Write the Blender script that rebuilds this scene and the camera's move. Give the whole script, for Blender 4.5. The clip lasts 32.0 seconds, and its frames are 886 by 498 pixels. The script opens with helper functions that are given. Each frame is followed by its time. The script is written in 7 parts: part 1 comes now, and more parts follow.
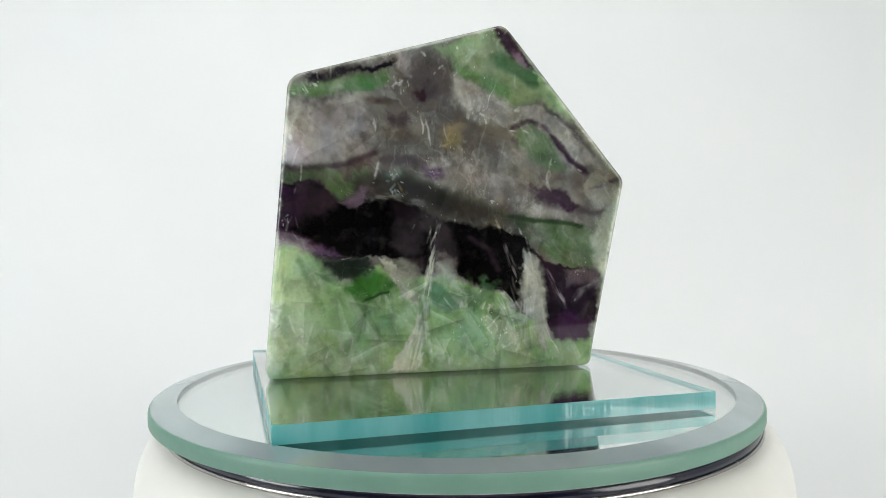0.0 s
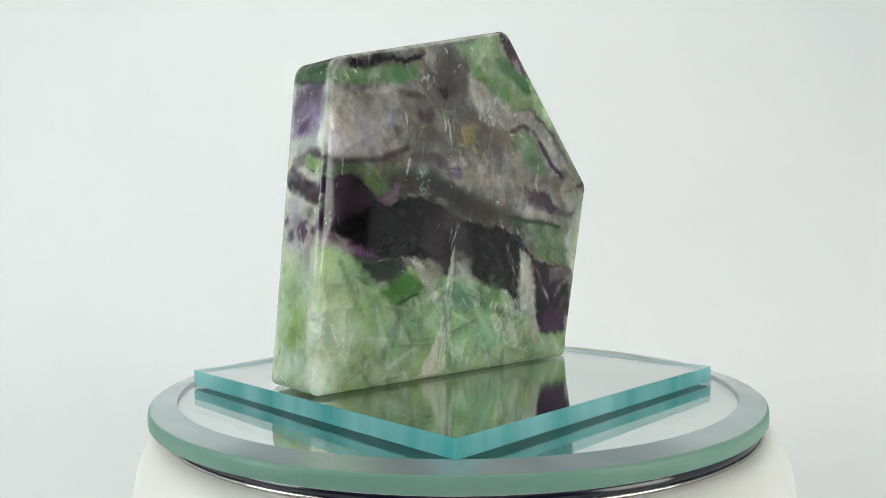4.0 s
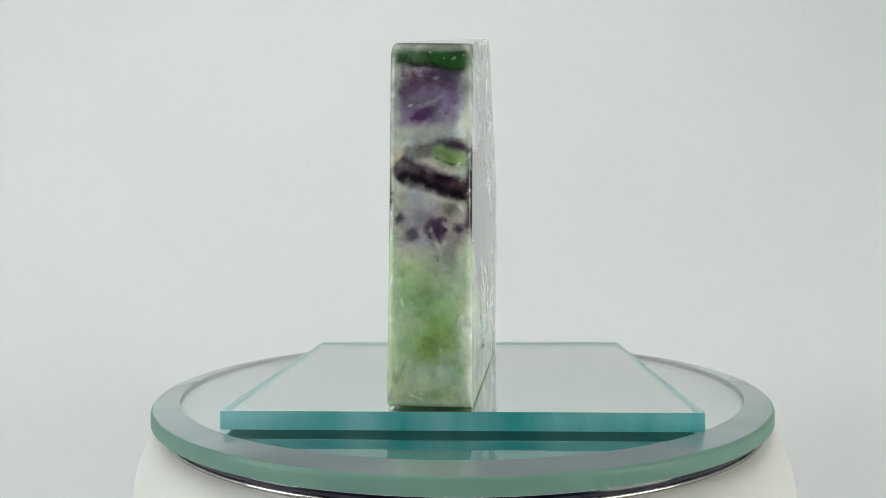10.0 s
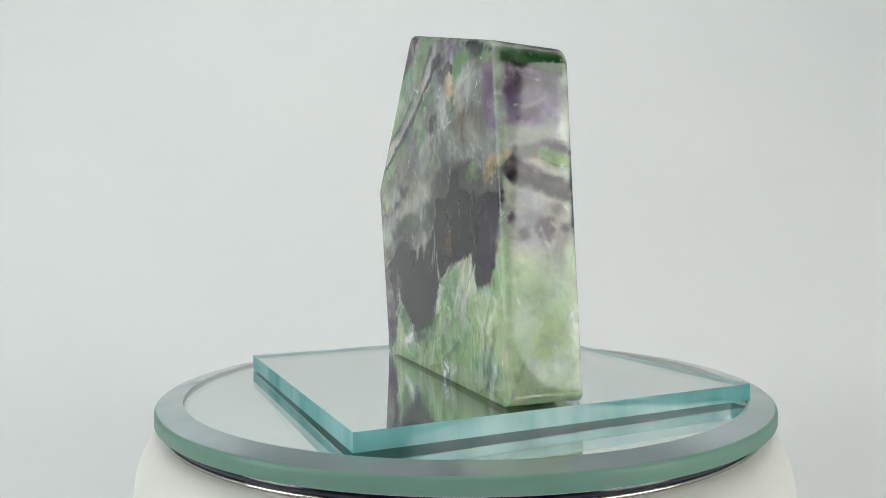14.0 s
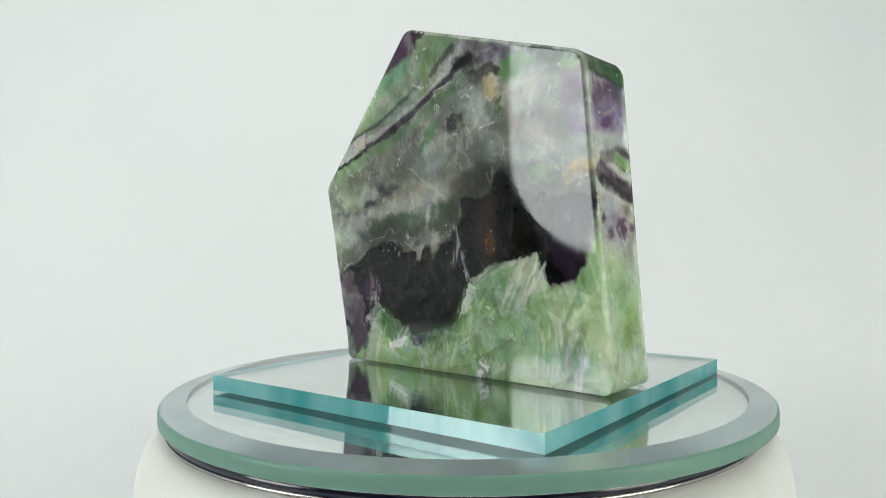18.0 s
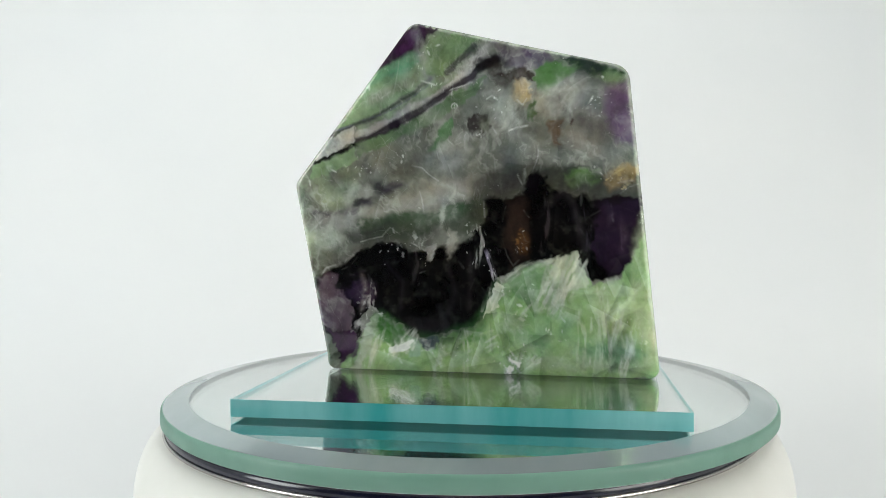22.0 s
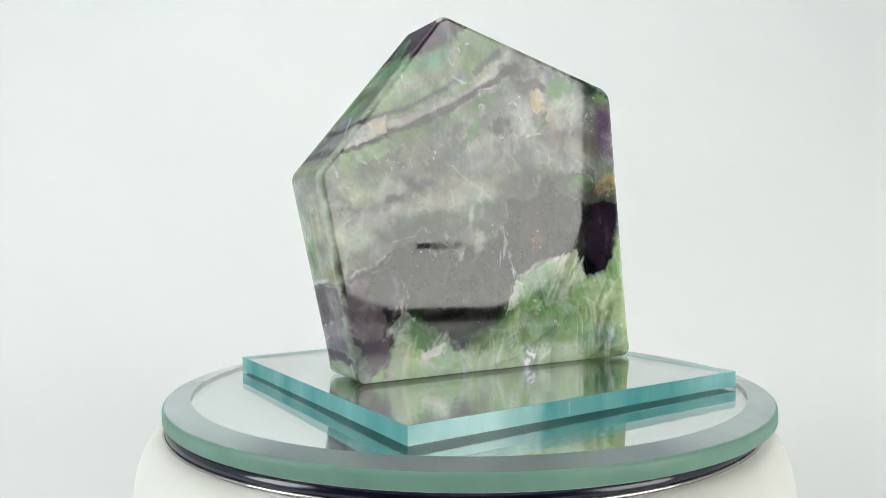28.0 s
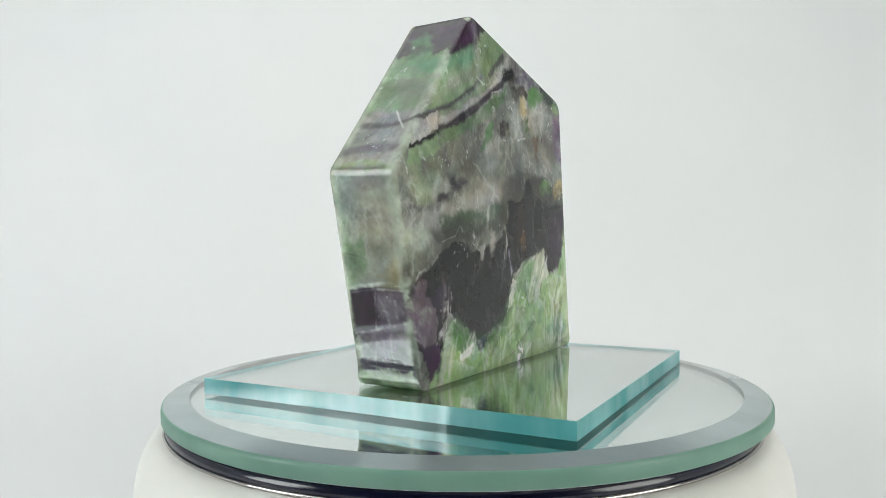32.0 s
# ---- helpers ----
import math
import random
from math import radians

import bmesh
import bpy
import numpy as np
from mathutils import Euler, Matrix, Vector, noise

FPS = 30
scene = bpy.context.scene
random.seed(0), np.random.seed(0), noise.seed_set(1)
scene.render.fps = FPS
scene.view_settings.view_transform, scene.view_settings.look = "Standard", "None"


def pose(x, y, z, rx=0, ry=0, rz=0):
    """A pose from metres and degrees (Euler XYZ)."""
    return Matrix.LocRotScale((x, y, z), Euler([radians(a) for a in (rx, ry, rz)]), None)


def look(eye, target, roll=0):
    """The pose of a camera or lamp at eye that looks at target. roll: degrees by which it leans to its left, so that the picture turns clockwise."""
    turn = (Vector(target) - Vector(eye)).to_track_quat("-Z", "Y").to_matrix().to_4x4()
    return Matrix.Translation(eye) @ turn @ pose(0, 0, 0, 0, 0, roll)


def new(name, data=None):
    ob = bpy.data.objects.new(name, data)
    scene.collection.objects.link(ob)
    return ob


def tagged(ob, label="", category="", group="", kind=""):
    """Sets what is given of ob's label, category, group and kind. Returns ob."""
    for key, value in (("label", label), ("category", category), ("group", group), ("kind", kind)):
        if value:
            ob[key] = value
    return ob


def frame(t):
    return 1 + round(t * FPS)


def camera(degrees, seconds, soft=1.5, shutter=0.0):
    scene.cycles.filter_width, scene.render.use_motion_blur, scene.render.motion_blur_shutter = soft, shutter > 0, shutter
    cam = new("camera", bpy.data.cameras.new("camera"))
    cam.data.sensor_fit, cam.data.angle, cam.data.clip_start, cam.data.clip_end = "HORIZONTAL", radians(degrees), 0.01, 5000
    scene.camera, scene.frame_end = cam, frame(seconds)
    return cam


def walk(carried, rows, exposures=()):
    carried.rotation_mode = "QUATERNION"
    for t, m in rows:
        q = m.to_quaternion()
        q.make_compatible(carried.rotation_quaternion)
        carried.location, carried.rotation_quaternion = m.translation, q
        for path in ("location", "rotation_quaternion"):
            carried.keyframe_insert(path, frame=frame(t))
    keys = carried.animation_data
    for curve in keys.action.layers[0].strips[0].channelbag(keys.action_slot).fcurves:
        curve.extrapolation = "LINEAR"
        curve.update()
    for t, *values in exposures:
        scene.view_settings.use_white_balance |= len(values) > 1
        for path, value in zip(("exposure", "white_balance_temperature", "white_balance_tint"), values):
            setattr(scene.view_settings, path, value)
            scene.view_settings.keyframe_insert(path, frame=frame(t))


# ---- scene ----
# ------------------------------------------------------------------ camera
Z0 = 0.0600          # height of the square mirror's top over the table
cam = camera(61.44, 32.0, soft=0.85)
EYE = (0.0, -0.15826, Z0 + 0.02773)
AIM = look(EYE, (EYE[0] - 0.02238, EYE[1] + 0.99958, EYE[2] - 0.01817), -0.46)
walk(cam, [(0, AIM), (32, AIM)], exposures=[
    (0, 0.00, 6560, 7.5), (2, -0.09, 6560, 6.0), (3, -0.11, 6560, 5.5), (6, -0.13, 6560, 6.0), (9, -0.28, 6560, 5.5), (11, -0.40, 6560, 5.5), (13, -0.38, 6560, 5.0), (16, -0.22, 6560, 4.0),
    (17, -0.17, 6560, 3.2), (19, -0.21, 6560, 4.5), (20, -0.22, 6560, 5.0), (21, -0.12, 6560, 5.8), (23, -0.03, 6560, 6.2), (26, -0.02, 6560, 6.2), (28, -0.04, 6560, 5.5), (32, -0.16, 6560, 6.0)])

# ------------------------------------------------------------------ world
world = bpy.data.worlds.new("dim_room_air")
scene.world = world
world.use_nodes = True
world.node_tree.nodes["Background"].inputs[0].default_value = (0.9, 0.95, 1.0, 1)
world.node_tree.nodes["Background"].inputs[1].default_value = 0.02
LAMP_RIGHT, LAMP_LEFT, LAMP_TOP = 6.3, 9.5, 1.38


# ------------------------------------------------------------------ materials
def material(name, color=(0.8, 0.8, 0.8), rough=0.5, metal=0.0, ior=1.5, **more):
    m = bpy.data.materials.new(name)
    m.use_nodes = True
    b = m.node_tree.nodes["Principled BSDF"]
    b.inputs["Base Color"].default_value = (*color, 1)
    b.inputs["Roughness"].default_value = rough
    b.inputs["Metallic"].default_value = metal
    b.inputs["IOR"].default_value = ior
    for key, value in more.items():
        b.inputs[key.replace("_", " ")].default_value = value
    return m


def node(m, kind, **values):
    n = m.node_tree.nodes.new("ShaderNode" + kind)
    for key, value in values.items():
        n.inputs[key.replace("_", " ")].default_value = value
    return n


def join(m, a, out, b, into):
    m.node_tree.links.new(a.outputs[out], b.inputs[into])


def mottled(m, scale, low, high, detail=6.0, stretch=(1, 1, 1), socket="Base Color", lo=0.3, hi=0.7):
    """Drives a socket of the shader by noise of that many cells a metre, between two values."""
    b = m.node_tree.nodes["Principled BSDF"]
    tc, mp = node(m, "TexCoord"), node(m, "Mapping")
    mp.inputs["Scale"].default_value = stretch
    n = node(m, "TexNoise", Scale=scale, Detail=detail)
    r = node(m, "ValToRGB")
    r.color_ramp.elements[0].position, r.color_ramp.elements[1].position = lo, hi
    for e, v in zip(r.color_ramp.elements, (low, high)):
        e.color = (*v, 1) if isinstance(v, tuple) else (v, v, v, 1)
    join(m, tc, "Object", mp, "Vector")
    join(m, mp, "Vector", n, "Vector")
    join(m, n, "Fac", r, "Fac")
    join(m, r, "Color", b, socket)
    return r


def bumped(m, scale, strength, distance=0.0003, detail=4.0, stretch=(1, 1, 1)):
    b = m.node_tree.nodes["Principled BSDF"]
    tc, mp = node(m, "TexCoord"), node(m, "Mapping")
    mp.inputs["Scale"].default_value = stretch
    n = node(m, "TexNoise", Scale=scale, Detail=detail)
    k = node(m, "Bump", Strength=strength, Distance=distance)
    join(m, tc, "Object", mp, "Vector")
    join(m, mp, "Vector", n, "Vector")
    join(m, n, "Fac", k, "Height")
    join(m, k, "Normal", b, "Normal")


PAPER = material("white_paper", (0.86, 0.87, 0.87), 0.85)
mottled(PAPER, 5, (0.84, 0.855, 0.86), (0.88, 0.885, 0.88), 3)
bumped(PAPER, 900, 0.15)
WALLS = material("dark_room_paint", (0.024, 0.032, 0.038), 0.9)
mottled(WALLS, 3, (0.019, 0.026, 0.032), (0.028, 0.037, 0.044))
PLASTER = material("grey_wall_paint", (0.30, 0.31, 0.34), 0.9)
mottled(PLASTER, 3, (0.27, 0.28, 0.31), (0.33, 0.34, 0.37))
bumped(PLASTER, 300, 0.2)
BOARD = material("white_foam_board", (0.84, 0.85, 0.86), 0.7)
mottled(BOARD, 12, (0.82, 0.83, 0.84), (0.86, 0.87, 0.88), 4)
BLACK = material("black_lamp_shell", (0.02, 0.02, 0.022), 0.5)
bumped(BLACK, 400, 0.2)
PEARL = material("pearl_silver_paint", (0.80, 0.79, 0.74), 0.30, 0.12)
mottled(PEARL, 60, (0.77, 0.76, 0.70), (0.83, 0.82, 0.77))
bumped(PEARL, 2500, 0.06, 0.0001)
CHROME = material("dark_chrome", (0.42, 0.40, 0.38), 0.12, 1.0)
mottled(CHROME, 220, 0.06, 0.3, socket="Roughness")
GASKET = material("dark_blue_plastic", (0.006, 0.007, 0.022), 0.16)
BACKING = material("green_mirror_backing", (0.02, 0.13, 0.10), 0.5)
mottled(BACKING, 150, (0.016, 0.11, 0.085), (0.03, 0.16, 0.12))
PLATTER = material("platter_grey", (0.25, 0.25, 0.25), 0.5)
SILVER = material("silvered_back", (0.945, 0.958, 0.957), 0.015, 1.0)
GLASS = material("clear_glass", (0.93, 0.975, 0.965), 0.0, 0.0, 1.52, Transmission_Weight=1.0)


def letting_light(m, share):
    """Lets part of the light through a ground surface, in its own colour."""
    b, out = m.node_tree.nodes["Principled BSDF"], m.node_tree.nodes["Material Output"]
    t, mix = node(m, "BsdfTranslucent"), node(m, "MixShader")
    mix.inputs[0].default_value = share
    source = b.inputs["Base Color"].links[0].from_socket
    m.node_tree.links.new(source, t.inputs["Color"])
    join(m, b, "BSDF", mix, 1)
    join(m, t, "BSDF", mix, 2)
    join(m, mix, "Shader", out, "Surface")
    return m


EDGE_PALE = material("ground_glass_edge", (0.26, 0.48, 0.38), 0.36, 0.0, 1.6)
mottled(EDGE_PALE, 90, (0.24, 0.46, 0.36), (0.31, 0.54, 0.43), 5)
bumped(EDGE_PALE, 500, 0.12)
letting_light(EDGE_PALE, 0.45)


BEVEL = material("bevelled_glass", (0.42, 0.49, 0.50), 0.12, 0.5, 1.6)
mottled(BEVEL, 45, (0.44, 0.52, 0.53), (0.52, 0.60, 0.61), 4, (1, 3, 1))
bumped(BEVEL, 120, 0.03, 0.0003, 3)
letting_light(BEVEL, 0.12)


def lamp_glow(name, strength, tint):
    m = material(name, (0.8, 0.8, 0.8), 0.6)
    b = m.node_tree.nodes["Principled BSDF"]
    b.inputs["Emission Color"].default_value = (*tint, 1)
    b.inputs["Emission Strength"].default_value = strength
    return m


GLOW_RIGHT = lamp_glow("diffuser_cloth_right", LAMP_RIGHT, (1.0, 0.985, 0.95))
GLOW_LEFT = lamp_glow("diffuser_cloth_left", LAMP_LEFT, (0.95, 0.98, 1.0))
GLOW_TOP = lamp_glow("diffuser_cloth_top", LAMP_TOP, (0.97, 0.99, 1.0))


# ------------------------------------------------------------------ mesh helpers
def mesh_of(name, bm, mat, smooth=True):
    me = bpy.data.meshes.new(name)
    bm.normal_update()
    bm.to_mesh(me)
    bm.free()
    me.materials.append(mat)
    if smooth:
        for f in me.polygons:
            f.use_smooth = True
    return me


def part(name, bm, mat, parent, label="", smooth=True):
    ob = new(name, mesh_of(name, bm, mat, smooth))
    ob.parent = parent
    if label:
        tagged(ob, label)
    return ob


def sharpen(ob, degrees=35):
    """Marks the mesh's steep edges, so that smooth shading stops there."""
    ob.data.set_sharp_from_angle(angle=radians(degrees))
    return ob


def lathe(profile, steps=160, close=False):
    """A bmesh turned round the z axis from (radius, height) pairs."""
    bm = bmesh.new()
    rings = []
    for r, z in profile:
        if r < 1e-6:
            rings.append([bm.verts.new((0, 0, z))])
        else:
            rings.append([bm.verts.new((r * math.cos(a), r * math.sin(a), z))
                          for a in (2 * math.pi * i / steps for i in range(steps))])
    pairs = list(zip(rings, rings[1:])) + ([(rings[-1], rings[0])] if close else [])
    for lo, hi in pairs:
        for i in range(steps):
            j = (i + 1) % steps
            quad = [lo[i % len(lo)], lo[j % len(lo)], hi[j % len(hi)], hi[i % len(hi)]]
            quad = list(dict.fromkeys(quad))
            if len(quad) > 2:
                bm.faces.new(quad)
    bmesh.ops.recalc_face_normals(bm, faces=bm.faces)
    return bm


def box(x0, x1, y0, y1, z0, z1, bevel=0.0, segments=2):
    bm = bmesh.new()
    bmesh.ops.create_cube(bm, size=1)
    for v in bm.verts:
        v.co = Vector(((x0 + x1) / 2 + v.co.x * (x1 - x0), (y0 + y1) / 2 + v.co.y * (y1 - y0), (z0 + z1) / 2 + v.co.z * (z1 - z0)))
    if bevel:
        bmesh.ops.bevel(bm, geom=bm.edges[:], offset=bevel, segments=segments, affect="EDGES", profile=0.5)
    return bm


def empty(name, m=None):
    ob = new(name)
    ob.empty_display_size = 0.02
    if m is not None:
        ob.matrix_world = m
    return ob


# ------------------------------------------------------------------ room, table and backdrop
def structure(name, bm, mat, label, smooth=False):
    return tagged(new(name, mesh_of(name, bm, mat, smooth)), label, kind="structure")


def rooms():
    x, y0, y1, low, top = 1.10, -2.0, 0.66, -0.75, 1.75
    structure("floor", box(-x, x, y0, y1, low - 0.1, low), WALLS, "plain dark grey floor of the dim room")
    structure("ceiling", box(-x, x, y0, y1, top, top + 0.1), PLASTER, "plain grey ceiling of the room")
    structure("wall_north", box(-x, x, y1, y1 + 0.1, low, top), PLASTER, "plain grey wall behind the backdrop")
    structure("wall_south", box(-x, x, y0 - 0.1, y0, low, top), WALLS, "plain dark wall behind the camera")
    structure("wall_west", box(-x - 0.1, -x, y0 - 0.1, y1 + 0.1, low, top), PLASTER, "plain grey side wall")
    structure("wall_east", box(x, x + 0.1, y0 - 0.1, y1 + 0.1, low, top), PLASTER, "plain grey side wall")
    t = empty("table")
    tagged(t, "plain table under the white paper sweep", "table")
    part("tabletop", box(-0.80, 0.80, -0.70, 0.62, -0.034, -0.004, 0.004), WALLS, t)
    for sx in (-0.75, 0.75):
        for sy in (-0.64, 0.56):
            part("leg", box(sx - 0.025, sx + 0.025, sy - 0.025, sy + 0.025, low, -0.035, 0.003), WALLS, t)
    # seamless paper: over the table, then up in a wide curve
    prof = [(-0.45 + 0.03 * k, 0.0) for k in range(14)]
    prof += [(-0.03 + 0.5 * math.sin(a), 0.5 - 0.5 * math.cos(a)) for a in (radians(2.25 * k) for k in range(1, 31))]
    bm = bmesh.new()
    layers = []
    for lift in (0.0, -0.002):
        layers.append([[bm.verts.new((x, y + (lift if z > 0.3 else 0) * -1, z + (lift if z <= 0.3 else 0))) for x in (-0.62, 0.62)] for y, z in prof])
    for front in layers:
        for a, b in zip(front, front[1:]):
            bm.faces.new((a[0], a[1], b[1], b[0]))
    for k in range(len(prof) - 1):
        for e in (0, 1):
            bm.faces.new((layers[0][k][e], layers[0][k + 1][e], layers[1][k + 1][e], layers[1][k][e]))
    for k in (0, -1):
        bm.faces.new((layers[0][k][0], layers[0][k][1], layers[1][k][1], layers[1][k][0]))
    bmesh.ops.recalc_face_normals(bm, faces=bm.faces)
    sharpen(tagged(new("backdrop", mesh_of("backdrop", bm, PAPER)), "seamless white paper backdrop curving up from the table", kind="structure"))


def reflector_board(side):
    """An unseen white foam board on edge beside the turntable, held by two wire feet. Added to veil the slab's faces.
    """
    x = side * 0.665
    t = empty("reflector_board", pose(x, 0, 0))
    tagged(t, "unseen white foam reflector board, added on edge on the table", "reflector board")
    part("board", box(-0.0025, 0.0025, -0.19, 0.56, -0.0030, 0.62, 0.0006), BOARD, t, "", False).rotation_euler = (0, radians(18 * side), 0)
    for y in (-0.13, 0.50):
        part("foot", box(-0.045, 0.045, y - 0.002, y + 0.002, -0.0040, 0.018, 0.0006), BOARD, t, "", False)


def rounded_panel(w, h, r, depth, steps=8):
    """A flat panel in the xz plane with round corners, y from 0 to depth."""
    bm = bmesh.new()
    ring = []
    for cx, cz, a0 in ((w / 2 - r, h / 2 - r, 0), (-w / 2 + r, h / 2 - r, 90), (-w / 2 + r, -h / 2 + r, 180), (w / 2 - r, -h / 2 + r, 270)):
        for k in range(steps + 1):
            a = radians(a0 + 90 * k / steps)
            ring.append(bm.verts.new((cx + r * math.cos(a), 0, cz + r * math.sin(a))))
    face = bm.faces.new(ring)
    new_geo = bmesh.ops.extrude_face_region(bm, geom=[face])["geom"]
    bmesh.ops.translate(bm, verts=[g for g in new_geo if isinstance(g, bmesh.types.BMVert)], vec=(0, depth, 0))
    bmesh.ops.recalc_face_normals(bm, faces=bm.faces)
    return bm


def softbox(azimuth, distance, w, h, low, tab, glow, label):
    """A box lamp whose cloth front faces the turntable. Azimuth: degrees from the camera's side towards the right."""
    a = radians(azimuth)
    x, y, z = distance * math.sin(a), -distance * math.cos(a), low + h / 2
    s = empty("softbox", pose(x, y, 0, 0, 0, azimuth))
    tagged(s, label, "studio lamp")
    up = lambda bm, dy=0.0: (bmesh.ops.translate(bm, verts=bm.verts, vec=(0, dy, z)), bm)[1]
    part("diffuser", up(rounded_panel(w, h, 0.105, -0.004)), glow, s, "glowing white cloth front", False)
    back = rounded_panel(w + 0.02, h + 0.02, 0.115, -0.10)
    for v in back.verts:
        if v.co.y < -0.05:
            v.co.x, v.co.z = v.co.x * 0.45, v.co.z * 0.45
    part("housing", up(back, -0.006), BLACK, s, "black cloth shell", False)
    part("pole", lathe([(0.0, -0.75), (0.012, -0.75), (0.012, z), (0.0, z)], 16), BLACK, s).location = (0, -0.13, 0)
    for k in range(3):
        leg = part("leg", box(-0.007, 0.007, 0, 0.28, -0.75, -0.738, 0.002), BLACK, s)
        leg.location, leg.rotation_euler = (0, -0.13, 0), (0, 0, radians(120 * k + 60))
    part("tab", box(-w * 0.09, w * 0.09, 0.001, 0.003, tab - 0.0028, tab + 0.0028, 0.0009), BLACK, s, "small dark cloth tab")
    part("clamp", box(-0.02, 0.02, -0.15, -0.10, z - 0.03, z + 0.03, 0.004), BLACK, s)
    return s


# Unseen lamp added overhead to brighten the paper and the slab
def overhead():
    s = empty("overhead_softbox", pose(-0.12, 0.02, 0.78))
    tagged(s, "large unseen softbox with a glowing cloth front, added over the table as fill", "studio lamp")
    front = rounded_panel(0.9, 0.7, 0.05, 0.004)
    shell = rounded_panel(0.93, 0.73, 0.06, 0.16)
    for v in shell.verts:
        if v.co.y > 0.05:
            v.co.x, v.co.z = v.co.x * 0.3, v.co.z * 0.3
    for bm, lift in ((front, 0.0), (shell, 0.006)):
        bmesh.ops.rotate(bm, verts=bm.verts, matrix=Matrix.Rotation(radians(90), 3, "X"))
        bmesh.ops.translate(bm, verts=bm.verts, vec=(0, 0, lift))
    part("diffuser", front, GLOW_TOP, s, "glowing white cloth front", False)
    part("housing", shell, BLACK, s, "black cloth shell", False)
    part("drop_rod", lathe([(0.0, 0.15), (0.014, 0.15), (0.014, 0.968), (0.0, 0.968)], 16), BLACK, s)


rooms()
overhead()
# boards added out of view, for pale reflections on the slab
for side in (-1, 1):
    reflector_board(side)
softbox(58, 0.62, 0.29, 0.42, 0.015, 0.078, GLOW_RIGHT, "black softbox lamp with a glowing cloth front on a stand")
softbox(-64, 0.62, 0.225, 0.40, 0.068, 0.125, GLOW_LEFT, "narrow black softbox lamp with a glowing cloth front on a stand")


# ------------------------------------------------------------------ turntable, which stands still but for its platter
def turntable():
    t = empty("turntable")
    tagged(t, "round pearl-silver display turntable with a chrome rim on white paper", "turntable")
    z = Z0
    prof = [(0.0, 0.001), (0.060, 0.001), (0.0640, 0.004), (0.0648, 0.012), (0.0648, z - 0.0215)]
    prof += [(0.0648 - 0.0055 * (1 - math.cos(a)), z - 0.0215 + 0.0126 * math.sin(a)) for a in (radians(9 * k) for k in range(1, 11))]
    prof += [(0.0588, z - 0.0089), (0.0588, z - 0.0105), (0.0, z - 0.0105)]
    sharpen(part("body", lathe(prof, 200), PEARL, t, "pearl-silver rounded shell"), 50)
    part("foot_ring", lathe([(0.045, 0.0), (0.055, 0.0), (0.055, 0.0012), (0.045, 0.0012)], 120, True), GASKET, t)
    part("rim", lathe([(0.0593 + 0.0003 * math.cos(a), z - 0.0086 + 0.0003 * math.sin(a)) for a in (radians(30 * k) for k in range(12))], 200, True), CHROME, t, "thin chrome rim")
    part("gasket", lathe([(0.0540, z - 0.0104), (0.0583, z - 0.0104), (0.0592, z - 0.0084), (0.0592, z - 0.0067), (0.0540, z - 0.0067)], 160, True), GASKET, t, "dark blue gap ring")
    part("platter", lathe([(0.0, z - 0.0100), (0.0535, z - 0.0100), (0.0535, z - 0.0065), (0.0, z - 0.0065)], 120), PLATTER, t)
    return t


# ------------------------------------------------------------------ round mirror
def round_mirror():
    m = empty("round_mirror", pose(0, 0, Z0))
    tagged(m, "thick round mirror with a wide slanted rim of pale green glass", "mirror")
    cx, cy = -0.0002, -0.0012
    top, edge_top, low = -0.00300, -0.00350, -0.0065
    def at(bm):
        bmesh.ops.translate(bm, verts=bm.verts, vec=(cx, cy, 0))
        return bm
    upper = at(lathe([(0.0557, top), (0.0, top)], 240))
    slant = at(lathe([(0.0604, top - 0.00072), (0.0557, top)], 240))
    under = at(lathe([(0.0, low + 0.0001), (0.0606, low + 0.0001)], 240))
    for f in list(upper.faces) + list(slant.faces) + list(under.faces):
        f.normal_update()
    bmesh.ops.reverse_faces(upper, faces=[f for f in upper.faces if f.normal.z < 0])
    bmesh.ops.reverse_faces(under, faces=[f for f in under.faces if f.normal.z > 0])
    bmesh.ops.reverse_faces(slant, faces=[f for f in slant.faces if f.normal.z < 0])
    part("glass", upper, GLASS, m, "clear glass plate", False)
    part("bevel", slant, BEVEL, m, "slanted grey-green glass rim")
    part("glass_underside", under, GLASS, m, "", False)
    part("silvering", at(lathe([(0.0, low), (0.0604, low), (0.0604, low + 0.00006), (0.0, low + 0.00006)], 200)), SILVER, m, "mirror silvering under the glass", False)
    band = at(lathe([(0.0606, low + 0.0001), (0.06085, low + 0.0004), (0.06085, edge_top - 0.0009), (0.06075, edge_top - 0.0005), (0.0604, top - 0.00072)], 240))
    bmesh.ops.reverse_faces(band, faces=[f for f in band.faces if f.normal.xy.dot(f.calc_center_median().xy) < 0])
    part("edge", band, EDGE_PALE, m, "ground pale green glass edge")
    return m


# ------------------------------------------------------------------ square mirror
def edge_teal():
    m = material("teal_cut_glass_edge", (0.2, 0.68, 0.66), 0.10, 0.0, 2.0)
    # pale upright streaks put the chipped edge's sparkle into the colour
    mottled(m, 75, (0.09, 0.55, 0.56), (0.42, 0.88, 0.89), 9, (1, 1, 0.22), lo=0.36, hi=0.72)
    mottled(m, 40, 0.03, 0.16, socket="Roughness")
    bumped(m, 260, 0.14, 0.0004, 4, (1, 1, 0.7))
    return letting_light(m, 0.40)


EDGE_TEAL = edge_teal()


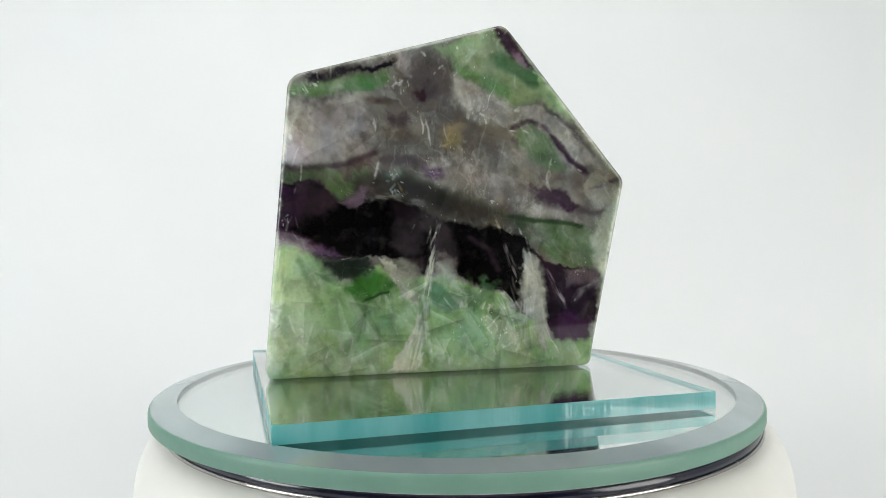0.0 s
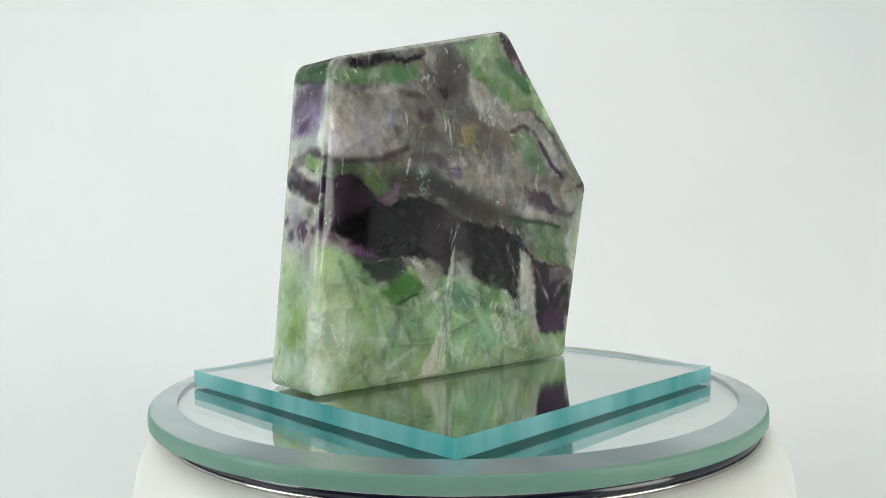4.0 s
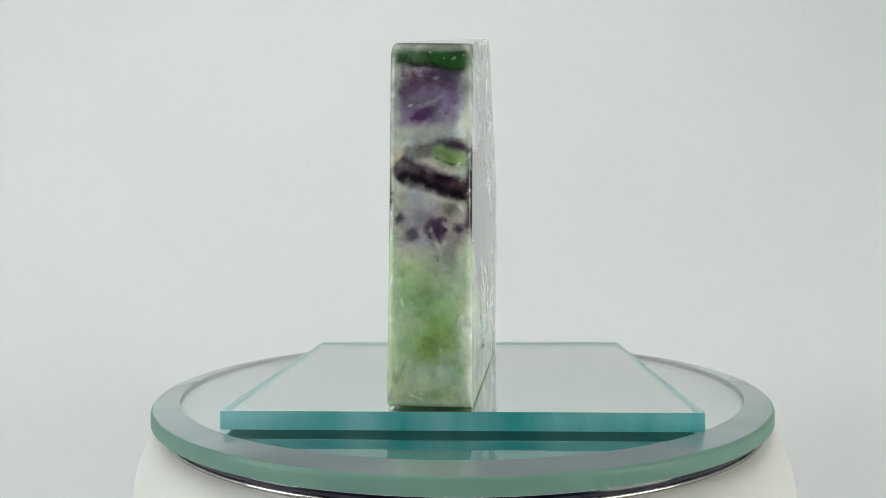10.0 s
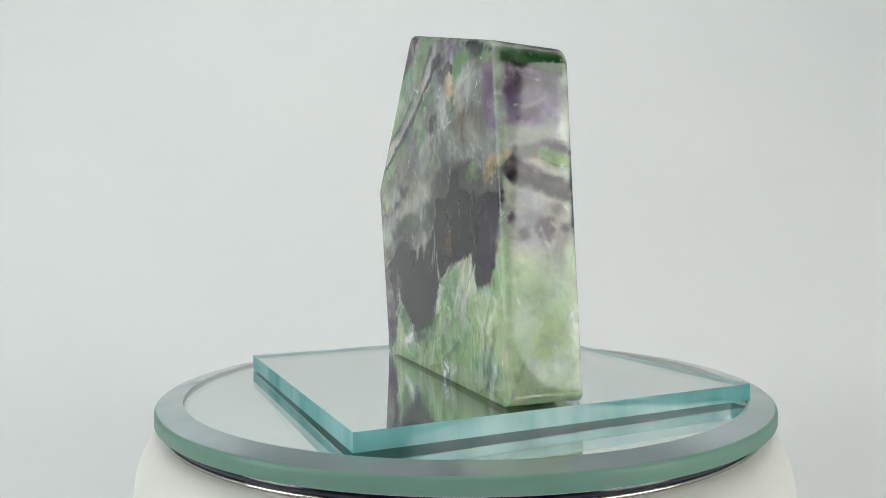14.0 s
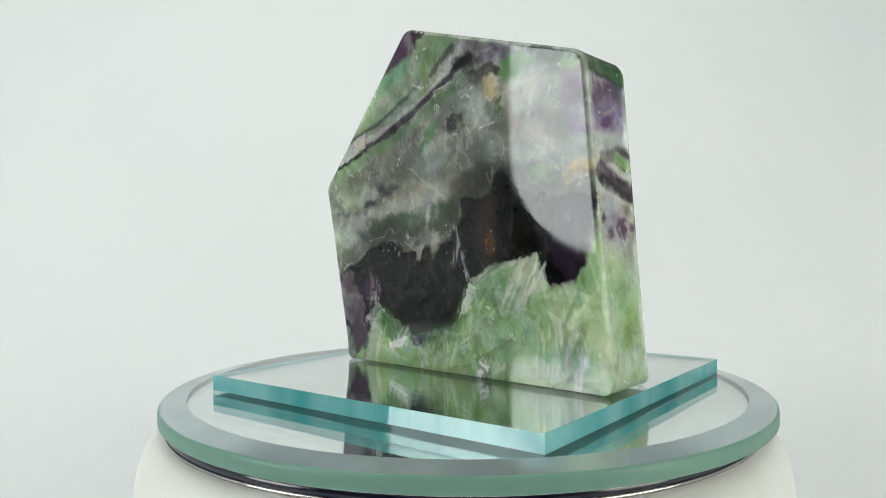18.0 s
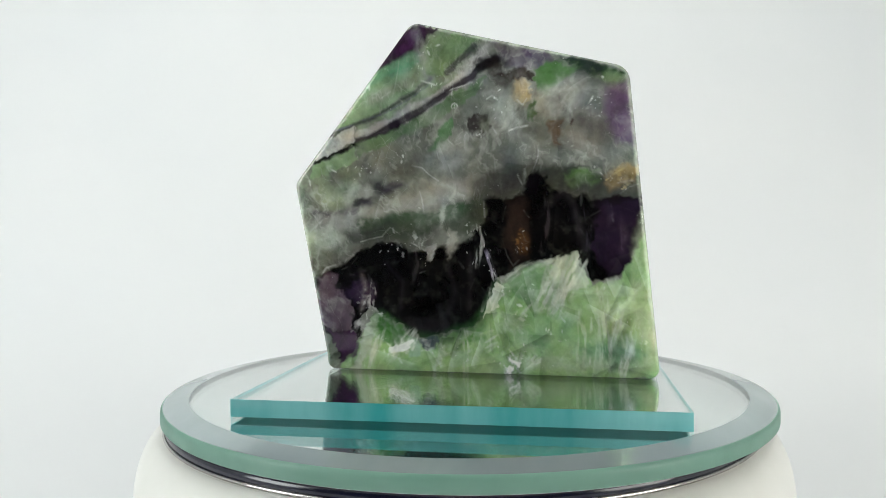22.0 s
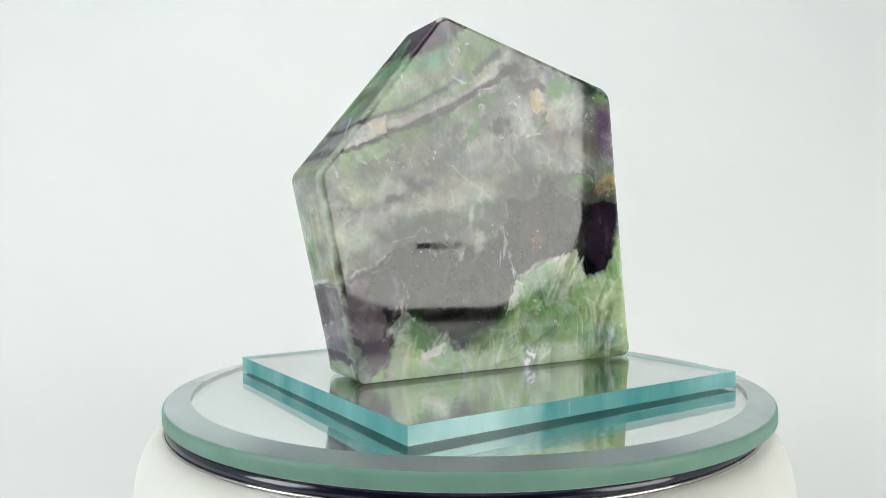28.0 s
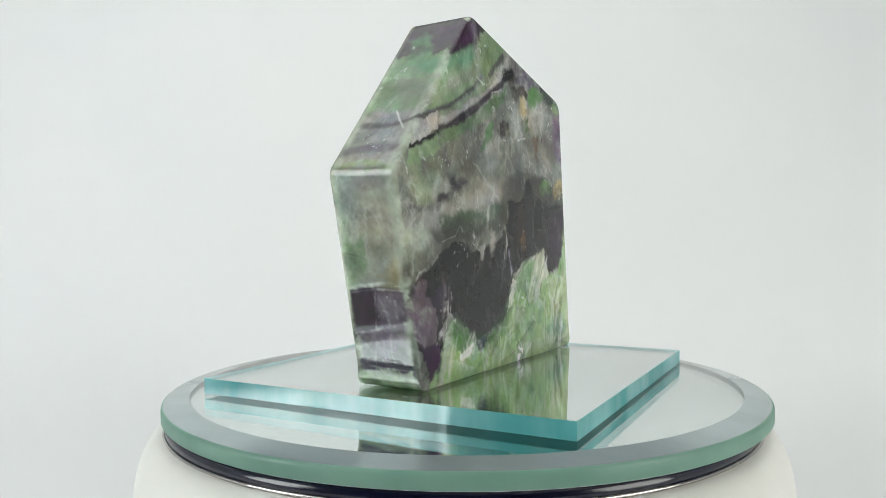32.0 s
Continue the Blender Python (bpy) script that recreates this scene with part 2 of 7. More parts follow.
def square_mirror():
    m = empty("square_mirror", pose(0, 0, Z0))
    tagged(m, "small square mirror with teal cut edges on a round mirror", "mirror")
    cx, cy, h, t = 0.0009, -0.0035, 0.0381, 0.0030
    b = box(cx - h, cx + h, cy - h, cy + h, -t + 0.0001, 0.0)
    bmesh.ops.delete(b, geom=[f for f in b.faces if abs(f.calc_center_median().z + t / 2) < t / 4], context="FACES_ONLY")
    part("glass", b, GLASS, m, "clear glass plate", False)
    part("silvering", box(cx - h + 0.0004, cx + h - 0.0004, cy - h + 0.0004, cy + h - 0.0004, -t, -t + 0.00006), SILVER, m, "mirror silvering under the glass", False)
    part("backing", box(cx - h + 0.0003, cx + h - 0.0003, cy - h + 0.0003, cy + h - 0.0003, -t - 0.00008, -t - 0.00002), BACKING, m, "dark green paint under the silvering", False)
    rng = random.Random(4)
    for k in range(4):
        # a cut edge: a strip with a fine arris above, wavy from the cutter
        e = bmesh.new()
        cols = []
        spans = (((0.0, 1.0, 1.0),), ((-0.30, 1.0, 1.0),), ((-1.0, -0.65, 0.7), (0.9, 1.0, 0.6)), ((-1.0, 0.05, 0.35), (0.5, 1.0, 0.5)))[k]
        drift = [0.0] * 5
        for i in range(301):
            x = -h + 2 * h * i / 300
            rough = 0.02 + sum(g * max(0.0, min(1.0, (x / h - a0) * 9, (a1 + 0.02 - x / h) * 9)) for a0, a1, g in spans)
            patch = 0.35 + 0.65 * max(0.0, math.sin(x * 520 + 2 * k) + 0.5 * math.sin(x * 1270 + k))
            jolt = rng.uniform(0, 1) ** 2
            drift = [0.45 * q + 0.55 * (jolt + 0.5 * rng.uniform(0, 1)) for q in drift]
            wave = [0.0] * 5 if i in (0, 300) else [0.00005 * rough * patch * q + 0.00001 * (1 + math.sin(x * 900 + k)) for q in drift]
            levels = (-t, -t * 0.8, -t * 0.6, -t * 0.4, -t * 0.2, -0.0002, 0.0)
            cols.append([e.verts.new((x, -h + d, z)) for d, z in zip([0.0] + wave + [0.0], levels)])
        for a, c in zip(cols, cols[1:]):
            for q in range(6):
                e.faces.new((a[q], c[q], c[q + 1], a[q + 1]))
        bmesh.ops.rotate(e, verts=e.verts, matrix=Matrix.Rotation(radians(90 * k), 3, "Z"))
        bmesh.ops.translate(e, verts=e.verts, vec=(cx, cy, 0))
        part("edge", e, EDGE_TEAL, m, "teal cut edge", False)
    return m


turntable()
ROUND = round_mirror()
SQUARE = square_mirror()


# ------------------------------------------------------------------ fluorite slab
def lattice(p, seed):
    """Smooth value noise, 0 to 1, at points p of shape (n, 3)."""
    i = np.floor(p).astype(np.int64)
    f = p - i
    f = f * f * (3 - 2 * f)
    out = np.zeros(len(p))
    for dx in (0, 1):
        for dy in (0, 1):
            for dz in (0, 1):
                h = (i[:, 0] + dx) * 374761393 + (i[:, 1] + dy) * 668265263 + (i[:, 2] + dz) * 2147483647 + seed * 974634777
                h = ((h ^ (h >> 13)) * 1274126177) & 0xFFFFFFFF
                h = ((h ^ (h >> 16)) * 2246822519) & 0xFFFFFFFF
                w = (f[:, 0] if dx else 1 - f[:, 0]) * (f[:, 1] if dy else 1 - f[:, 1]) * (f[:, 2] if dz else 1 - f[:, 2])
                out += w * ((h ^ (h >> 15)) & 0xFFFF) / 65535.0
    return out


def fractal(p, cell, seed, octaves=4, stretch=(1, 1, 1)):
    """Layered noise, about -1 to 1, with cells of that many millimetres."""
    q = p / (np.array(stretch) * cell)
    out, amp, total = np.zeros(len(p)), 1.0, 0.0
    for k in range(octaves):
        out += amp * (lattice(q * 2 ** k + 17.3 * k, seed + k) * 2 - 1)
        total += amp
        amp *= 0.55
    return out / total * 1.6


def step(x, a, b):
    s = np.clip((x - a) / (b - a), 0, 1)
    return s * s * (3 - 2 * s)


# corner places in millimetres: along the slab, across it, up
CORNERS_A = [(-40.8, 2.8, 0.03), (-35.7, 3.6, 59.0), (8.0, 6.5, 71.2), (34.5, 8.6, 39.3), (26.4, 7.9, 0.03)]
CORNERS_B = [(-39.9, -10.8, 0.03), (-34.2, -10.3, 59.8), (8.6, -7.1, 71.3), (34.5, -6.0, 38.9), (27.1, -5.9, 0.03)]
ROUNDING = [2.0, 3.6, 2.6, 2.6, 1.8]


def outline(corners, count):
    """Evenly spaced points round the face, with rounded corners."""
    pts = []
    n = len(corners)
    c = [Vector((a, b)) for a, _, b in corners]
    for k in range(n):
        p, q, r = c[k - 1], c[k], c[(k + 1) % n]
        u, v = (p - q).normalized(), (r - q).normalized()
        half = u.angle(v) / 2
        d = ROUNDING[k] / math.tan(half)
        m = q + (u + v).normalized() * (ROUNDING[k] / math.sin(half))
        a, b = q + u * d - m, q + v * d - m
        for s in range(9):
            w = a.lerp(b, s / 8)
            pts.append(m + w.normalized() * ROUNDING[k])
    pts = np.array([tuple(p) for p in pts])
    pts = np.vstack([pts, pts[:1]])
    run = np.concatenate([[0], np.cumsum(np.linalg.norm(np.diff(pts, axis=0), axis=1))])
    s = np.linspace(0, run[-1], count, endpoint=False)
    return np.stack([np.interp(s, run, pts[:, 0]), np.interp(s, run, pts[:, 1])], -1)


def slab_points(count=1300, face_rings=175, side_rings=56):
    """Rings of points from the middle of face A, over the side, to the middle of face B."""
    oa, ob = outline(CORNERS_A, count), outline(CORNERS_B, count)
    plane = []
    for cs in (CORNERS_A, CORNERS_B):
        m = np.array([(a, c, 1) for a, _, c in cs])
        plane.append(np.linalg.lstsq(m, np.array([b for _, b, _ in cs]), rcond=None)[0])
    edge = 0.15 + 0.85 * step(oa[:, 1], 0.2, 4.0)      # rounding, smaller where the slab stands
    rings, deep = [], []
    def ring(mix, inset):
        mix, inset = np.broadcast_to(mix, (count,))[:, None], np.broadcast_to(inset, (count,))[:, None]
        o = oa * (1 - mix) + ob * mix
        way = o - o.mean(0)
        o = o - way / np.linalg.norm(way, axis=1, keepdims=True) * inset
        ya = plane[0][0] * o[:, 0] + plane[0][1] * o[:, 1] + plane[0][2]
        yb = plane[1][0] * o[:, 0] + plane[1][1] * o[:, 1] + plane[1][2]
        deep.append(mix[:, 0])
        rings.append(np.stack([o[:, 0], ya * (1 - mix[:, 0]) + yb * mix[:, 0], o[:, 1]], -1))
    def face(mix, order):
        ring(mix, edge)
        o = rings.pop()
        mid = o.mean(0)
        for k in order:
            rings.append(mid + (o - mid) * (k + 0.35) / face_rings)
        deep.extend([deep.pop()] * face_rings)
    thick = 13.3
    face(0.0, range(face_rings))
    for k in range(9):
        a = radians(90 * k / 8)
        ring(edge * (1 - math.cos(a)) / thick, edge * (1 - math.sin(a)))
    for k in range(1, side_rings):
        ring(edge / thick + (1 - 2 * edge / thick) * k / side_rings, 0.0)
    for k in range(9):
        a = radians(90 - 90 * k / 8)
        ring(1 - edge * (1 - math.cos(a)) / thick, edge * (1 - math.sin(a)))
    face(1.0, reversed(range(face_rings)))
    return np.array(rings), np.concatenate(deep)


GREEN, PALE, DEEP, MINT = (0.265, 0.425, 0.19), (0.52, 0.62, 0.44), (0.06, 0.20, 0.06), (0.14, 0.31, 0.19)
# GLINT: near-white for glints that are put into the stone's colour
TEAL, LIME, INKGREEN, GLINT = (0.22, 0.42, 0.28), (0.33, 0.47, 0.21), (0.018, 0.045, 0.018), (0.85, 0.86, 0.82)
MAUVE, TAUPE, LILAC, WHITE = (0.20, 0.175, 0.175), (0.10, 0.082, 0.07), (0.22, 0.165, 0.25), (0.52, 0.52, 0.49)
PURPLE, VIOLET, DARK, INK = (0.034, 0.013, 0.034), (0.075, 0.026, 0.09), (0.0016, 0.0012, 0.0018), (0.016, 0.012, 0.022)
TAN, BROWN = (0.45, 0.32, 0.14), (0.07, 0.033, 0.018)


class Zones:
    """Colour zones of one face, in millimetres along (u) and up (z)."""

    def __init__(self, u, z, p, seed, base):
        self.n1 = fractal(p, 5.0, seed)
        self.n2 = fractal(p, 1.6, seed + 20, 3)
        self.n3 = fractal(p, 9.0, seed + 40, 3)
        warp = 0.7 * fractal(p, 6.0, seed + 60) + 0.25 * self.n2
        self.u, self.z = u + warp, z + 0.65 * self.n1 + 0.25 * self.n2
        self.su, self.sz = u + 0.25 * warp, z + 0.25 * self.n1
        fine = fractal(p, 0.9, seed + 80, 2)
        self.pu = u + 0.9 * warp + 0.55 * self.n2 + 0.24 * fine
        self.pz = z + 0.75 * self.n1 - 0.5 * self.n2 + 0.24 * np.roll(fine, 1)
        self.p = p
        self.seed = seed
        self.c = np.tile(np.array(base), (len(u), 1))

    def mix(self, w, color):
        self.c += (np.array(color) - self.c) * w[:, None]

    def level(self, pts):
        pts = sorted(pts)
        return np.interp(self.u, [a for a, _ in pts], [b for _, b in pts])

    def under(self, pts, color, soft=1.0):
        self.mix(step(self.level(pts) - self.z, -soft, soft), color)

    def blob(self, u, z, ru, rz, turn, color, alpha):
        a = radians(turn)
        x, y = self.u - u, self.z - z
        d = np.hypot((x * math.cos(a) + y * math.sin(a)) / ru, (-x * math.sin(a) + y * math.cos(a)) / rz)
        d += 0.34 * self.n2 + 0.30 * self.n1
        self.mix(0.92 * alpha * (1 - step(d, 0.35, 1.25)), color)

    def poly(self, pts, color, alpha, soft=0.5):
        """A zone with a clear border."""
        us, zs = [a for a, _ in pts], [b for _, b in pts]
        i = np.nonzero((self.pu > min(us) - 3) & (self.pu < max(us) + 3) & (self.pz > min(zs) - 3) & (self.pz < max(zs) + 3))[0]
        if not len(i):
            return
        x, y = self.pu[i], self.pz[i]
        inside = np.zeros(len(i), dtype=bool)
        ring = list(pts) + [pts[0]]
        for (a, b), (c, d) in zip(ring, ring[1:]):
            if b != d:
                inside ^= ((b > y) != (d > y)) & (x < (c - a) * (y - b) / (d - b) + a)
        r, _ = self.along(x, y, ring)
        soft = 0.9 * soft * np.clip(1 + 0.9 * self.n3[i], 0.35, 2.4)
        w = alpha * step(np.where(inside, r, -r), -soft, soft) * np.clip(1.02 + 0.12 * self.n2[i], 0, 1)
        self.c[i] += (np.array(color) - self.c[i]) * w[:, None]

    def sparks(self, pts, spread, count):
        """Tiny glints of broken stone round some places, put into the colour as bright flecks."""
        rng = random.Random(int(abs(pts[0][0]) * 13 + abs(pts[0][1]) * 7) + self.seed)
        for _ in range(count):
            u, z = rng.choice(pts)
            u, z = u + rng.gauss(0, spread * 0.5), z + rng.gauss(0, spread * 0.5)
            i = self.near(u, z, 1.2)
            a, long = rng.gauss(1.4, 0.9), rng.uniform(0.12, 0.15) * rng.choice((1, 1, 2, 3))
            x, y = self.su[i] - u, self.sz[i] - z
            r = np.hypot((x * math.cos(a) + y * math.sin(a)) / long, (-x * math.sin(a) + y * math.cos(a)) / rng.uniform(0.10, 0.16))
            w = rng.uniform(0.25, 0.9) * (1 - step(r, 0.3, 1.2))
            self.c[i] += (np.clip(self.c[i] * 2 + 0.35, 0, 0.85) - self.c[i]) * w[:, None]

    def glint_shards(self, pts, spread, count, tint=(0.84, 0.85, 0.80)):
        """Small broken facets, their glitter put into the colour."""
        rng = random.Random(int(abs(pts[0][0]) * 17 + abs(pts[0][1]) * 5) + self.seed)
        for _ in range(count):
            u, z = rng.choice(pts)
            u, z = u + rng.gauss(0, spread * 0.5), z + rng.gauss(0, spread * 0.4)
            i = self.near(u, z, 2.2)
            a, long, wide, lean = rng.gauss(1.2, 0.6), rng.uniform(0.2, 1.1), rng.uniform(0.13, 0.42), rng.uniform(-0.8, 0.8)
            x, y = self.su[i] - u, self.sz[i] - z
            x, y = x * math.cos(a) + y * math.sin(a), -x * math.sin(a) + y * math.cos(a)
            r = np.maximum(np.abs(x + lean * y) / long, np.abs(y) / wide)
            w = 0.48 * rng.uniform(0.1, 1.0) ** 1.4 * (1 - step(r, 0.7, 1.1)) * np.clip(1.0 - 0.5 * (x / long + 1) * rng.random(), 0, 1)
            goal = np.array(tint) if rng.random() < 0.75 else self.c[i] * 0.3
            self.c[i] += (goal - self.c[i]) * w[:, None]

    def along(self, u, z, pts):
        """Distance from a line of points, and the share of its length."""
        best, share = np.full(len(u), 1e9), np.zeros(len(u))
        for k, ((a, b), (c, d)) in enumerate(zip(pts, pts[1:])):
            ex, ey = c - a, d - b
            s = np.clip(((u - a) * ex + (z - b) * ey) / (ex * ex + ey * ey + 1e-9), 0, 1)
            r = np.hypot(u - a - s * ex, z - b - s * ey)
            near = r < best
            best, share = np.where(near, r, best), np.where(near, (k + s) / (len(pts) - 1), share)
        return best, share

    def stroke(self, pts, width, color, alpha, soft=0.8):
        soft *= 0.9
        d, s = self.along(0.5 * (self.u + self.su), 0.5 * (self.z + self.sz), pts)
        half = width / 2 * (1 + 0.12 * self.n3)
        if sum(color) > 0.5 and width < 2:      # pale strands thin out towards their ends
            taper = np.sin(math.pi * np.clip(s, 0.02, 0.98))
            half, alpha = half * (0.25 + 0.75 * taper), alpha * (0.25 + 0.75 * taper) * np.clip(0.75 + 0.8 * self.n2, 0, 1)
        self.mix(alpha * (1 - step(d, half - soft / 2, half + soft)) * np.clip(0.97 + 0.15 * self.n1, 0, 1), color)

    def vein_or_glint(self, pts, width, color, alpha):
        """A thin seam or glint with clear borders, tapered at its ends. Glints are put into the colour."""
        us, zs = [a for a, _ in pts], [b for _, b in pts]
        i = np.nonzero((self.su > min(us) - 3) & (self.su < max(us) + 3) & (self.sz > min(zs) - 3) & (self.sz < max(zs) + 3))[0]
        d, s = self.along(self.su[i], self.sz[i], pts)
        half = 0.30 * width * (0.45 + 0.55 * np.sin(math.pi * np.clip(s, 0.03, 0.97))) * np.clip(1 + 0.6 * self.n2[i], 0.3, 1.9)
        seen = 0.15 + 0.85 * step(self.c[i].mean(1), 0.012, 0.09)
        broken = seen * np.clip(0.55 + 0.9 * self.n2[i] + 0.5 * self.n1[i], 0.05, 1.0)
        w = 0.72 * alpha * broken * (1 - step(d, half - 0.10, half + 0.20))
        self.c[i] += (np.array(color) - self.c[i]) * w[:, None]

    def patch(self, pts, color, alpha, soft):
        """A zone inside the stone whose borders run out unevenly and whose tone follows what lies round it."""
        before = self.c.copy()
        self.poly(pts, color, 1.0, soft * 1.6 + 0.35)
        w = np.clip(alpha * (0.72 + 0.42 * self.n1 + 0.30 * self.n2), 0, 0.95)[:, None]
        self.c = before + (self.c - before) * w

    def feather(self, pts, width, color, alpha):
        """A bundle of fine fibres that spreads along the line."""
        d, s = self.along(self.su, self.sz, pts)
        (a, b), (e, f) = pts[0], pts[-1]
        turn = math.atan2(f - b, e - a)
        x = (self.su * math.cos(turn) + self.sz * math.sin(turn))
        y = (-self.su * math.sin(turn) + self.sz * math.cos(turn))
        fibre = fractal(np.stack([x / 6.0, y, x * 0], -1), 0.45, self.seed + len(pts) * 3 + int(abs(a * 7)), 3)
        w = (1 - step(d, width * 0.25, width * (0.55 + 0.5 * s))) * np.clip(0.45 + 1.3 * fibre, 0, 1)
        self.mix(alpha * w * step(s, -0.02, 0.12) * (1 - 0.5 * step(s, 0.9, 1.0)), color)


    def near(self, u, z, r):
        return np.nonzero((np.abs(self.su - u) < r) & (np.abs(self.sz - z) < r))[0]

    def planes(self, count, lean, top=68, most=0.4):
        """Cleavage planes inside: patches with one sharp side that fade away from it. Gleam and dimness are put into
        the colour.
        """
        rng = random.Random(self.seed * 7 + count)
        for _ in range(count):
            u, z = rng.uniform(-39, 33), rng.uniform(0, top)
            a = radians(rng.gauss(lean, 22) + rng.choice((0, 0, 90)))
            long, wide = rng.uniform(1.5, 6), rng.uniform(0.6, 3.0)
            i = self.near(u, z, 9)
            x = (self.su[i] - u) * math.cos(a) + (self.sz[i] - z) * math.sin(a)
            y = -(self.su[i] - u) * math.sin(a) + (self.sz[i] - z) * math.cos(a)
            w = (1 - step(np.abs(x + 0.4 * y), long * 0.75, long)) * step(y, -0.06, 0.06) * (1 - np.clip(y / wide, 0, 1))
            f = w * rng.uniform(0.12, most)
            base = self.c[i]
            shine = np.clip(base.mean(1), 0.012, 0.3)[:, None]
            goal = base * 0.35 if rng.random() < 0.5 else base * 0.8 + shine * 1.3
            self.c[i] = base + (goal - base) * f[:, None]

    def threads(self, count, lean):
        """Fine straight cracks, with the light they catch put into the colour."""
        rng = random.Random(self.seed * 11)
        for _ in range(count):
            u, z = rng.uniform(-39, 33), rng.uniform(0, 68)
            a = radians(rng.gauss(lean, 24))
            pts = [(u, z)]
            for _ in range(rng.randint(1, 3)):
                a += rng.gauss(0, 0.2)
                d = rng.uniform(0.8, 3.2)
                pts.append((pts[-1][0] + d * math.cos(a), pts[-1][1] + d * math.sin(a)))
            i = self.near(u, z, 10)
            d, s = self.along(self.su[i], self.sz[i], pts)
            w = (1 - step(d, 0.04, rng.uniform(0.16, 0.3))) * (0.3 + 0.7 * np.sin(math.pi * np.clip(s, 0.05, 0.95)))
            base = self.c[i]
            goal = np.clip(base * 0.6 + np.clip(base.mean(1) * 1.5, 0.05, 0.55)[:, None], 0, 0.8)
            self.c[i] = base + (goal - base) * (w * rng.uniform(0.15, 0.9) * (0.1 + 0.9 * step(base.mean(1), 0.012, 0.08)))[:, None]


    def veils(self, sheets, haze):
        """Milky sheets and wisps inside the stone, each set along its own lean."""
        for k, (turn, cell, stretch, sharp, alpha) in enumerate(sheets):
            a = radians(turn)
            x = self.pu * math.cos(a) + self.pz * math.sin(a) + 0.5 * self.n1
            y = -self.pu * math.sin(a) + self.pz * math.cos(a) + 0.9 * self.n3
            q = np.stack([x / stretch, y, self.p[:, 1] * 0.6], -1)
            ridge = 1 - np.abs(fractal(q, cell, self.seed + 200 + 9 * k, 3))
            patch = step(fractal(self.p, 7.0, self.seed + 300 + 9 * k, 2), -0.25, 0.65)
            light = self.c.mean(1)
            w = alpha * step(ridge, sharp, 1.0) * patch * step(light, 0.03, 0.13) * (1 - 0.6 * step(self.c[:, 1] - self.c[:, 0], 0.02, 0.10))
            goal = self.c * 0.45 + np.array(haze) * np.clip(0.4 + 2.2 * light, 0, 1)[:, None] * 0.75
            self.c += (goal - self.c) * w[:, None]

    def depths(self, turn, cell, amount):
        """Slow lighter and darker clouds along the layers."""
        a = radians(turn)
        x = self.u * math.cos(a) + self.z * math.sin(a)
        y = -self.u * math.sin(a) + self.z * math.cos(a)
        n = fractal(np.stack([x / 2.2, y, self.p[:, 1] * 0.5], -1), cell, self.seed + 400, 5)
        green = step(self.c[:, 1] - self.c[:, 0], 0.02, 0.10)
        self.c *= np.exp(amount * (1 - 0.55 * green) * n)[:, None]
        warm = fractal(self.p, 5.5, self.seed + 430, 3)[:, None]
        self.c *= 1 + warm * np.array([[0.10, 0.02, -0.12]])


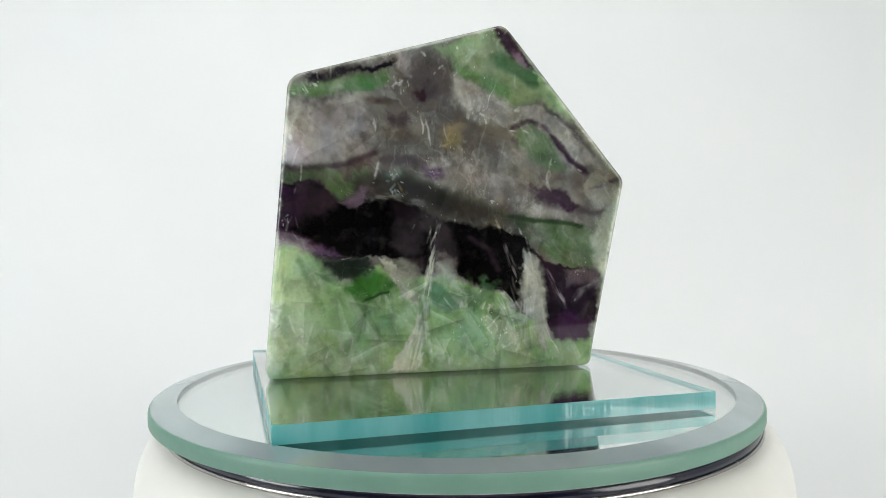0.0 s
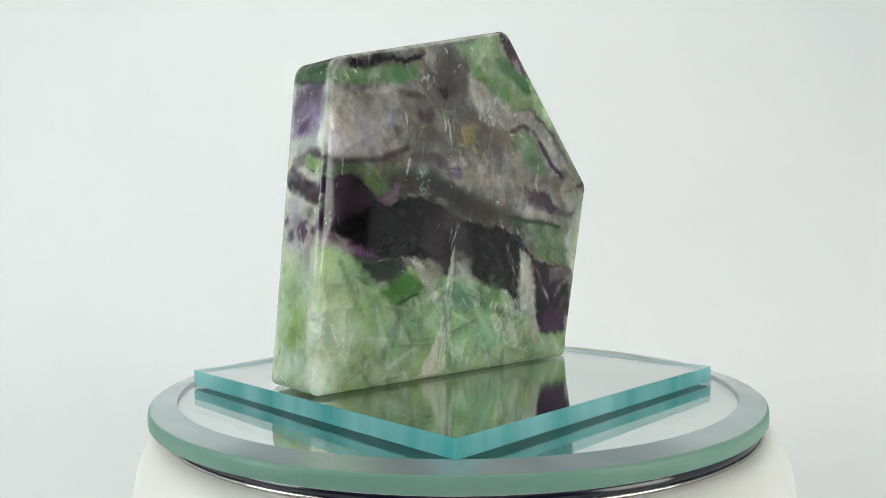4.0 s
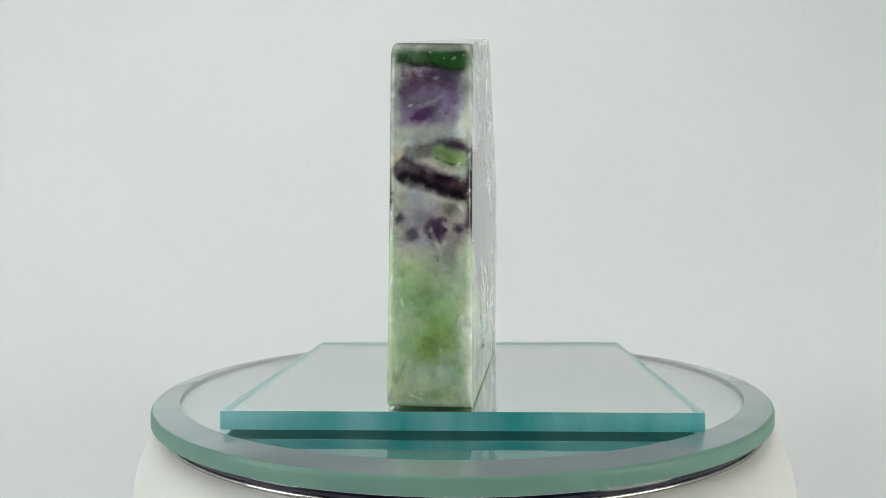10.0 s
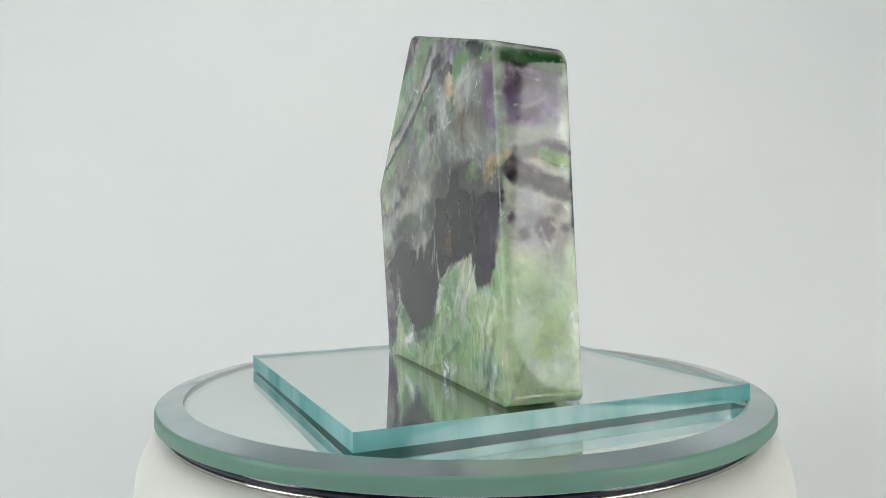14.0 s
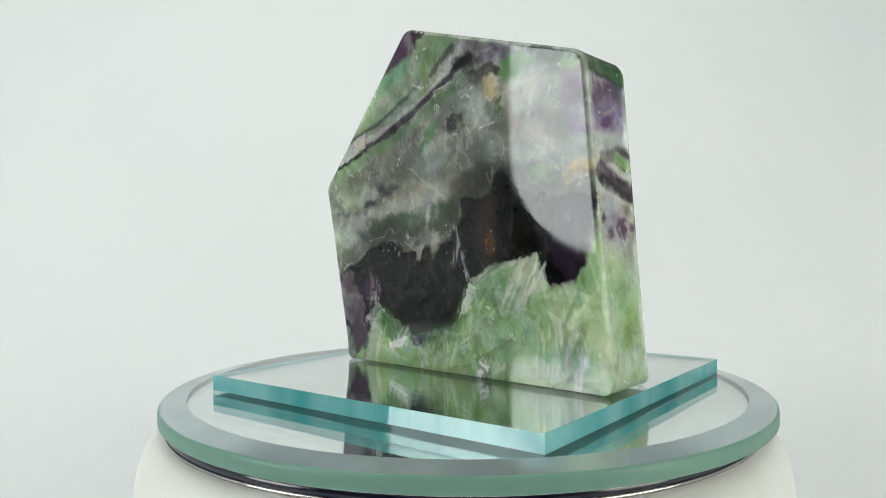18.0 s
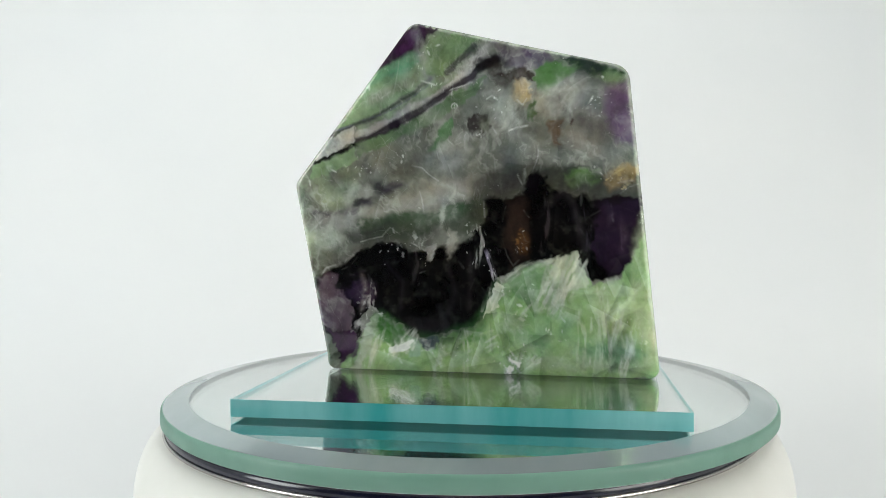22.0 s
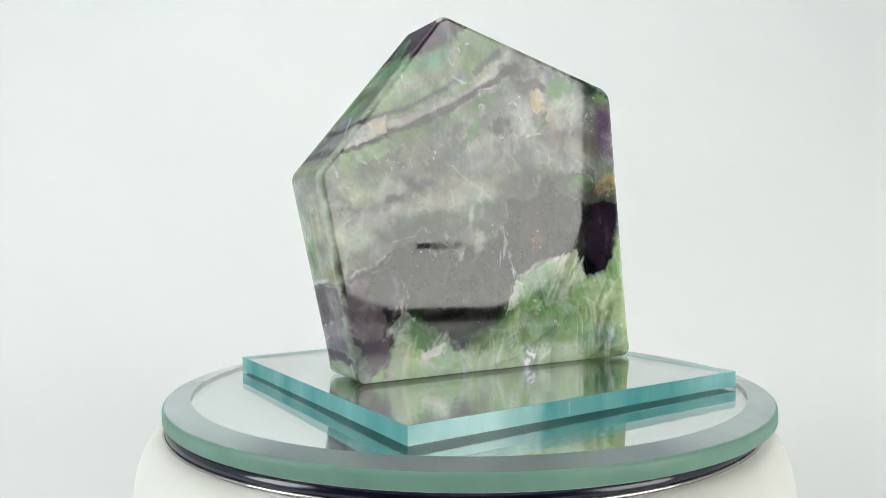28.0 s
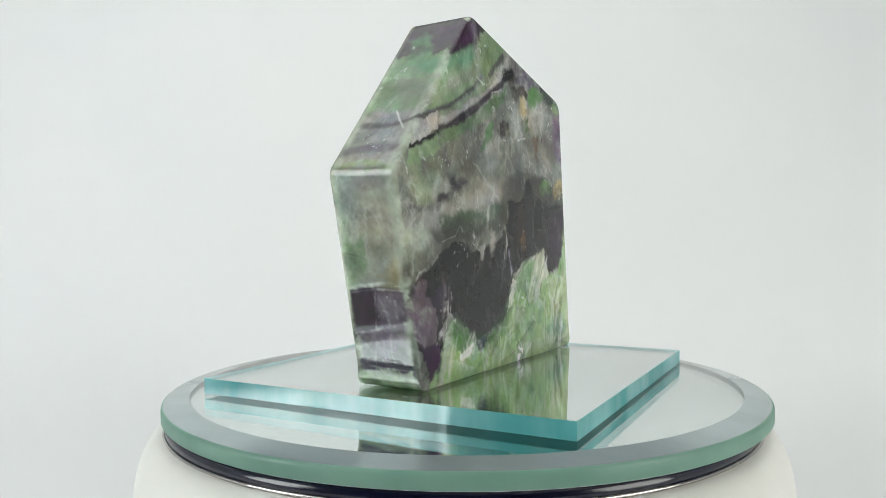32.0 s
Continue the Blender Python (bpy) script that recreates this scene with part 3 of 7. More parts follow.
def slab_colours(p, deep):
    """The colour at each point of the slab: zones of both faces and of the end, met inside the stone."""
    u, z = p[:, 0], p[:, 2]
    end = np.interp(z, [0, 59], [-40.0, -34.7])
    inner = step(deep, 0.03, 0.12) * (1 - step(deep, 0.88, 0.97))
    on_end = (1 - step(u - end, 0.8, 2.6)) * inner * (1 - step(z, 57.5, 60))
    on_low = (1 - step(np.interp(z, [0, 39], [26.7, 34.4]) - u, 0.8, 2.6)) * inner * (1 - step(z, 38, 40))
    on_slope = (1 - step((34.4 - u) * 0.779 + (39.1 - z) * 0.627, 0.8, 2.6)) * inner * step(z, 38, 40)
    ia, ib, ic = np.nonzero(deep < 0.92)[0], np.nonzero(deep > 0.08)[0], np.nonzero(on_end > 0)[0]
    il, ie = np.nonzero(on_low > 0)[0], np.nonzero(on_slope > 0)[0]
    a, b = Zones(u[ia], z[ia], p[ia], 3, (0.150, 0.137, 0.120)), Zones(u[ib], z[ib], p[ib], 5, (0.160, 0.165, 0.140))
    c = Zones(deep[ic] * 13.3, z[ic], p[ic], 8, INKGREEN)
    d, e = Zones(deep[il] * 13.3, z[il], p[il], 12, (0.27, 0.29, 0.245)), Zones(deep[ie] * 13.3, z[ie], p[ie], 15, (0.17, 0.28, 0.14))
    # -- face A, above the belt
    a.poly([(-31.9, 58.8), (-26.9, 60.1), (-22.5, 61.2), (-18.6, 62.2), (-14.9, 62.8), (-15.8, 61.2), (-20.3, 60.8), (-24.7, 59.7), (-27.0, 58.3), (-30.2, 58.1)], DARK, 0.93, 0.5)
    a.poly([(-35.1, 57.3), (-30.2, 57.9), (-25.9, 58.6), (-20.3, 60.2), (-15.8, 60.9), (-15.8, 58.5), (-20.3, 56.6), (-23.7, 55.7), (-29.2, 54.8), (-35.1, 54.9)], (0.10, 0.19, 0.07), 0.9, 0.8)
    a.blob(-21.4, 57.5, 5, 1.8, 15, DEEP, 0.7)
    a.blob(-28.6, 57.5, 4, 1.6, 5, (0.22, 0.34, 0.17), 0.7)
    a.stroke([(-35.1, 54.4), (-29.2, 54.5), (-23.7, 55.7)], 1.0, PURPLE, 0.6, 0.6)
    a.poly([(-10.1, 64.1), (-3.1, 66.9), (5.2, 69.9), (8.8, 67.5), (14.3, 61.9), (19.2, 56.8), (22.3, 51.5), (16.1, 54.9), (10.0, 54.1), (6.4, 55.8), (0.4, 58.5), (-3.1, 61.2)], (0.20, 0.275, 0.15), 0.92, 1.0)
    a.poly([(-3.7, 66.5), (2.8, 68.9), (3.4, 64.9), (-3.1, 63.1)], (0.30, 0.40, 0.22), 0.7, 1.2)
    a.stroke([(-2.5, 61.6), (2.8, 59.1), (7.6, 57.0)], 2.2, DEEP, 0.65, 1.4)
    a.stroke([(7.0, 63.9), (11.2, 61.8), (14.3, 59.9)], 3.0, (0.03, 0.10, 0.04), 0.8, 1.4)
    a.poly([(6.2, 70.2), (8.9, 69.8), (14.7, 62.2), (12.5, 62.8), (8.8, 65.0), (7.0, 67.3)], PURPLE, 0.95, 0.6)
    a.blob(11.3, 64.3, 2.6, 0.9, -48, (0.22, 0.13, 0.21), 0.8)
    a.poly([(14.9, 61.5), (21.1, 54.8), (22.6, 51.2), (16.1, 55.3)], (0.30, 0.40, 0.22), 0.7, 0.8)
    a.poly([(-4.3, 60.6), (2.8, 58.0), (10.0, 54.1), (16.1, 54.3), (21.1, 50.3), (25.5, 42.7), (22.3, 41.4), (17.3, 48.5), (13.6, 51.3), (8.8, 50.0), (2.7, 52.2), (-3.1, 55.5)], (0.33, 0.32, 0.30), 0.8, 1.5)
    a.poly([(-11.8, 64.0), (-6.6, 65.0), (-3.1, 62.9), (-3.1, 58.4), (-5.5, 56.0), (-7.8, 54.6), (-10.1, 55.8), (-11.8, 59.2)], (0.11, 0.095, 0.095), 0.85, 1.4)
    a.blob(-9.5, 56.4, 3.0, 2.6, 30, PURPLE, 0.8)
    a.poly([(-14.6, 64.1), (-11.4, 64.6), (-11.8, 59.7), (-14.6, 61.3)], (0.30, 0.27, 0.28), 0.7, 0.4)
    a.blob(-29.2, 48.1, 11, 7, 0, (0.42, 0.385, 0.375), 0.8)
    a.blob(-23.7, 52.1, 8, 3, 5, (0.13, 0.11, 0.10), 0.5)
    a.poly([(-36.6, 49.0), (-32.5, 47.5), (-32.6, 41.7), (-36.9, 41.9)], (0.50, 0.45, 0.51), 0.85, 1.4)
    a.poly([(-15.9, 52.3), (-12.7, 52.4), (-12.7, 49.6), (-16.1, 49.8)], PURPLE, 0.55, 0.6)
    a.blob(-18.3, 54.8, 3.4, 1.1, 0, BROWN, 0.6)
    a.blob(-3.8, 47.7, 2.6, 3.2, 20, TAN, 0.6)
    a.poly([(-21.5, 50.5), (-14.7, 49.5), (-7.8, 50.8), (1.5, 49.3), (8.7, 46.0), (9.3, 38.4), (2.7, 42.4), (-5.6, 44.6), (-14.8, 45.3), (-21.5, 46.0)], (0.10, 0.088, 0.07), 0.55, 2.5)
    a.blob(2.7, 52.2, 4, 2, -25, (0.42, 0.41, 0.38), 0.6)
    a.blob(1.5, 37.8, 12, 3.4, -15, (0.30, 0.285, 0.27), 0.7)
    a.blob(12.4, 41.3, 7, 4, -30, (0.26, 0.26, 0.23), 0.6)
    a.stroke([(-36.9, 41.5), (-30.4, 41.0), (-26.0, 42.0), (-21.6, 43.3), (-19.1, 44.6)], 1.0, PURPLE, 0.7, 0.7)
    a.poly([(-26.0, 42.2), (-21.6, 43.3), (-19.3, 44.1), (-19.3, 41.0), (-23.8, 40.6)], (0.06, 0.035, 0.045), 0.6, 0.8)
    a.stroke([(-17.1, 42.9), (-12.5, 43.0), (-9.6, 41.8)], 1.6, (0.06, 0.04, 0.05), 0.6, 0.9)
    a.blob(-7.3, 39.8, 2.6, 1.2, -20, VIOLET, 0.85)
    a.poly([(-14.8, 41.0), (-3.3, 38.3), (2.7, 35.4), (6.8, 31.4), (-3.3, 31.1), (-10.3, 33.7), (-16.0, 36.0)], (0.06, 0.068, 0.05), 0.75, 1.8)
    a.poly([(-36.9, 40.7), (-30.4, 40.6), (-26.0, 40.4), (-24.4, 38.7), (-23.1, 36.9), (-26.1, 35.1), (-28.8, 36.9), (-30.4, 38.9), (-36.9, 38.3)], (0.17, 0.30, 0.11), 0.9, 0.5)
    a.poly([(-23.8, 41.0), (-19.9, 40.7), (-19.9, 38.5), (-23.3, 37.6)], DEEP, 0.6, 0.8)
    a.blob(-16.0, 39.3, 2.4, 1.6, 0, TEAL, 0.3)
    a.stroke([(9.4, 49.9), (13.0, 51.3), (16.1, 50.2), (19.2, 46.7), (22.3, 43.2), (25.7, 40.8)], 0.8, PURPLE, 0.7, 0.6)
    a.stroke([(18.0, 47.8), (22.3, 43.5), (25.1, 41.4)], 1.2, PURPLE, 0.75, 0.6)
    a.poly([(9.7, 49.2), (13.6, 50.4), (16.7, 48.5), (19.2, 44.7), (21.1, 41.2), (17.3, 41.2), (13.6, 43.5), (10.2, 46.3)], (0.12, 0.20, 0.095), 0.85, 0.9)
    a.stroke([(16.1, 53.7), (21.1, 49.1), (26.1, 43.9), (31.2, 39.6)], 1.8, (0.38, 0.36, 0.33), 0.6, 1.0)
    a.stroke([(16.7, 54.6), (21.1, 51.1), (27.4, 44.5)], 0.7, INK, 0.45, 0.6)
    a.poly([(13.0, 38.4), (16.1, 37.8), (21.0, 36.7), (23.8, 33.6), (22.3, 31.9), (19.2, 34.1), (14.8, 35.5)], PURPLE, 0.85, 0.7)
    a.stroke([(22.3, 33.6), (27.4, 32.0), (33.2, 33.6)], 0.7, PURPLE, 0.55, 0.7)
    a.stroke([(26.7, 37.5), (30.6, 38.8), (33.4, 39.8)], 0.9, PURPLE, 0.75, 0.6)
    a.poly([(27.4, 41.5), (32.8, 37.9), (32.8, 34.3), (27.4, 33.1), (24.8, 36.7)], (0.34, 0.34, 0.29), 0.6, 1.2)
    a.poly([(6.2, 32.5), (11.1, 31.4), (21.0, 30.7), (26.1, 29.5), (28.6, 24.7), (27.3, 19.7), (21.0, 21.0), (14.8, 24.6), (11.1, 27.5)], (0.085, 0.16, 0.06), 0.85, 1.0)
    a.stroke([(8.7, 31.4), (18.5, 30.3), (24.8, 29.6)], 0.8, INKGREEN, 0.8, 0.6)
    a.poly([(27.4, 30.7), (32.8, 35.5), (31.9, 27.1), (29.3, 18.7), (26.7, 24.7)], (0.42, 0.45, 0.36), 0.65, 1.0)
    a.blob(16.0, 32.9, 7, 1.4, -8, (0.32, 0.30, 0.29), 0.6)
    a.stroke([(17.1, 42.8), (17.6, 40.2), (16.7, 38.4), (17.7, 36.5)], 0.35, WHITE, 0.8, 0.25)
    # belt
    a.stroke([(-38.0, 38.8), (-30.4, 38.9), (-26.1, 36.5), (-20.5, 37.8), (-14.8, 36.8), (-8.0, 34.8), (-0.9, 32.2), (6.2, 30.2), (13.5, 26.6)], 5.0, (0.05, 0.048, 0.04), 0.75, 2.4)
    a.stroke([(-21.6, 37.6), (-12.6, 37.1), (-4.5, 34.3), (2.6, 31.4)], 3.0, (0.03, 0.026, 0.024), 0.7, 2.0)
    a.poly([(-38.0, 38.1), (-33.7, 38.4), (-30.4, 38.1), (-28.3, 36.4), (-26.1, 35.0), (-21.6, 36.5), (-20.0, 35.4), (-14.9, 34.8), (-10.3, 33.1), (-5.7, 31.4), (0.2, 30.2), (6.2, 28.5), (12.3, 26.6), (14.5, 23.1), (12.9, 20.2), (11.0, 15.5), (9.2, 13.8), (7.4, 16.5), (2.5, 17.0), (0.2, 18.5), (-3.4, 20.2), (-6.9, 19.8), (-10.4, 20.5), (-13.3, 22.2), (-15.0, 20.5), (-16.1, 23.4), (-20.6, 24.0), (-26.2, 23.5), (-29.5, 24.1), (-33.8, 25.9), (-38.3, 28.5)], DARK, 0.98, 0.6)
    a.poly([(-37.8, 37.5), (-32.1, 37.6), (-31.8, 33.7), (-35.7, 29.6), (-38.1, 29.6)], (0.045, 0.02, 0.045), 0.85, 0.9)
    a.poly([(-32.1, 37.3), (-28.8, 35.9), (-26.1, 33.7), (-30.5, 31.5), (-32.1, 33.1)], (0.035, 0.022, 0.03), 0.8, 0.8)
    a.poly([(-26.1, 34.7), (-21.6, 36.9), (-20.0, 35.4), (-23.9, 33.5)], (0.12, 0.08, 0.12), 0.75, 0.3)
    a.poly([(-38.3, 29.3), (-33.8, 28.5), (-29.5, 26.5), (-24.9, 24.0), (-29.5, 24.3), (-34.9, 25.2), (-38.6, 26.3)], (0.12, 0.065, 0.125), 0.85, 0.5)
    a.poly([(-5.9, 32.0), (-3.3, 27.9), (-2.0, 21.6), (-6.9, 20.3), (-8.3, 24.5)], (0.05, 0.04, 0.045), 0.7, 1.0)
    a.poly([(-16.0, 34.3), (-10.3, 32.9), (-10.9, 29.7), (-14.9, 30.3)], (0.02, 0.012, 0.016), 0.7, 1.0)
    a.blob(-4.6, 21.0, 2.8, 2.4, 0, (0.30, 0.28, 0.27), 0.6)
    a.blob(-11.0, 21.7, 3, 2, 0, (0.05, 0.035, 0.04), 0.7)
    a.poly([(13.5, 23.9), (19.1, 21.5), (28.6, 19.9), (27.6, 10.3), (26.3, 5.3), (19.1, 5.6), (16.6, 8.6), (15.3, 15.4)], (0.024, 0.011, 0.022), 0.97, 0.6)
    a.poly([(19.1, 10.8), (22.9, 11.2), (25.4, 9.1), (24.7, 5.5), (19.7, 5.7)], (0.085, 0.03, 0.09), 0.85, 1.0)
    a.poly([(21.0, 20.3), (28.9, 19.9), (28.6, 17.5), (21.0, 16.7)], (0.15, 0.11, 0.12), 0.7, 0.8)
    a.poly([(19.1, 24.8), (27.3, 24.1), (28.0, 20.1), (21.0, 21.2)], (0.10, 0.13, 0.08), 0.7, 0.8)
    a.feather([(16.6, 20.7), (19.1, 16.2), (21.0, 12.6)], 0.9, (0.2, 0.15, 0.2), 0.7)
    a.stroke([(23.2, 13.7), (24.8, 15.7), (28.6, 17.8)], 0.4, WHITE, 0.3, 0.8)
    a.stroke([(26.0, 10.3), (27.1, 7.9), (26.7, 5.7)], 1.0, (0.3, 0.25, 0.32), 0.6, 0.6)
    # foot
    a.poly([(-41.1, 25.7), (-33.8, 25.3), (-29.0, 23.1), (-25.7, 19.7), (-20.7, 19.9), (-18.9, 22.1), (-16.1, 19.8), (-10.4, 19.7), (-3.4, 19.5), (2.5, 16.6), (7.4, 16.0), (9.2, 13.1), (12.8, 10.5), (17.8, 5.7), (27.0, 5.2), (26.6, -1.2), (-42.2, -0.8)], GREEN, 0.98, 0.45)
    a.poly([(-39.7, 25.2), (-32.8, 24.5), (-31.2, 18.7), (-34.0, 7.7), (-41.4, 0.8)], (0.48, 0.57, 0.38), 0.7, 2.2)
    a.blob(-39.6, 12.3, 1.8, 4.5, 0, (0.75, 0.78, 0.74), 0.8)
    a.blob(-39.5, 3.5, 2.6, 4, 0, (0.6, 0.65, 0.58), 0.7)
    a.stroke([(-33.3, 23.7), (-30.6, 19.3), (-27.4, 14.2)], 1.6, (0.42, 0.50, 0.34), 0.7, 1.4)
    a.stroke([(-33.9, 23.2), (-32.3, 18.7), (-30.7, 15.4)], 0.9, (0.10, 0.20, 0.07), 0.6, 0.9)
    a.poly([(-30.6, 24.2), (-26.2, 23.5), (-20.6, 24.0), (-19.3, 20.7), (-21.8, 18.3), (-25.4, 18.6), (-28.4, 20.7)], (0.012, 0.02, 0.012), 0.9, 1.2)
    a.poly([(-24.9, 17.7), (-19.3, 20.7), (-14.8, 18.9), (-16.2, 15.5), (-20.7, 13.9), (-23.5, 15.0)], (0.035, 0.16, 0.02), 0.9, 1.3)
    a.stroke([(-21.5, 14.5), (-18.7, 15.9), (-16.5, 16.4)], 0.4, INKGREEN, 0.8, 0.3)
    a.blob(-29.1, 8.6, 3.5, 6, 0, LIME, 0.6)
    a.blob(-21.9, 8.9, 8, 6, 0, (0.22, 0.38, 0.18), 0.6)
    a.blob(-16.3, 5.3, 5, 3, 0, (0.30, 0.44, 0.18), 0.5)
    a.blob(-6.1, 7.2, 4.5, 5, 0, LIME, 0.55)
    a.blob(0.1, 15.2, 6, 3.2, 0, (0.075, 0.17, 0.075), 0.8)
    a.blob(2.5, 7.5, 7, 5, 0, TEAL, 0.3)
    a.poly([(-9.0, 17.7), (-6.3, 18.8), (-3.4, 16.4), (-1.1, 12.9), (-4.6, 12.4), (-8.1, 14.8)], (0.10, 0.22, 0.13), 0.7, 0.7)
    a.feather([(-5.9, 30.3), (-7.1, 26.8), (-7.9, 23.4)], 0.9, (0.26, 0.25, 0.25), 0.7)
    a.feather([(-7.6, 25.1), (-8.4, 18.2), (-9.6, 10.8), (-11.7, 4.6)], 1.6, (0.58, 0.62, 0.52), 0.9)
    a.poly([(-9.9, 11.2), (-8.8, 10.0), (-9.6, 0.8), (-16.3, 0.9), (-14.5, 4.5), (-12.2, 7.8)], (0.60, 0.64, 0.54), 0.85, 0.4)
    a.feather([(-9.5, 10.2), (-10.5, 5.7), (-11.1, 0.5)], 2.6, (0.22, 0.34, 0.18), 0.7)
    a.poly([(-18.6, 23.5), (-15.0, 22.0), (-13.2, 18.3), (-10.4, 14.9), (-10.9, 12.9), (-13.4, 15.8), (-16.1, 19.3)], (0.46, 0.46, 0.39), 0.85, 0.35)
    a.feather([(-16.1, 21.8), (-13.6, 18.4), (-11.0, 13.7)], 2.0, (0.25, 0.28, 0.2), 0.5)
    a.poly([(-6.3, 21.6), (-3.4, 19.9), (-1.0, 16.3), (-3.4, 17.6)], (0.5, 0.52, 0.46), 0.6, 0.6)
    a.stroke([(-3.4, 15.8), (-0.5, 12.9)], 0.7, (0.5, 0.54, 0.46), 0.6, 0.4)
    a.poly([(11.7, 24.9), (14.1, 22.5), (16.0, 15.4), (16.8, 8.2), (17.4, 2.8), (14.1, 5.7), (12.9, 11.9), (10.4, 16.4)], (0.42, 0.43, 0.36), 0.75, 0.6)
    a.feather([(12.3, 24.9), (14.7, 14.2), (16.4, 2.9)], 2.0, (0.56, 0.57, 0.50), 0.7)
    a.stroke([(6.4, 16.5), (8.6, 14.4), (10.0, 12.6)], 0.9, (0.5, 0.52, 0.44), 0.8, 0.4)
    a.poly([(2.3, 11.0), (4.7, 13.9), (7.3, 10.9), (10.0, 7.0), (9.1, 3.5), (6.1, 4.2), (4.3, 7.2)], (0.42, 0.48, 0.36), 0.6, 0.5)
    a.poly([(4.0, 12.4), (6.1, 12.7), (7.1, 10.3), (4.7, 9.8)], (0.12, 0.22, 0.10), 0.8, 0.3)
    a.blob(13.2, 6.9, 3, 4, 0, LIME, 0.6)
    a.blob(8.5, 2.6, 6, 2.4, 0, (0.34, 0.46, 0.25), 0.6)
    a.blob(22.2, 3.0, 5, 2.2, 0, (0.32, 0.42, 0.25), 0.7)
    a.stroke([(-4.5, 0.6), (-3.8, 3.3)], 0.8, (0.55, 0.6, 0.5), 0.7, 0.4)
    a.stroke([(-26.6, 11.9), (-26.0, 6.3), (-26.7, 1.6)], 0.6, (0.42, 0.52, 0.36), 0.6, 0.5)
    a.sparks([(5.6, 68.5), (6.2, 67.3)], 2.0, 10)
    a.sparks([(-27.7, 60.3), (-32.4, 56.8), (-30.2, 57.8)], 1.2, 6)
    a.sparks([(-14.7, 58.2), (-13.3, 58.0)], 1.6, 8)
    a.sparks([(2.8, 52.8), (4.6, 53.4), (3.3, 51.6)], 2.0, 12)
    a.sparks([(-16.0, 39.9), (-14.8, 39.7), (-15.4, 36.0), (-13.9, 36.8)], 1.4, 10)
    a.sparks([(-37.0, 31.5), (-35.4, 30.9), (-35.9, 29.8)], 2.0, 4)
    a.sparks([(11.1, 21.4), (12.3, 20.4)], 1.6, 10)
    a.sparks([(3.7, 12.7), (6.1, 9.1), (9.1, 7.3)], 2.6, 16)
    a.sparks([(-36.1, 13.9), (-35.1, 10.5), (-33.5, 7.7)], 2.0, 14)
    a.sparks([(11.6, 8.4), (14.1, 2.4), (12.2, 10.7)], 2.4, 10)
    a.sparks([(-12.7, 18.3), (-11.0, 14.3)], 1.0, 6)
    a.sparks([(-3.2, 46.9), (5.0, 34.9), (16.1, 38.8)], 1.5, 6)
    # -- face B, above the belt
    b.blob(10.3, 58.3, 16, 8, -30, (0.20, 0.28, 0.16), 0.9)
    b.poly([(10.4, 69.7), (7.3, 70.7), (2.5, 69.2), (4.5, 66.5), (7.4, 65.5), (10.8, 63.9), (13.7, 62.3), (16.7, 60.7), (18.2, 59.4)], PURPLE, 0.97, 0.5)
    b.blob(8.2, 67.6, 2.4, 1.8, -30, VIOLET, 0.9)
    b.blob(10.0, 66.0, 2.4, 1.4, -30, (0.06, 0.018, 0.07), 0.8)
    b.stroke([(17.8, 59.3), (12.6, 61.5), (8.2, 63.8)], 2.6, MINT, 0.6, 0.8)
    b.poly([(4.7, 68.1), (-3.5, 67.8), (-5.9, 66.6), (-3.4, 64.1), (1.1, 60.8), (4.6, 59.7), (6.8, 62.6)], (0.17, 0.25, 0.13), 0.92, 0.7)
    b.poly([(17.8, 58.9), (10.3, 60.9), (6.8, 60.8), (3.4, 59.1), (8.0, 56.4), (13.8, 53.2), (19.7, 51.4), (25.0, 49.8), (22.0, 54.1)], (0.22, 0.315, 0.175), 0.92, 0.7)
    b.stroke([(17.1, 56.0), (11.5, 58.2), (7.8, 59.8)], 1.5, (0.17, 0.19, 0.11), 0.7, 1.0)
    b.stroke([(7.7, 70.5), (6.6, 66.7), (5.2, 62.7), (3.7, 58.1)], 1.2, (0.30, 0.31, 0.29), 0.6, 0.8)
    b.poly([(-8.2, 66.5), (-4.6, 63.5), (-0.6, 59.6), (4.6, 56.3), (12.7, 52.6), (19.7, 49.9), (26.2, 48.9), (29.4, 44.1), (24.4, 45.7), (17.4, 48.3), (10.4, 50.8), (2.3, 54.6), (-4.5, 58.9), (-7.5, 63.4)], (0.34, 0.32, 0.31), 0.95, 0.5)
    b.stroke([(-4.6, 65.4), (-0.6, 61.9), (1.1, 60.6)], 0.9, (0.04, 0.03, 0.045), 0.75, 0.5)
    b.stroke([(4.6, 59.7), (8.0, 57.2), (12.7, 54.3), (17.3, 52.1), (23.8, 50.0), (26.2, 49.1)], 0.7, (0.03, 0.022, 0.035), 0.8, 0.6)
    b.stroke([(-8.8, 62.9), (-4.5, 59.7), (-1.1, 57.9), (2.3, 55.9), (6.9, 53.0), (12.7, 50.3)], 1.3, (0.018, 0.011, 0.018), 0.9, 0.6)
    b.stroke([(12.1, 50.5), (15.0, 49.0), (18.5, 47.5), (20.4, 47.1)], 1.9, (0.018, 0.011, 0.018), 0.9, 0.6)
    b.stroke([(20.7, 46.4), (24.4, 45.0), (28.0, 43.7), (29.4, 43.3)], 1.0, DARK, 0.95, 0.3)
    # lighter side of an upright refraction step, put into the colour
    b.poly([(20.6, 51.3), (20.7, 46.9), (24.4, 45.5), (29.0, 43.7), (27.7, 47.3), (24.4, 49.4)], (0.50, 0.48, 0.49), 0.65, 0.12)
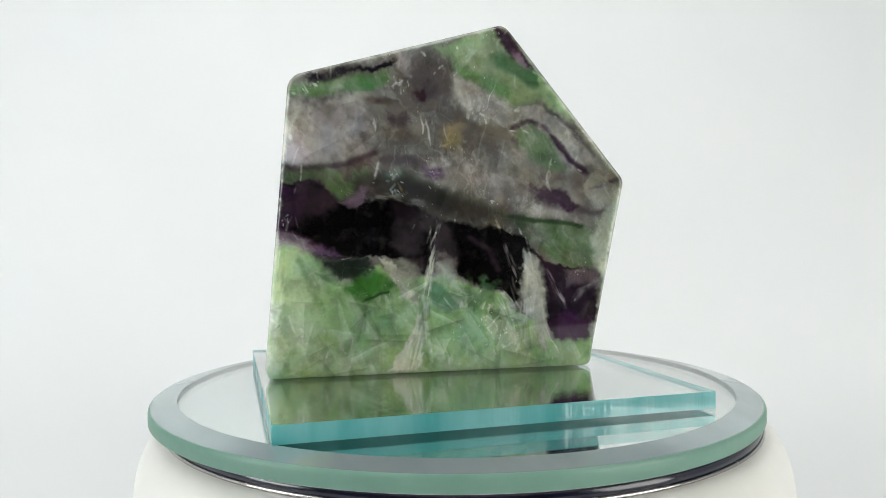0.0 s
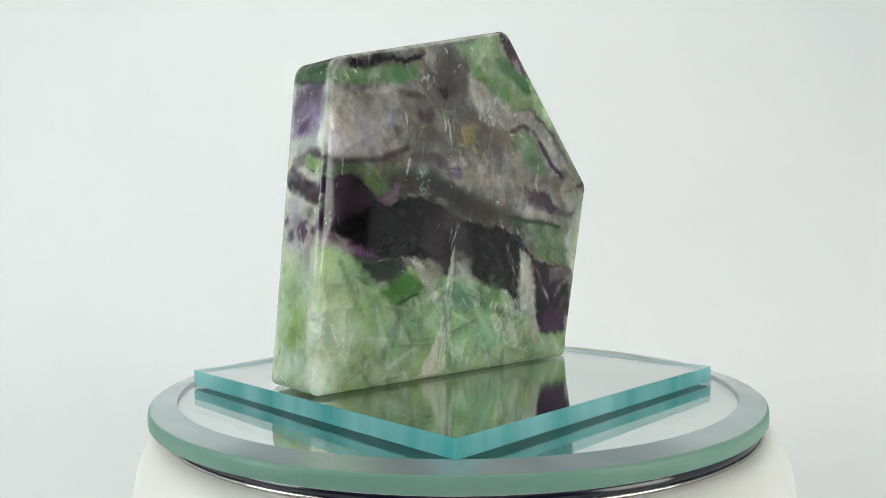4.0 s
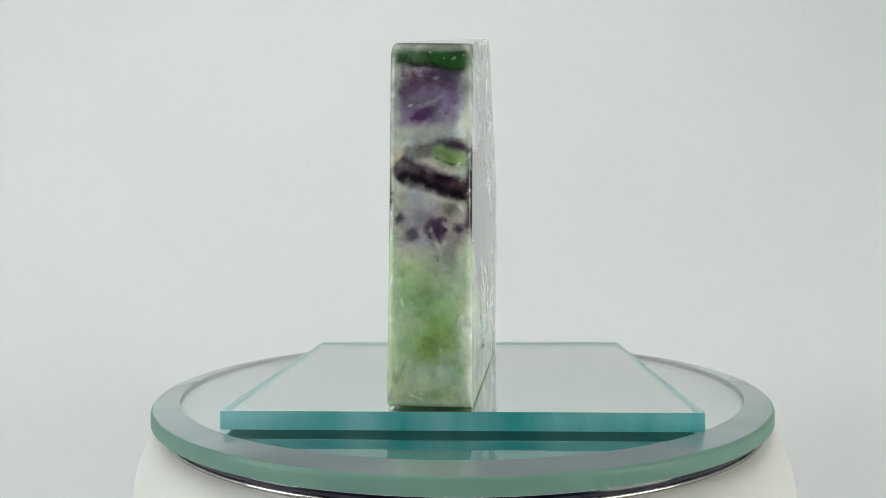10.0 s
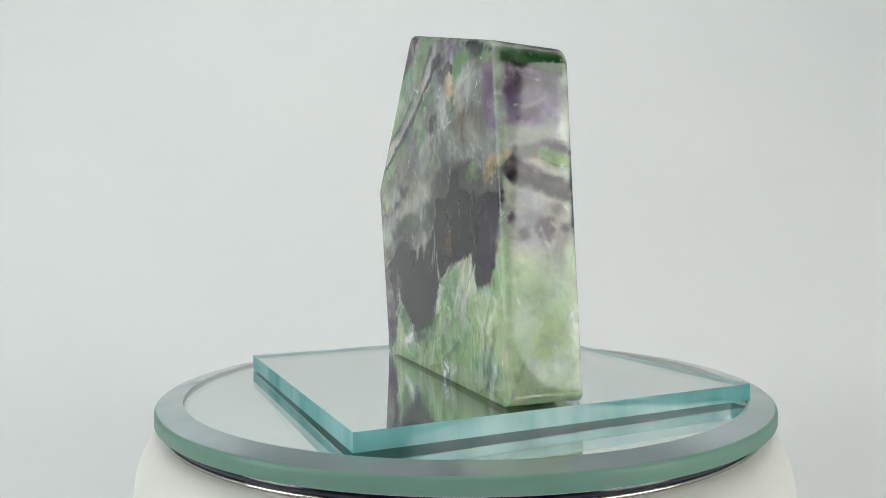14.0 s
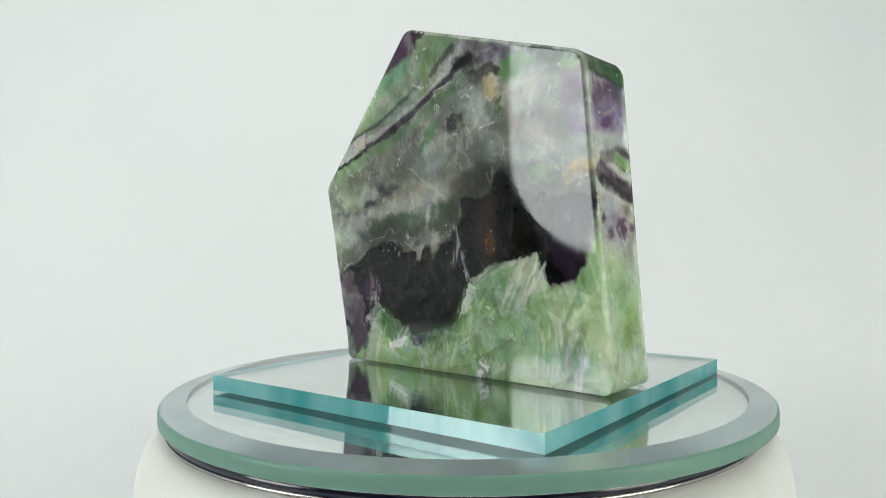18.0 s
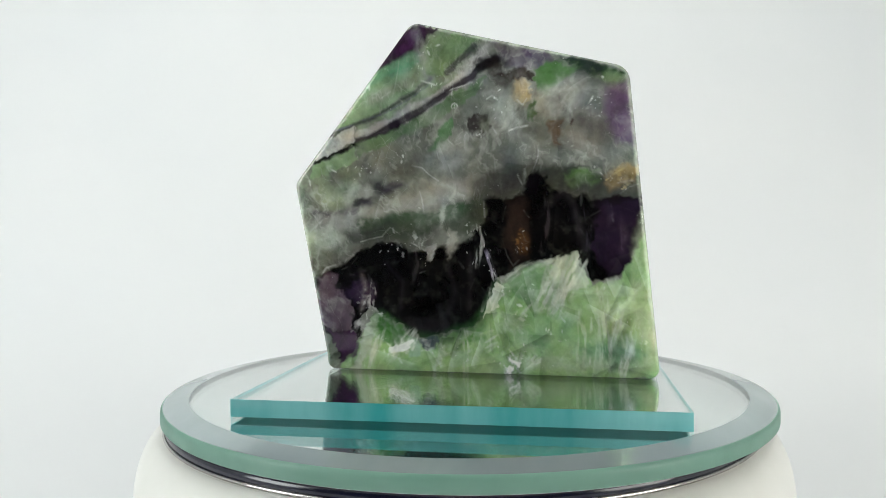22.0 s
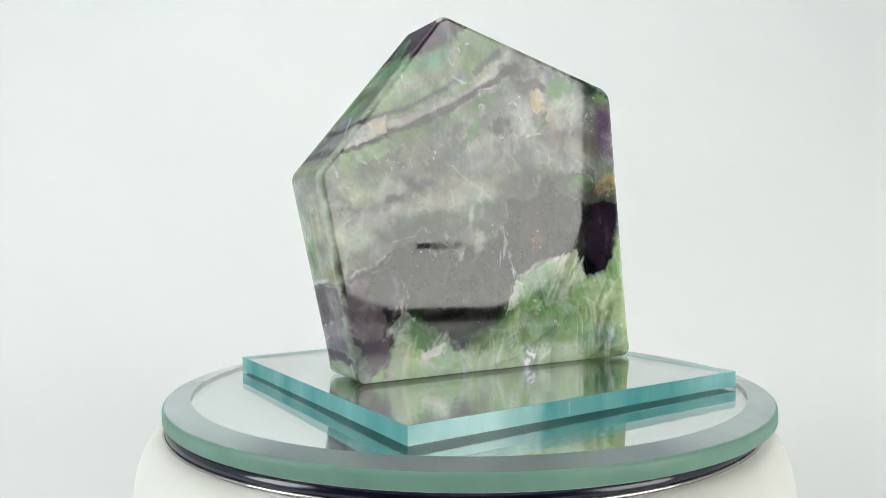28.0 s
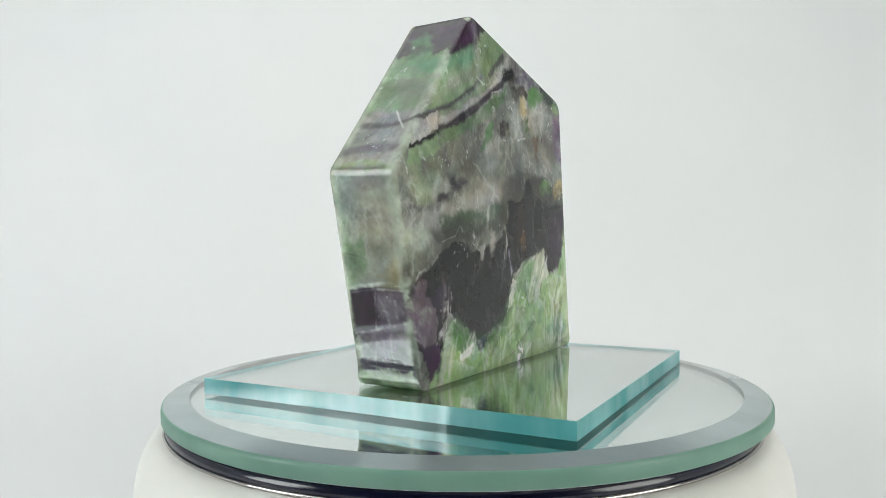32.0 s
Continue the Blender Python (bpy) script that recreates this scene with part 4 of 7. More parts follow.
    b.poly([(-7.0, 58.9), (-3.4, 55.0), (1.2, 52.2), (5.8, 50.0), (12.7, 47.3), (20.5, 43.4), (20.4, 46.9), (12.7, 49.5), (5.8, 52.6), (-1.1, 56.8)], (0.12, 0.185, 0.095), 0.92, 0.5)
    b.poly([(20.7, 46.2), (20.7, 42.9), (26.9, 40.7), (31.0, 39.5), (29.4, 42.6), (24.4, 44.6)], (0.24, 0.35, 0.19), 0.8, 0.3)
    b.poly([(2.3, 50.7), (-0.1, 51.2), (0.7, 47.8), (3.5, 44.9), (5.2, 45.3)], DEEP, 0.75, 0.5)
    b.poly([(-8.0, 66.2), (-16.9, 64.2), (-21.3, 62.5), (-14.6, 59.7), (-10.2, 62.1)], (0.17, 0.14, 0.17), 0.85, 0.9)
    b.blob(-8.2, 62.0, 3.6, 1.9, -0, DARK, 0.9)
    b.poly([(-8.5, 60.0), (-14.6, 61.0), (-16.5, 58.0), (-11.8, 58.1)], (0.045, 0.032, 0.026), 0.9, 0.5)
    b.blob(-16.3, 63.1, 3.0, 1.4, 15, (0.10, 0.065, 0.13), 0.8)
    b.poly([(-16.3, 60.2), (-20.2, 61.9), (-24.6, 59.4), (-21.3, 57.3), (-18.5, 56.2), (-16.3, 57.4)], (0.11, 0.22, 0.075), 0.92, 0.5)
    b.poly([(-21.8, 62.3), (-31.1, 60.0), (-33.7, 58.2), (-27.8, 58.2), (-24.6, 59.4)], INKGREEN, 0.93, 0.5)
    b.blob(-30.9, 58.0, 3.2, 1.4, 12, (0.19, 0.27, 0.13), 0.8)
    b.poly([(-12.8, 58.7), (-15.2, 57.6), (-15.6, 54.6), (-13.5, 53.6), (-12.3, 55.9)], TAN, 0.55, 0.5)
    b.poly([(-16.3, 54.5), (-17.1, 53.7), (-16.3, 49.4), (-14.9, 49.4), (-15.4, 52.5)], (0.05, 0.10, 0.03), 0.92, 0.2)
    b.poly([(-19.0, 49.6), (-21.5, 49.6), (-21.3, 44.9), (-19.3, 46.0)], (0.13, 0.085, 0.055), 0.75, 0.3)
    b.poly([(-23.2, 50.2), (-24.4, 49.8), (-23.4, 48.5)], (0.045, 0.025, 0.025), 0.92, 0.15)
    b.poly([(-2.6, 51.2), (-4.5, 51.9), (-6.5, 51.6), (-7.4, 49.3), (-6.7, 47.6), (-5.0, 46.5), (-3.3, 48.2)], (0.045, 0.035, 0.033), 0.88, 0.4)
    b.blob(-6.5, 49.7, 1.2, 2.2, -0, (0.10, 0.12, 0.05), 0.7)
    b.poly([(-29.8, 56.0), (-34.1, 57.2), (-35.2, 44.6), (-31.1, 45.8), (-29.8, 51.6)], (0.155, 0.105, 0.175), 0.85, 1.2)
    b.blob(-33.5, 54.6, 1.8, 2.2, -0, (0.07, 0.03, 0.085), 0.8)
    b.blob(-21.2, 54.9, 6, 4, -10, (0.37, 0.37, 0.34), 0.65)
    b.blob(-10.1, 51.5, 5, 6, -0, (0.33, 0.345, 0.30), 0.6)
    b.blob(-26.7, 47.2, 5, 5, -0, (0.24, 0.21, 0.18), 0.6)
    b.blob(1.3, 43.3, 7, 3.5, -25, (0.38, 0.39, 0.35), 0.65)
    b.blob(5.9, 37.7, 9, 2.6, -18, (0.30, 0.30, 0.27), 0.5)
    b.blob(25.7, 37.4, 6, 4, -10, (0.27, 0.34, 0.22), 0.65)
    b.blob(26.3, 33.9, 5, 2, -0, (0.30, 0.35, 0.22), 0.5)
    b.stroke([(30.1, 32.8), (25.8, 32.1), (21.4, 33.1)], 1.0, (0.085, 0.065, 0.08), 0.8, 0.7)
    b.blob(19.6, 34.4, 2.6, 1.0, -15, INK, 0.85)
    b.blob(14.0, 37.8, 4.0, 1.5, -12, (0.05, 0.042, 0.055), 0.85)
    b.blob(10.2, 41.2, 3.2, 2.0, -0, (0.075, 0.08, 0.065), 0.7)
    b.stroke([(31.1, 29.9), (19.9, 31.2), (12.9, 33.4), (3.6, 36.2), (-4.4, 38.1)], 3.0, (0.37, 0.36, 0.32), 0.7, 1.5)
    b.poly([(19.9, 31.3), (12.9, 32.2), (3.6, 32.3), (1.3, 34.0), (-5.5, 35.3), (-6.1, 30.0), (-2.0, 27.1), (2.5, 28.9), (9.4, 26.1), (12.9, 27.8), (18.7, 27.3)], (0.042, 0.082, 0.04), 0.85, 0.8)
    b.stroke([(1.9, 35.4), (2.5, 31.9), (2.3, 28.5)], 0.6, (0.33, 0.36, 0.30), 0.7, 0.5)
    b.poly([(0.8, 29.2), (-0.8, 28.5), (0.0, 24.4), (2.1, 25.6)], (0.46, 0.45, 0.37), 0.85, 0.3)
    b.poly([(32.3, 29.7), (24.6, 28.5), (19.9, 26.2), (25.9, 22.2), (29.9, 20.4)], (0.38, 0.42, 0.32), 0.8, 1.0)
    b.poly([(-6.4, 40.0), (-13.4, 39.7), (-14.2, 36.2), (-7.8, 35.7)], (0.105, 0.095, 0.095), 0.8, 0.5)
    b.poly([(-15.1, 41.0), (-28.0, 40.7), (-29.1, 35.9), (-22.3, 35.8), (-17.8, 37.1)], (0.045, 0.05, 0.04), 0.85, 0.8)
    b.poly([(-22.0, 39.4), (-28.0, 40.1), (-28.0, 37.6), (-23.4, 37.1)], (0.15, 0.30, 0.09), 0.9, 0.6)
    b.poly([(-29.1, 39.3), (-32.1, 41.1), (-36.5, 41.1), (-35.6, 37.5), (-33.2, 38.1), (-30.5, 37.5)], TAN, 0.55, 0.5)
    # belt
    b.stroke([(29.5, 20.6), (19.9, 26.4), (12.9, 28.0), (6.0, 26.3), (-2.0, 28.5), (-5.7, 31.3), (-6.4, 36.9), (-10.0, 38.0), (-15.6, 39.6), (-21.2, 37.8), (-27.8, 36.6), (-35.4, 36.5)], 5.0, (0.055, 0.055, 0.045), 0.75, 2.2)
    b.poly([(30.0, 18.3), (27.1, 21.1), (23.5, 22.2), (19.9, 25.1), (12.9, 26.8), (8.3, 24.4), (2.5, 25.0), (-2.0, 26.7), (-6.1, 29.6), (-6.3, 35.2), (-10.0, 35.1), (-13.9, 35.6), (-15.1, 40.2), (-16.7, 40.7), (-19.5, 36.1), (-22.3, 35.5), (-27.7, 35.4), (-31.0, 35.4), (-36.2, 34.8), (-35.3, 27.1), (-33.4, 20.3), (-29.9, 18.6), (-27.1, 19.2), (-25.5, 23.1), (-21.1, 23.7), (-16.6, 22.4), (-11.6, 20.9), (-9.0, 19.2), (-7.2, 13.6), (-4.2, 10.1), (1.5, 7.8), (5.0, 6.7), (8.4, 7.8), (13.1, 10.1), (16.5, 12.9), (18.3, 13.5), (19.3, 11.2), (19.9, 6.3), (24.9, 1.7), (27.5, 6.6)], DARK, 0.98, 0.45)
    b.poly([(29.1, 19.7), (25.9, 19.7), (23.6, 14.8), (21.6, 11.2), (23.0, 7.6), (28.0, 8.7), (29.9, 13.6)], (0.125, 0.08, 0.11), 0.9, 0.5)
    b.blob(20.0, 15.9, 3.6, 3.0, -0, (0.04, 0.02, 0.05), 0.8)
    b.poly([(27.2, 8.5), (22.5, 7.9), (19.3, 6.0), (21.4, 1.9), (24.3, 1.2), (26.3, 4.0)], (0.05, 0.028, 0.05), 0.93, 0.6)
    b.feather([(17.7, 18.3), (17.2, 15.9), (17.7, 13.4)], 1.1, (0.40, 0.37, 0.38), 0.8)
    b.blob(21.0, 8.9, 0.9, 1.4, 20, (0.45, 0.43, 0.44), 0.8)
    b.stroke([(29.5, 20.0), (24.7, 21.8), (19.9, 25.4)], 0.4, (0.35, 0.34, 0.32), 0.4, 0.6)
    b.poly([(-28.6, 34.7), (-36.4, 34.6), (-35.6, 27.1), (-33.4, 20.4), (-29.9, 19.1), (-27.7, 24.9)], (0.026, 0.014, 0.030), 0.9, 1.2)
    b.stroke([(-32.5, 31.6), (-33.4, 27.1), (-32.6, 23.5)], 0.5, LILAC, 0.15, 0.9)
    b.stroke([(-30.1, 33.8), (-31.0, 31.6), (-30.6, 29.4)], 0.6, LILAC, 0.15, 0.9)
    b.stroke([(-19.5, 33.7), (-22.0, 35.8), (-24.0, 33.2), (-24.9, 29.2), (-25.7, 24.7)], 1.1, (0.10, 0.085, 0.10), 0.15, 0.9)
    b.poly([(-11.3, 35.2), (-15.0, 34.6), (-15.5, 29.5), (-15.0, 22.6), (-11.6, 21.5), (-10.5, 27.3)], (0.016, 0.010, 0.008), 0.9, 0.8)
    b.blob(-14.0, 26.4, 1.5, 2.6, -0, (0.10, 0.045, 0.012), 0.7)
    b.poly([(6.0, 25.1), (4.3, 25.5), (4.6, 22.6), (5.8, 22.8)], (0.28, 0.26, 0.26), 0.6, 0.3)
    b.feather([(-6.3, 25.0), (-7.7, 21.6), (-8.1, 19.1)], 0.9, (0.3, 0.27, 0.36), 0.8)
    b.stroke([(-2.9, 23.9), (-3.7, 18.2), (-2.8, 13.1)], 0.7, (0.07, 0.055, 0.065), 0.15, 0.9)
    b.stroke([(3.2, 13.1), (2.1, 9.7), (2.7, 6.8)], 0.6, (0.10, 0.10, 0.11), 0.15, 0.9)
    b.poly([(10.7, 10.8), (2.7, 11.0), (1.5, 8.2), (5.0, 7.0), (9.0, 8.1)], (0.018, 0.015, 0.017), 0.8, 0.8)
    # foot
    b.poly([(27.0, -1.3), (24.2, 0.6), (20.1, 6.0), (18.3, 9.5), (16.6, 11.2), (13.1, 8.9), (8.5, 6.6), (2.7, 6.7), (-4.2, 9.6), (-7.6, 13.6), (-9.6, 18.2), (-16.6, 21.7), (-21.1, 21.6), (-25.7, 20.2), (-27.9, 18.1), (-32.1, 18.6), (-35.0, 23.8), (-37.7, 29.3), (-40.7, -0.5)], (0.27, 0.435, 0.19), 0.98, 0.4)
    b.stroke([(15.4, 11.1), (11.9, 8.3), (7.9, 6.4), (2.7, 6.4), (-4.2, 9.6), (-7.4, 13.1), (-9.3, 17.7)], 1.8, (0.035, 0.10, 0.035), 0.75, 1.6)
    b.poly([(18.7, 9.2), (15.1, 12.4), (16.3, 6.7), (20.2, -0.8), (22.3, -0.8), (20.2, 4.1)], (0.45, 0.50, 0.39), 0.8, 0.5)
    b.poly([(16.1, 11.2), (11.7, 8.9), (9.4, 6.6), (13.1, 4.2), (15.4, 6.5)], (0.045, 0.17, 0.03), 0.9, 0.9)
    b.poly([(-2.8, 7.7), (-6.7, 11.1), (-5.5, 6.6), (-0.7, 5.4)], (0.06, 0.20, 0.04), 0.75, 0.9)
    b.poly([(-21.1, 23.8), (-24.4, 24.4), (-25.7, 20.4), (-26.8, 18.2), (-22.2, 16.4), (-19.5, 11.2), (-18.5, 11.9), (-20.5, 17.0), (-16.9, 12.5), (-20.0, 19.2), (-17.5, 18.2)], (0.52, 0.56, 0.45), 0.8, 0.35)
    b.feather([(-24.2, 23.8), (-22.2, 18.8), (-19.0, 11.9)], 3.2, (0.24, 0.38, 0.19), 0.75)
    b.feather([(-21.6, 23.6), (-16.6, 21.0), (-12.1, 18.2)], 1.8, (0.46, 0.52, 0.40), 0.8)
    b.poly([(-8.8, 18.7), (-10.6, 17.5), (-9.0, 13.0), (-6.2, 11.6), (-7.4, 15.8)], (0.52, 0.53, 0.45), 0.85, 0.3)
    b.feather([(-9.7, 18.2), (-8.5, 14.8), (-7.0, 12.0)], 1.4, (0.28, 0.36, 0.22), 0.6)
    b.poly([(-10.5, 19.4), (-16.6, 21.6), (-19.4, 18.2), (-15.5, 14.3), (-11.6, 16.0)], (0.15, 0.28, 0.13), 0.7, 1.0)
    b.stroke([(-15.5, 14.8), (-13.2, 11.4), (-12.1, 9.7)], 0.7, (0.5, 0.58, 0.45), 0.7, 0.5)
    b.poly([(-9.3, 12.0), (-12.7, 11.4), (-11.5, 8.0), (-9.6, 8.6)], (0.34, 0.46, 0.30), 0.7, 0.5)
    # white flashes off the foot's facets, painted as colour
    b.poly([(13.1, 3.6), (8.7, 6.4), (9.3, 5.0), (12.4, 3.2)], GLINT, 0.85, 0.3)
    b.poly([(7.1, 6.8), (2.5, 6.7), (5.0, 4.4), (6.6, 4.9)], (0.05, 0.07, 0.085), 0.85, 0.3)
    b.stroke([(6.4, 4.1), (4.2, 4.8)], 0.5, GLINT, 0.8, 0.3)
    b.poly([(9.6, 7.0), (7.3, 6.8), (6.8, 3.3), (9.1, 2.7)], (0.30, 0.46, 0.33), 0.7, 0.5)
    b.poly([(1.6, 5.6), (-3.0, 4.5), (-4.1, 1.7), (0.4, 1.1)], (0.33, 0.46, 0.31), 0.6, 0.5)
    b.poly([(2.7, 6.2), (1.6, 5.1), (2.7, 1.0), (4.5, 0.4)], (0.45, 0.54, 0.42), 0.6, 0.4)
    b.poly([(-10.4, 3.4), (-12.6, 2.8), (-13.2, 2.1), (-10.7, 2.3)], GLINT, 0.95, 0.2)
    b.poly([(-10.0, 1.2), (-12.0, 1.2), (-11.8, 0.5), (-10.2, 0.5)], GLINT, 0.8, 0.2)
    b.poly([(-14.3, 3.7), (-16.8, 4.2), (-17.4, 2.6), (-14.8, 2.1)], (0.5, 0.62, 0.42), 0.7, 0.4)
    b.poly([(-5.5, 8.6), (-8.1, 8.9), (-7.8, 6.6), (-5.9, 6.8)], LIME, 0.6, 0.5)
    b.stroke([(-6.2, 6.3), (-8.7, 7.8)], 0.5, (0.5, 0.6, 0.42), 0.7, 0.3)
    b.stroke([(-6.2, 4.3), (-8.7, 6.1)], 0.6, (0.5, 0.6, 0.42), 0.6, 0.3)
    b.poly([(-27.5, 17.1), (-36.6, 18.2), (-38.0, 7.1), (-29.8, 8.7)], (0.42, 0.54, 0.30), 0.65, 2.2)
    b.blob(-21.0, 9.2, 4, 5, -0, (0.32, 0.46, 0.24), 0.5)
    b.blob(-15.4, 9.2, 5, 4, -0, (0.17, 0.31, 0.15), 0.6)
    b.blob(-30.4, 3.7, 6, 3, -0, (0.13, 0.27, 0.17), 0.7)
    b.feather([(-34.0, 8.7), (-34.2, 4.8), (-33.3, 1.2)], 1.6, (0.62, 0.68, 0.56), 0.85)
    b.feather([(-35.8, 11.5), (-34.7, 8.2), (-34.4, 6.5)], 1.4, (0.62, 0.68, 0.56), 0.7)
    b.stroke([(-37.5, 16.0), (-38.1, 9.3), (-38.5, 2.6)], 0.8, (0.55, 0.6, 0.42), 0.7, 0.6)
    b.stroke([(-27.4, 10.4), (-27.8, 5.9), (-27.4, 2.5)], 1.0, (0.40, 0.52, 0.33), 0.6, 0.9)
    b.sparks([(18.4, 58.6), (17.9, 58.0), (13.8, 61.8), (6.8, 62.2)], 1.0, 6)
    b.sparks([(5.1, 65.0), (2.9, 58.3), (4.6, 58.7)], 1.2, 8)
    b.sparks([(-0.2, 53.5)], 0.6, 3)
    b.sparks([(-7.9, 53.8), (-6.8, 54.4), (-9.0, 51.6)], 3.0, 10)
    b.sparks([(-26.7, 52.2), (-27.8, 53.9), (-24.5, 47.3), (-30.0, 54.3)], 3.0, 14)
    b.sparks([(-5.6, 47.7), (-5.0, 48.8)], 0.8, 6)
    b.sparks([(21.0, 41.4), (18.6, 42.5), (19.8, 39.1)], 2.5, 10)
    b.sparks([(9.4, 26.3), (11.2, 25.2), (5.9, 32.0)], 3.5, 8)
    b.sparks([(-3.2, 29.6), (-4.9, 29.8), (-6.6, 25.0)], 1.6, 10)
    b.sparks([(-30.5, 38.8), (-32.1, 39.3), (-35.4, 38.4)], 1.8, 10)
    b.sparks([(-13.3, 27.3), (-13.9, 25.0), (-12.7, 23.9)], 1.4, 8)
    b.sparks([(19.5, 11.3), (18.3, 12.5), (18.9, 13.6)], 1.4, 8)
    b.sparks([(-11.0, 16.0), (-13.2, 14.3), (-15.5, 16.5)], 2.2, 10)
    b.sparks([(-14.3, 6.3), (-19.3, 8.6), (-21.0, 8.1)], 2.0, 8)
    b.sparks([(-36.4, 6.5), (-37.2, 7.1), (-35.3, 2.6)], 1.4, 6)
    # -- end C
    c.blob(5.9, 58.8, 5, 1, -0, (0.05, 0.12, 0.045), 0.8)
    c.stroke([(13.0, 57.6), (6.8, 55.7), (-0.6, 54.7)], 0.7, DARK, 0.8, 0.5)
    c.under([(14.5, 56.5), (6.8, 55.5), (-1.6, 54.2)], LILAC, soft=0.8)
    c.blob(10.6, 52.8, 4, 3, -0, PURPLE, 0.7)
    c.blob(5.0, 53.5, 4, 2, -0, PURPLE, 0.6)
    c.blob(8.3, 47.9, 2.6, 1.4, -15, VIOLET, 0.8)
    c.under([(14.4, 45.8), (6.9, 45.6), (-1.5, 46.3)], WHITE, soft=1.2)
    c.blob(0.3, 45.4, 2, 3, -0, GLINT, 0.5)
    c.stroke([(10.1, 40.9), (5.0, 42.0), (-0.6, 41.6)], 2.2, TAUPE, 0.8, 1)
    c.stroke([(5.0, 41.3), (2.2, 40.1), (-0.7, 39.3)], 2.0, GREEN, 0.9, 0.8)
    c.stroke([(5.0, 43.6), (2.2, 42.6), (-0.7, 41.4)], 1.2, PURPLE, 0.8, 0.8)
    c.blob(12.1, 40.2, 1.0, 1.0, -0, TAN, 0.95)
    c.stroke([(11.1, 38.6), (5.9, 36.5), (-0.7, 34.7)], 3.6, PURPLE, 0.95, 1)
    c.stroke([(10.6, 37.2), (5.0, 34.8), (-0.7, 33.6)], 1.8, DARK, 0.8, 0.8)
    c.under([(14.4, 35.9), (8.7, 34.9), (5.0, 33.4), (-1.4, 32.4)], (0.34, 0.31, 0.33), soft=0.8)
    c.blob(10.1, 34.0, 4, 3, -0, WHITE, 0.5)
    c.blob(11.5, 30.7, 1.2, 1.4, -0, PURPLE, 0.9)
    c.blob(9.2, 27.9, 1.4, 1.6, -0, PURPLE, 0.7)
    c.blob(5.5, 28.4, 1.5, 3, -0, PURPLE, 0.85)
    c.blob(0.9, 28.3, 2.2, 3, -30, VIOLET, 0.9)
    c.blob(3.6, 32.0, 2, 1.4, -0, INKGREEN, 0.6)
    c.under([(14.4, 26.6), (8.7, 25.6), (5.0, 23.8), (-1.4, 25.6)], WHITE, soft=1.6)
    c.under([(14.3, 22.9), (6.9, 22.0), (-1.3, 18.3)], PALE, soft=2.4)
    c.blob(5.1, 13.4, 4, 6, -20, LIME, 0.8)
    c.blob(8.7, 20.1, 4, 5, -0, GREEN, 0.5)
    c.blob(0.5, 22.0, 2, 6, -0, WHITE, 0.5)
    c.feather([(6.4, 29.3), (5.0, 24.7), (4.6, 22.0)], 0.8, WHITE, 0.6)
    c.feather([(5.1, 16.5), (8.7, 12.0), (10.6, 8.3)], 0.9, WHITE, 0.6)
    c.feather([(5.1, 5.7), (0.5, 7.1), (-0.5, 7.6)], 1.0, WHITE, 0.6)
    c.blob(10.6, 3.9, 3, 3, -30, WHITE, 0.6)
    c.blob(12.4, 5.6, 1, 3, -30, TAUPE, 0.7)
    c.blob(6.9, 2.1, 4, 1.2, -0, GREEN, 0.6)
    c.blob(1.0, 11.1, 1, 3, -0, GLINT, 0.6)
    c.sparks([(5.9, 59.4), (0.7, 57.6), (-0.7, 59.9)], 1.0, 6)
    c.sparks([(0.3, 47.2), (-0.1, 44.9), (0.8, 45.9)], 1.0, 10)
    c.sparks([(0.5, 14.7), (-0.2, 12.1), (1.0, 10.3)], 1.0, 8)
    c.sparks([(8.7, 3.0), (0.6, 4.0), (11.5, 5.6)], 1.6, 10)
    c.feather([(11.1, 7.4), (12.0, 4.7), (11.0, 3.0)], 1.2, (0.65, 0.68, 0.6), 0.8)
    c.feather([(7.8, 38.6), (5.0, 36.7), (0.4, 35.2)], 0.8, (0.16, 0.08, 0.11), 0.7)
    # -- low end
    d.blob(6.9, 36.9, 5, 1.6, 0, MAUVE, 0.6)
    d.stroke([(0.9, 34.4), (6.8, 32.9), (13.2, 32.1)], 1.4, (0.42, 0.43, 0.38), 0.7, 0.8)
    d.blob(11.0, 29.5, 3, 4, 0, (0.36, 0.35, 0.32), 0.6)
    d.blob(2.4, 24.7, 4, 3.6, 0, (0.14, 0.24, 0.12), 0.8)
    d.blob(11.3, 21.8, 3, 2.2, 0, (0.33, 0.29, 0.18), 0.8)
    d.under([(-2.0, 17.9), (5.8, 18.9), (15.2, 18.5)], (0.045, 0.028, 0.05), soft=0.4)
    d.stroke([(-0.5, 18.0), (5.8, 19.1), (11.3, 19.8)], 0.5, GLINT, 0.7, 0.4)
    d.blob(2.7, 15.7, 3, 2.6, 0, DARK, 0.8)
    d.blob(8.8, 14.9, 2.4, 3.6, 0, (0.28, 0.25, 0.29), 0.7)
    d.poly([(4.2, 13.2), (8.2, 11.3), (10.8, 8.4), (7.3, 5.0), (3.8, 6.8)], (0.16, 0.10, 0.20), 0.7, 0.5)
    d.stroke([(-1.4, 10.2), (3.3, 7.9), (9.2, 9.3)], 0.5, (0.40, 0.36, 0.44), 0.7, 0.4)
    d.stroke([(7.4, 17.4), (8.4, 12.4), (8.5, 5.1)], 0.4, (0.45, 0.42, 0.48), 0.7, 0.3)
    d.under([(-2.0, 2.9), (5.7, 2.7), (12.9, 2.1)], (0.24, 0.34, 0.17), soft=0.85)
    d.sparks([(9.2, 17.5), (7.3, 13.3), (8.8, 7.2)], 1.6, 14)
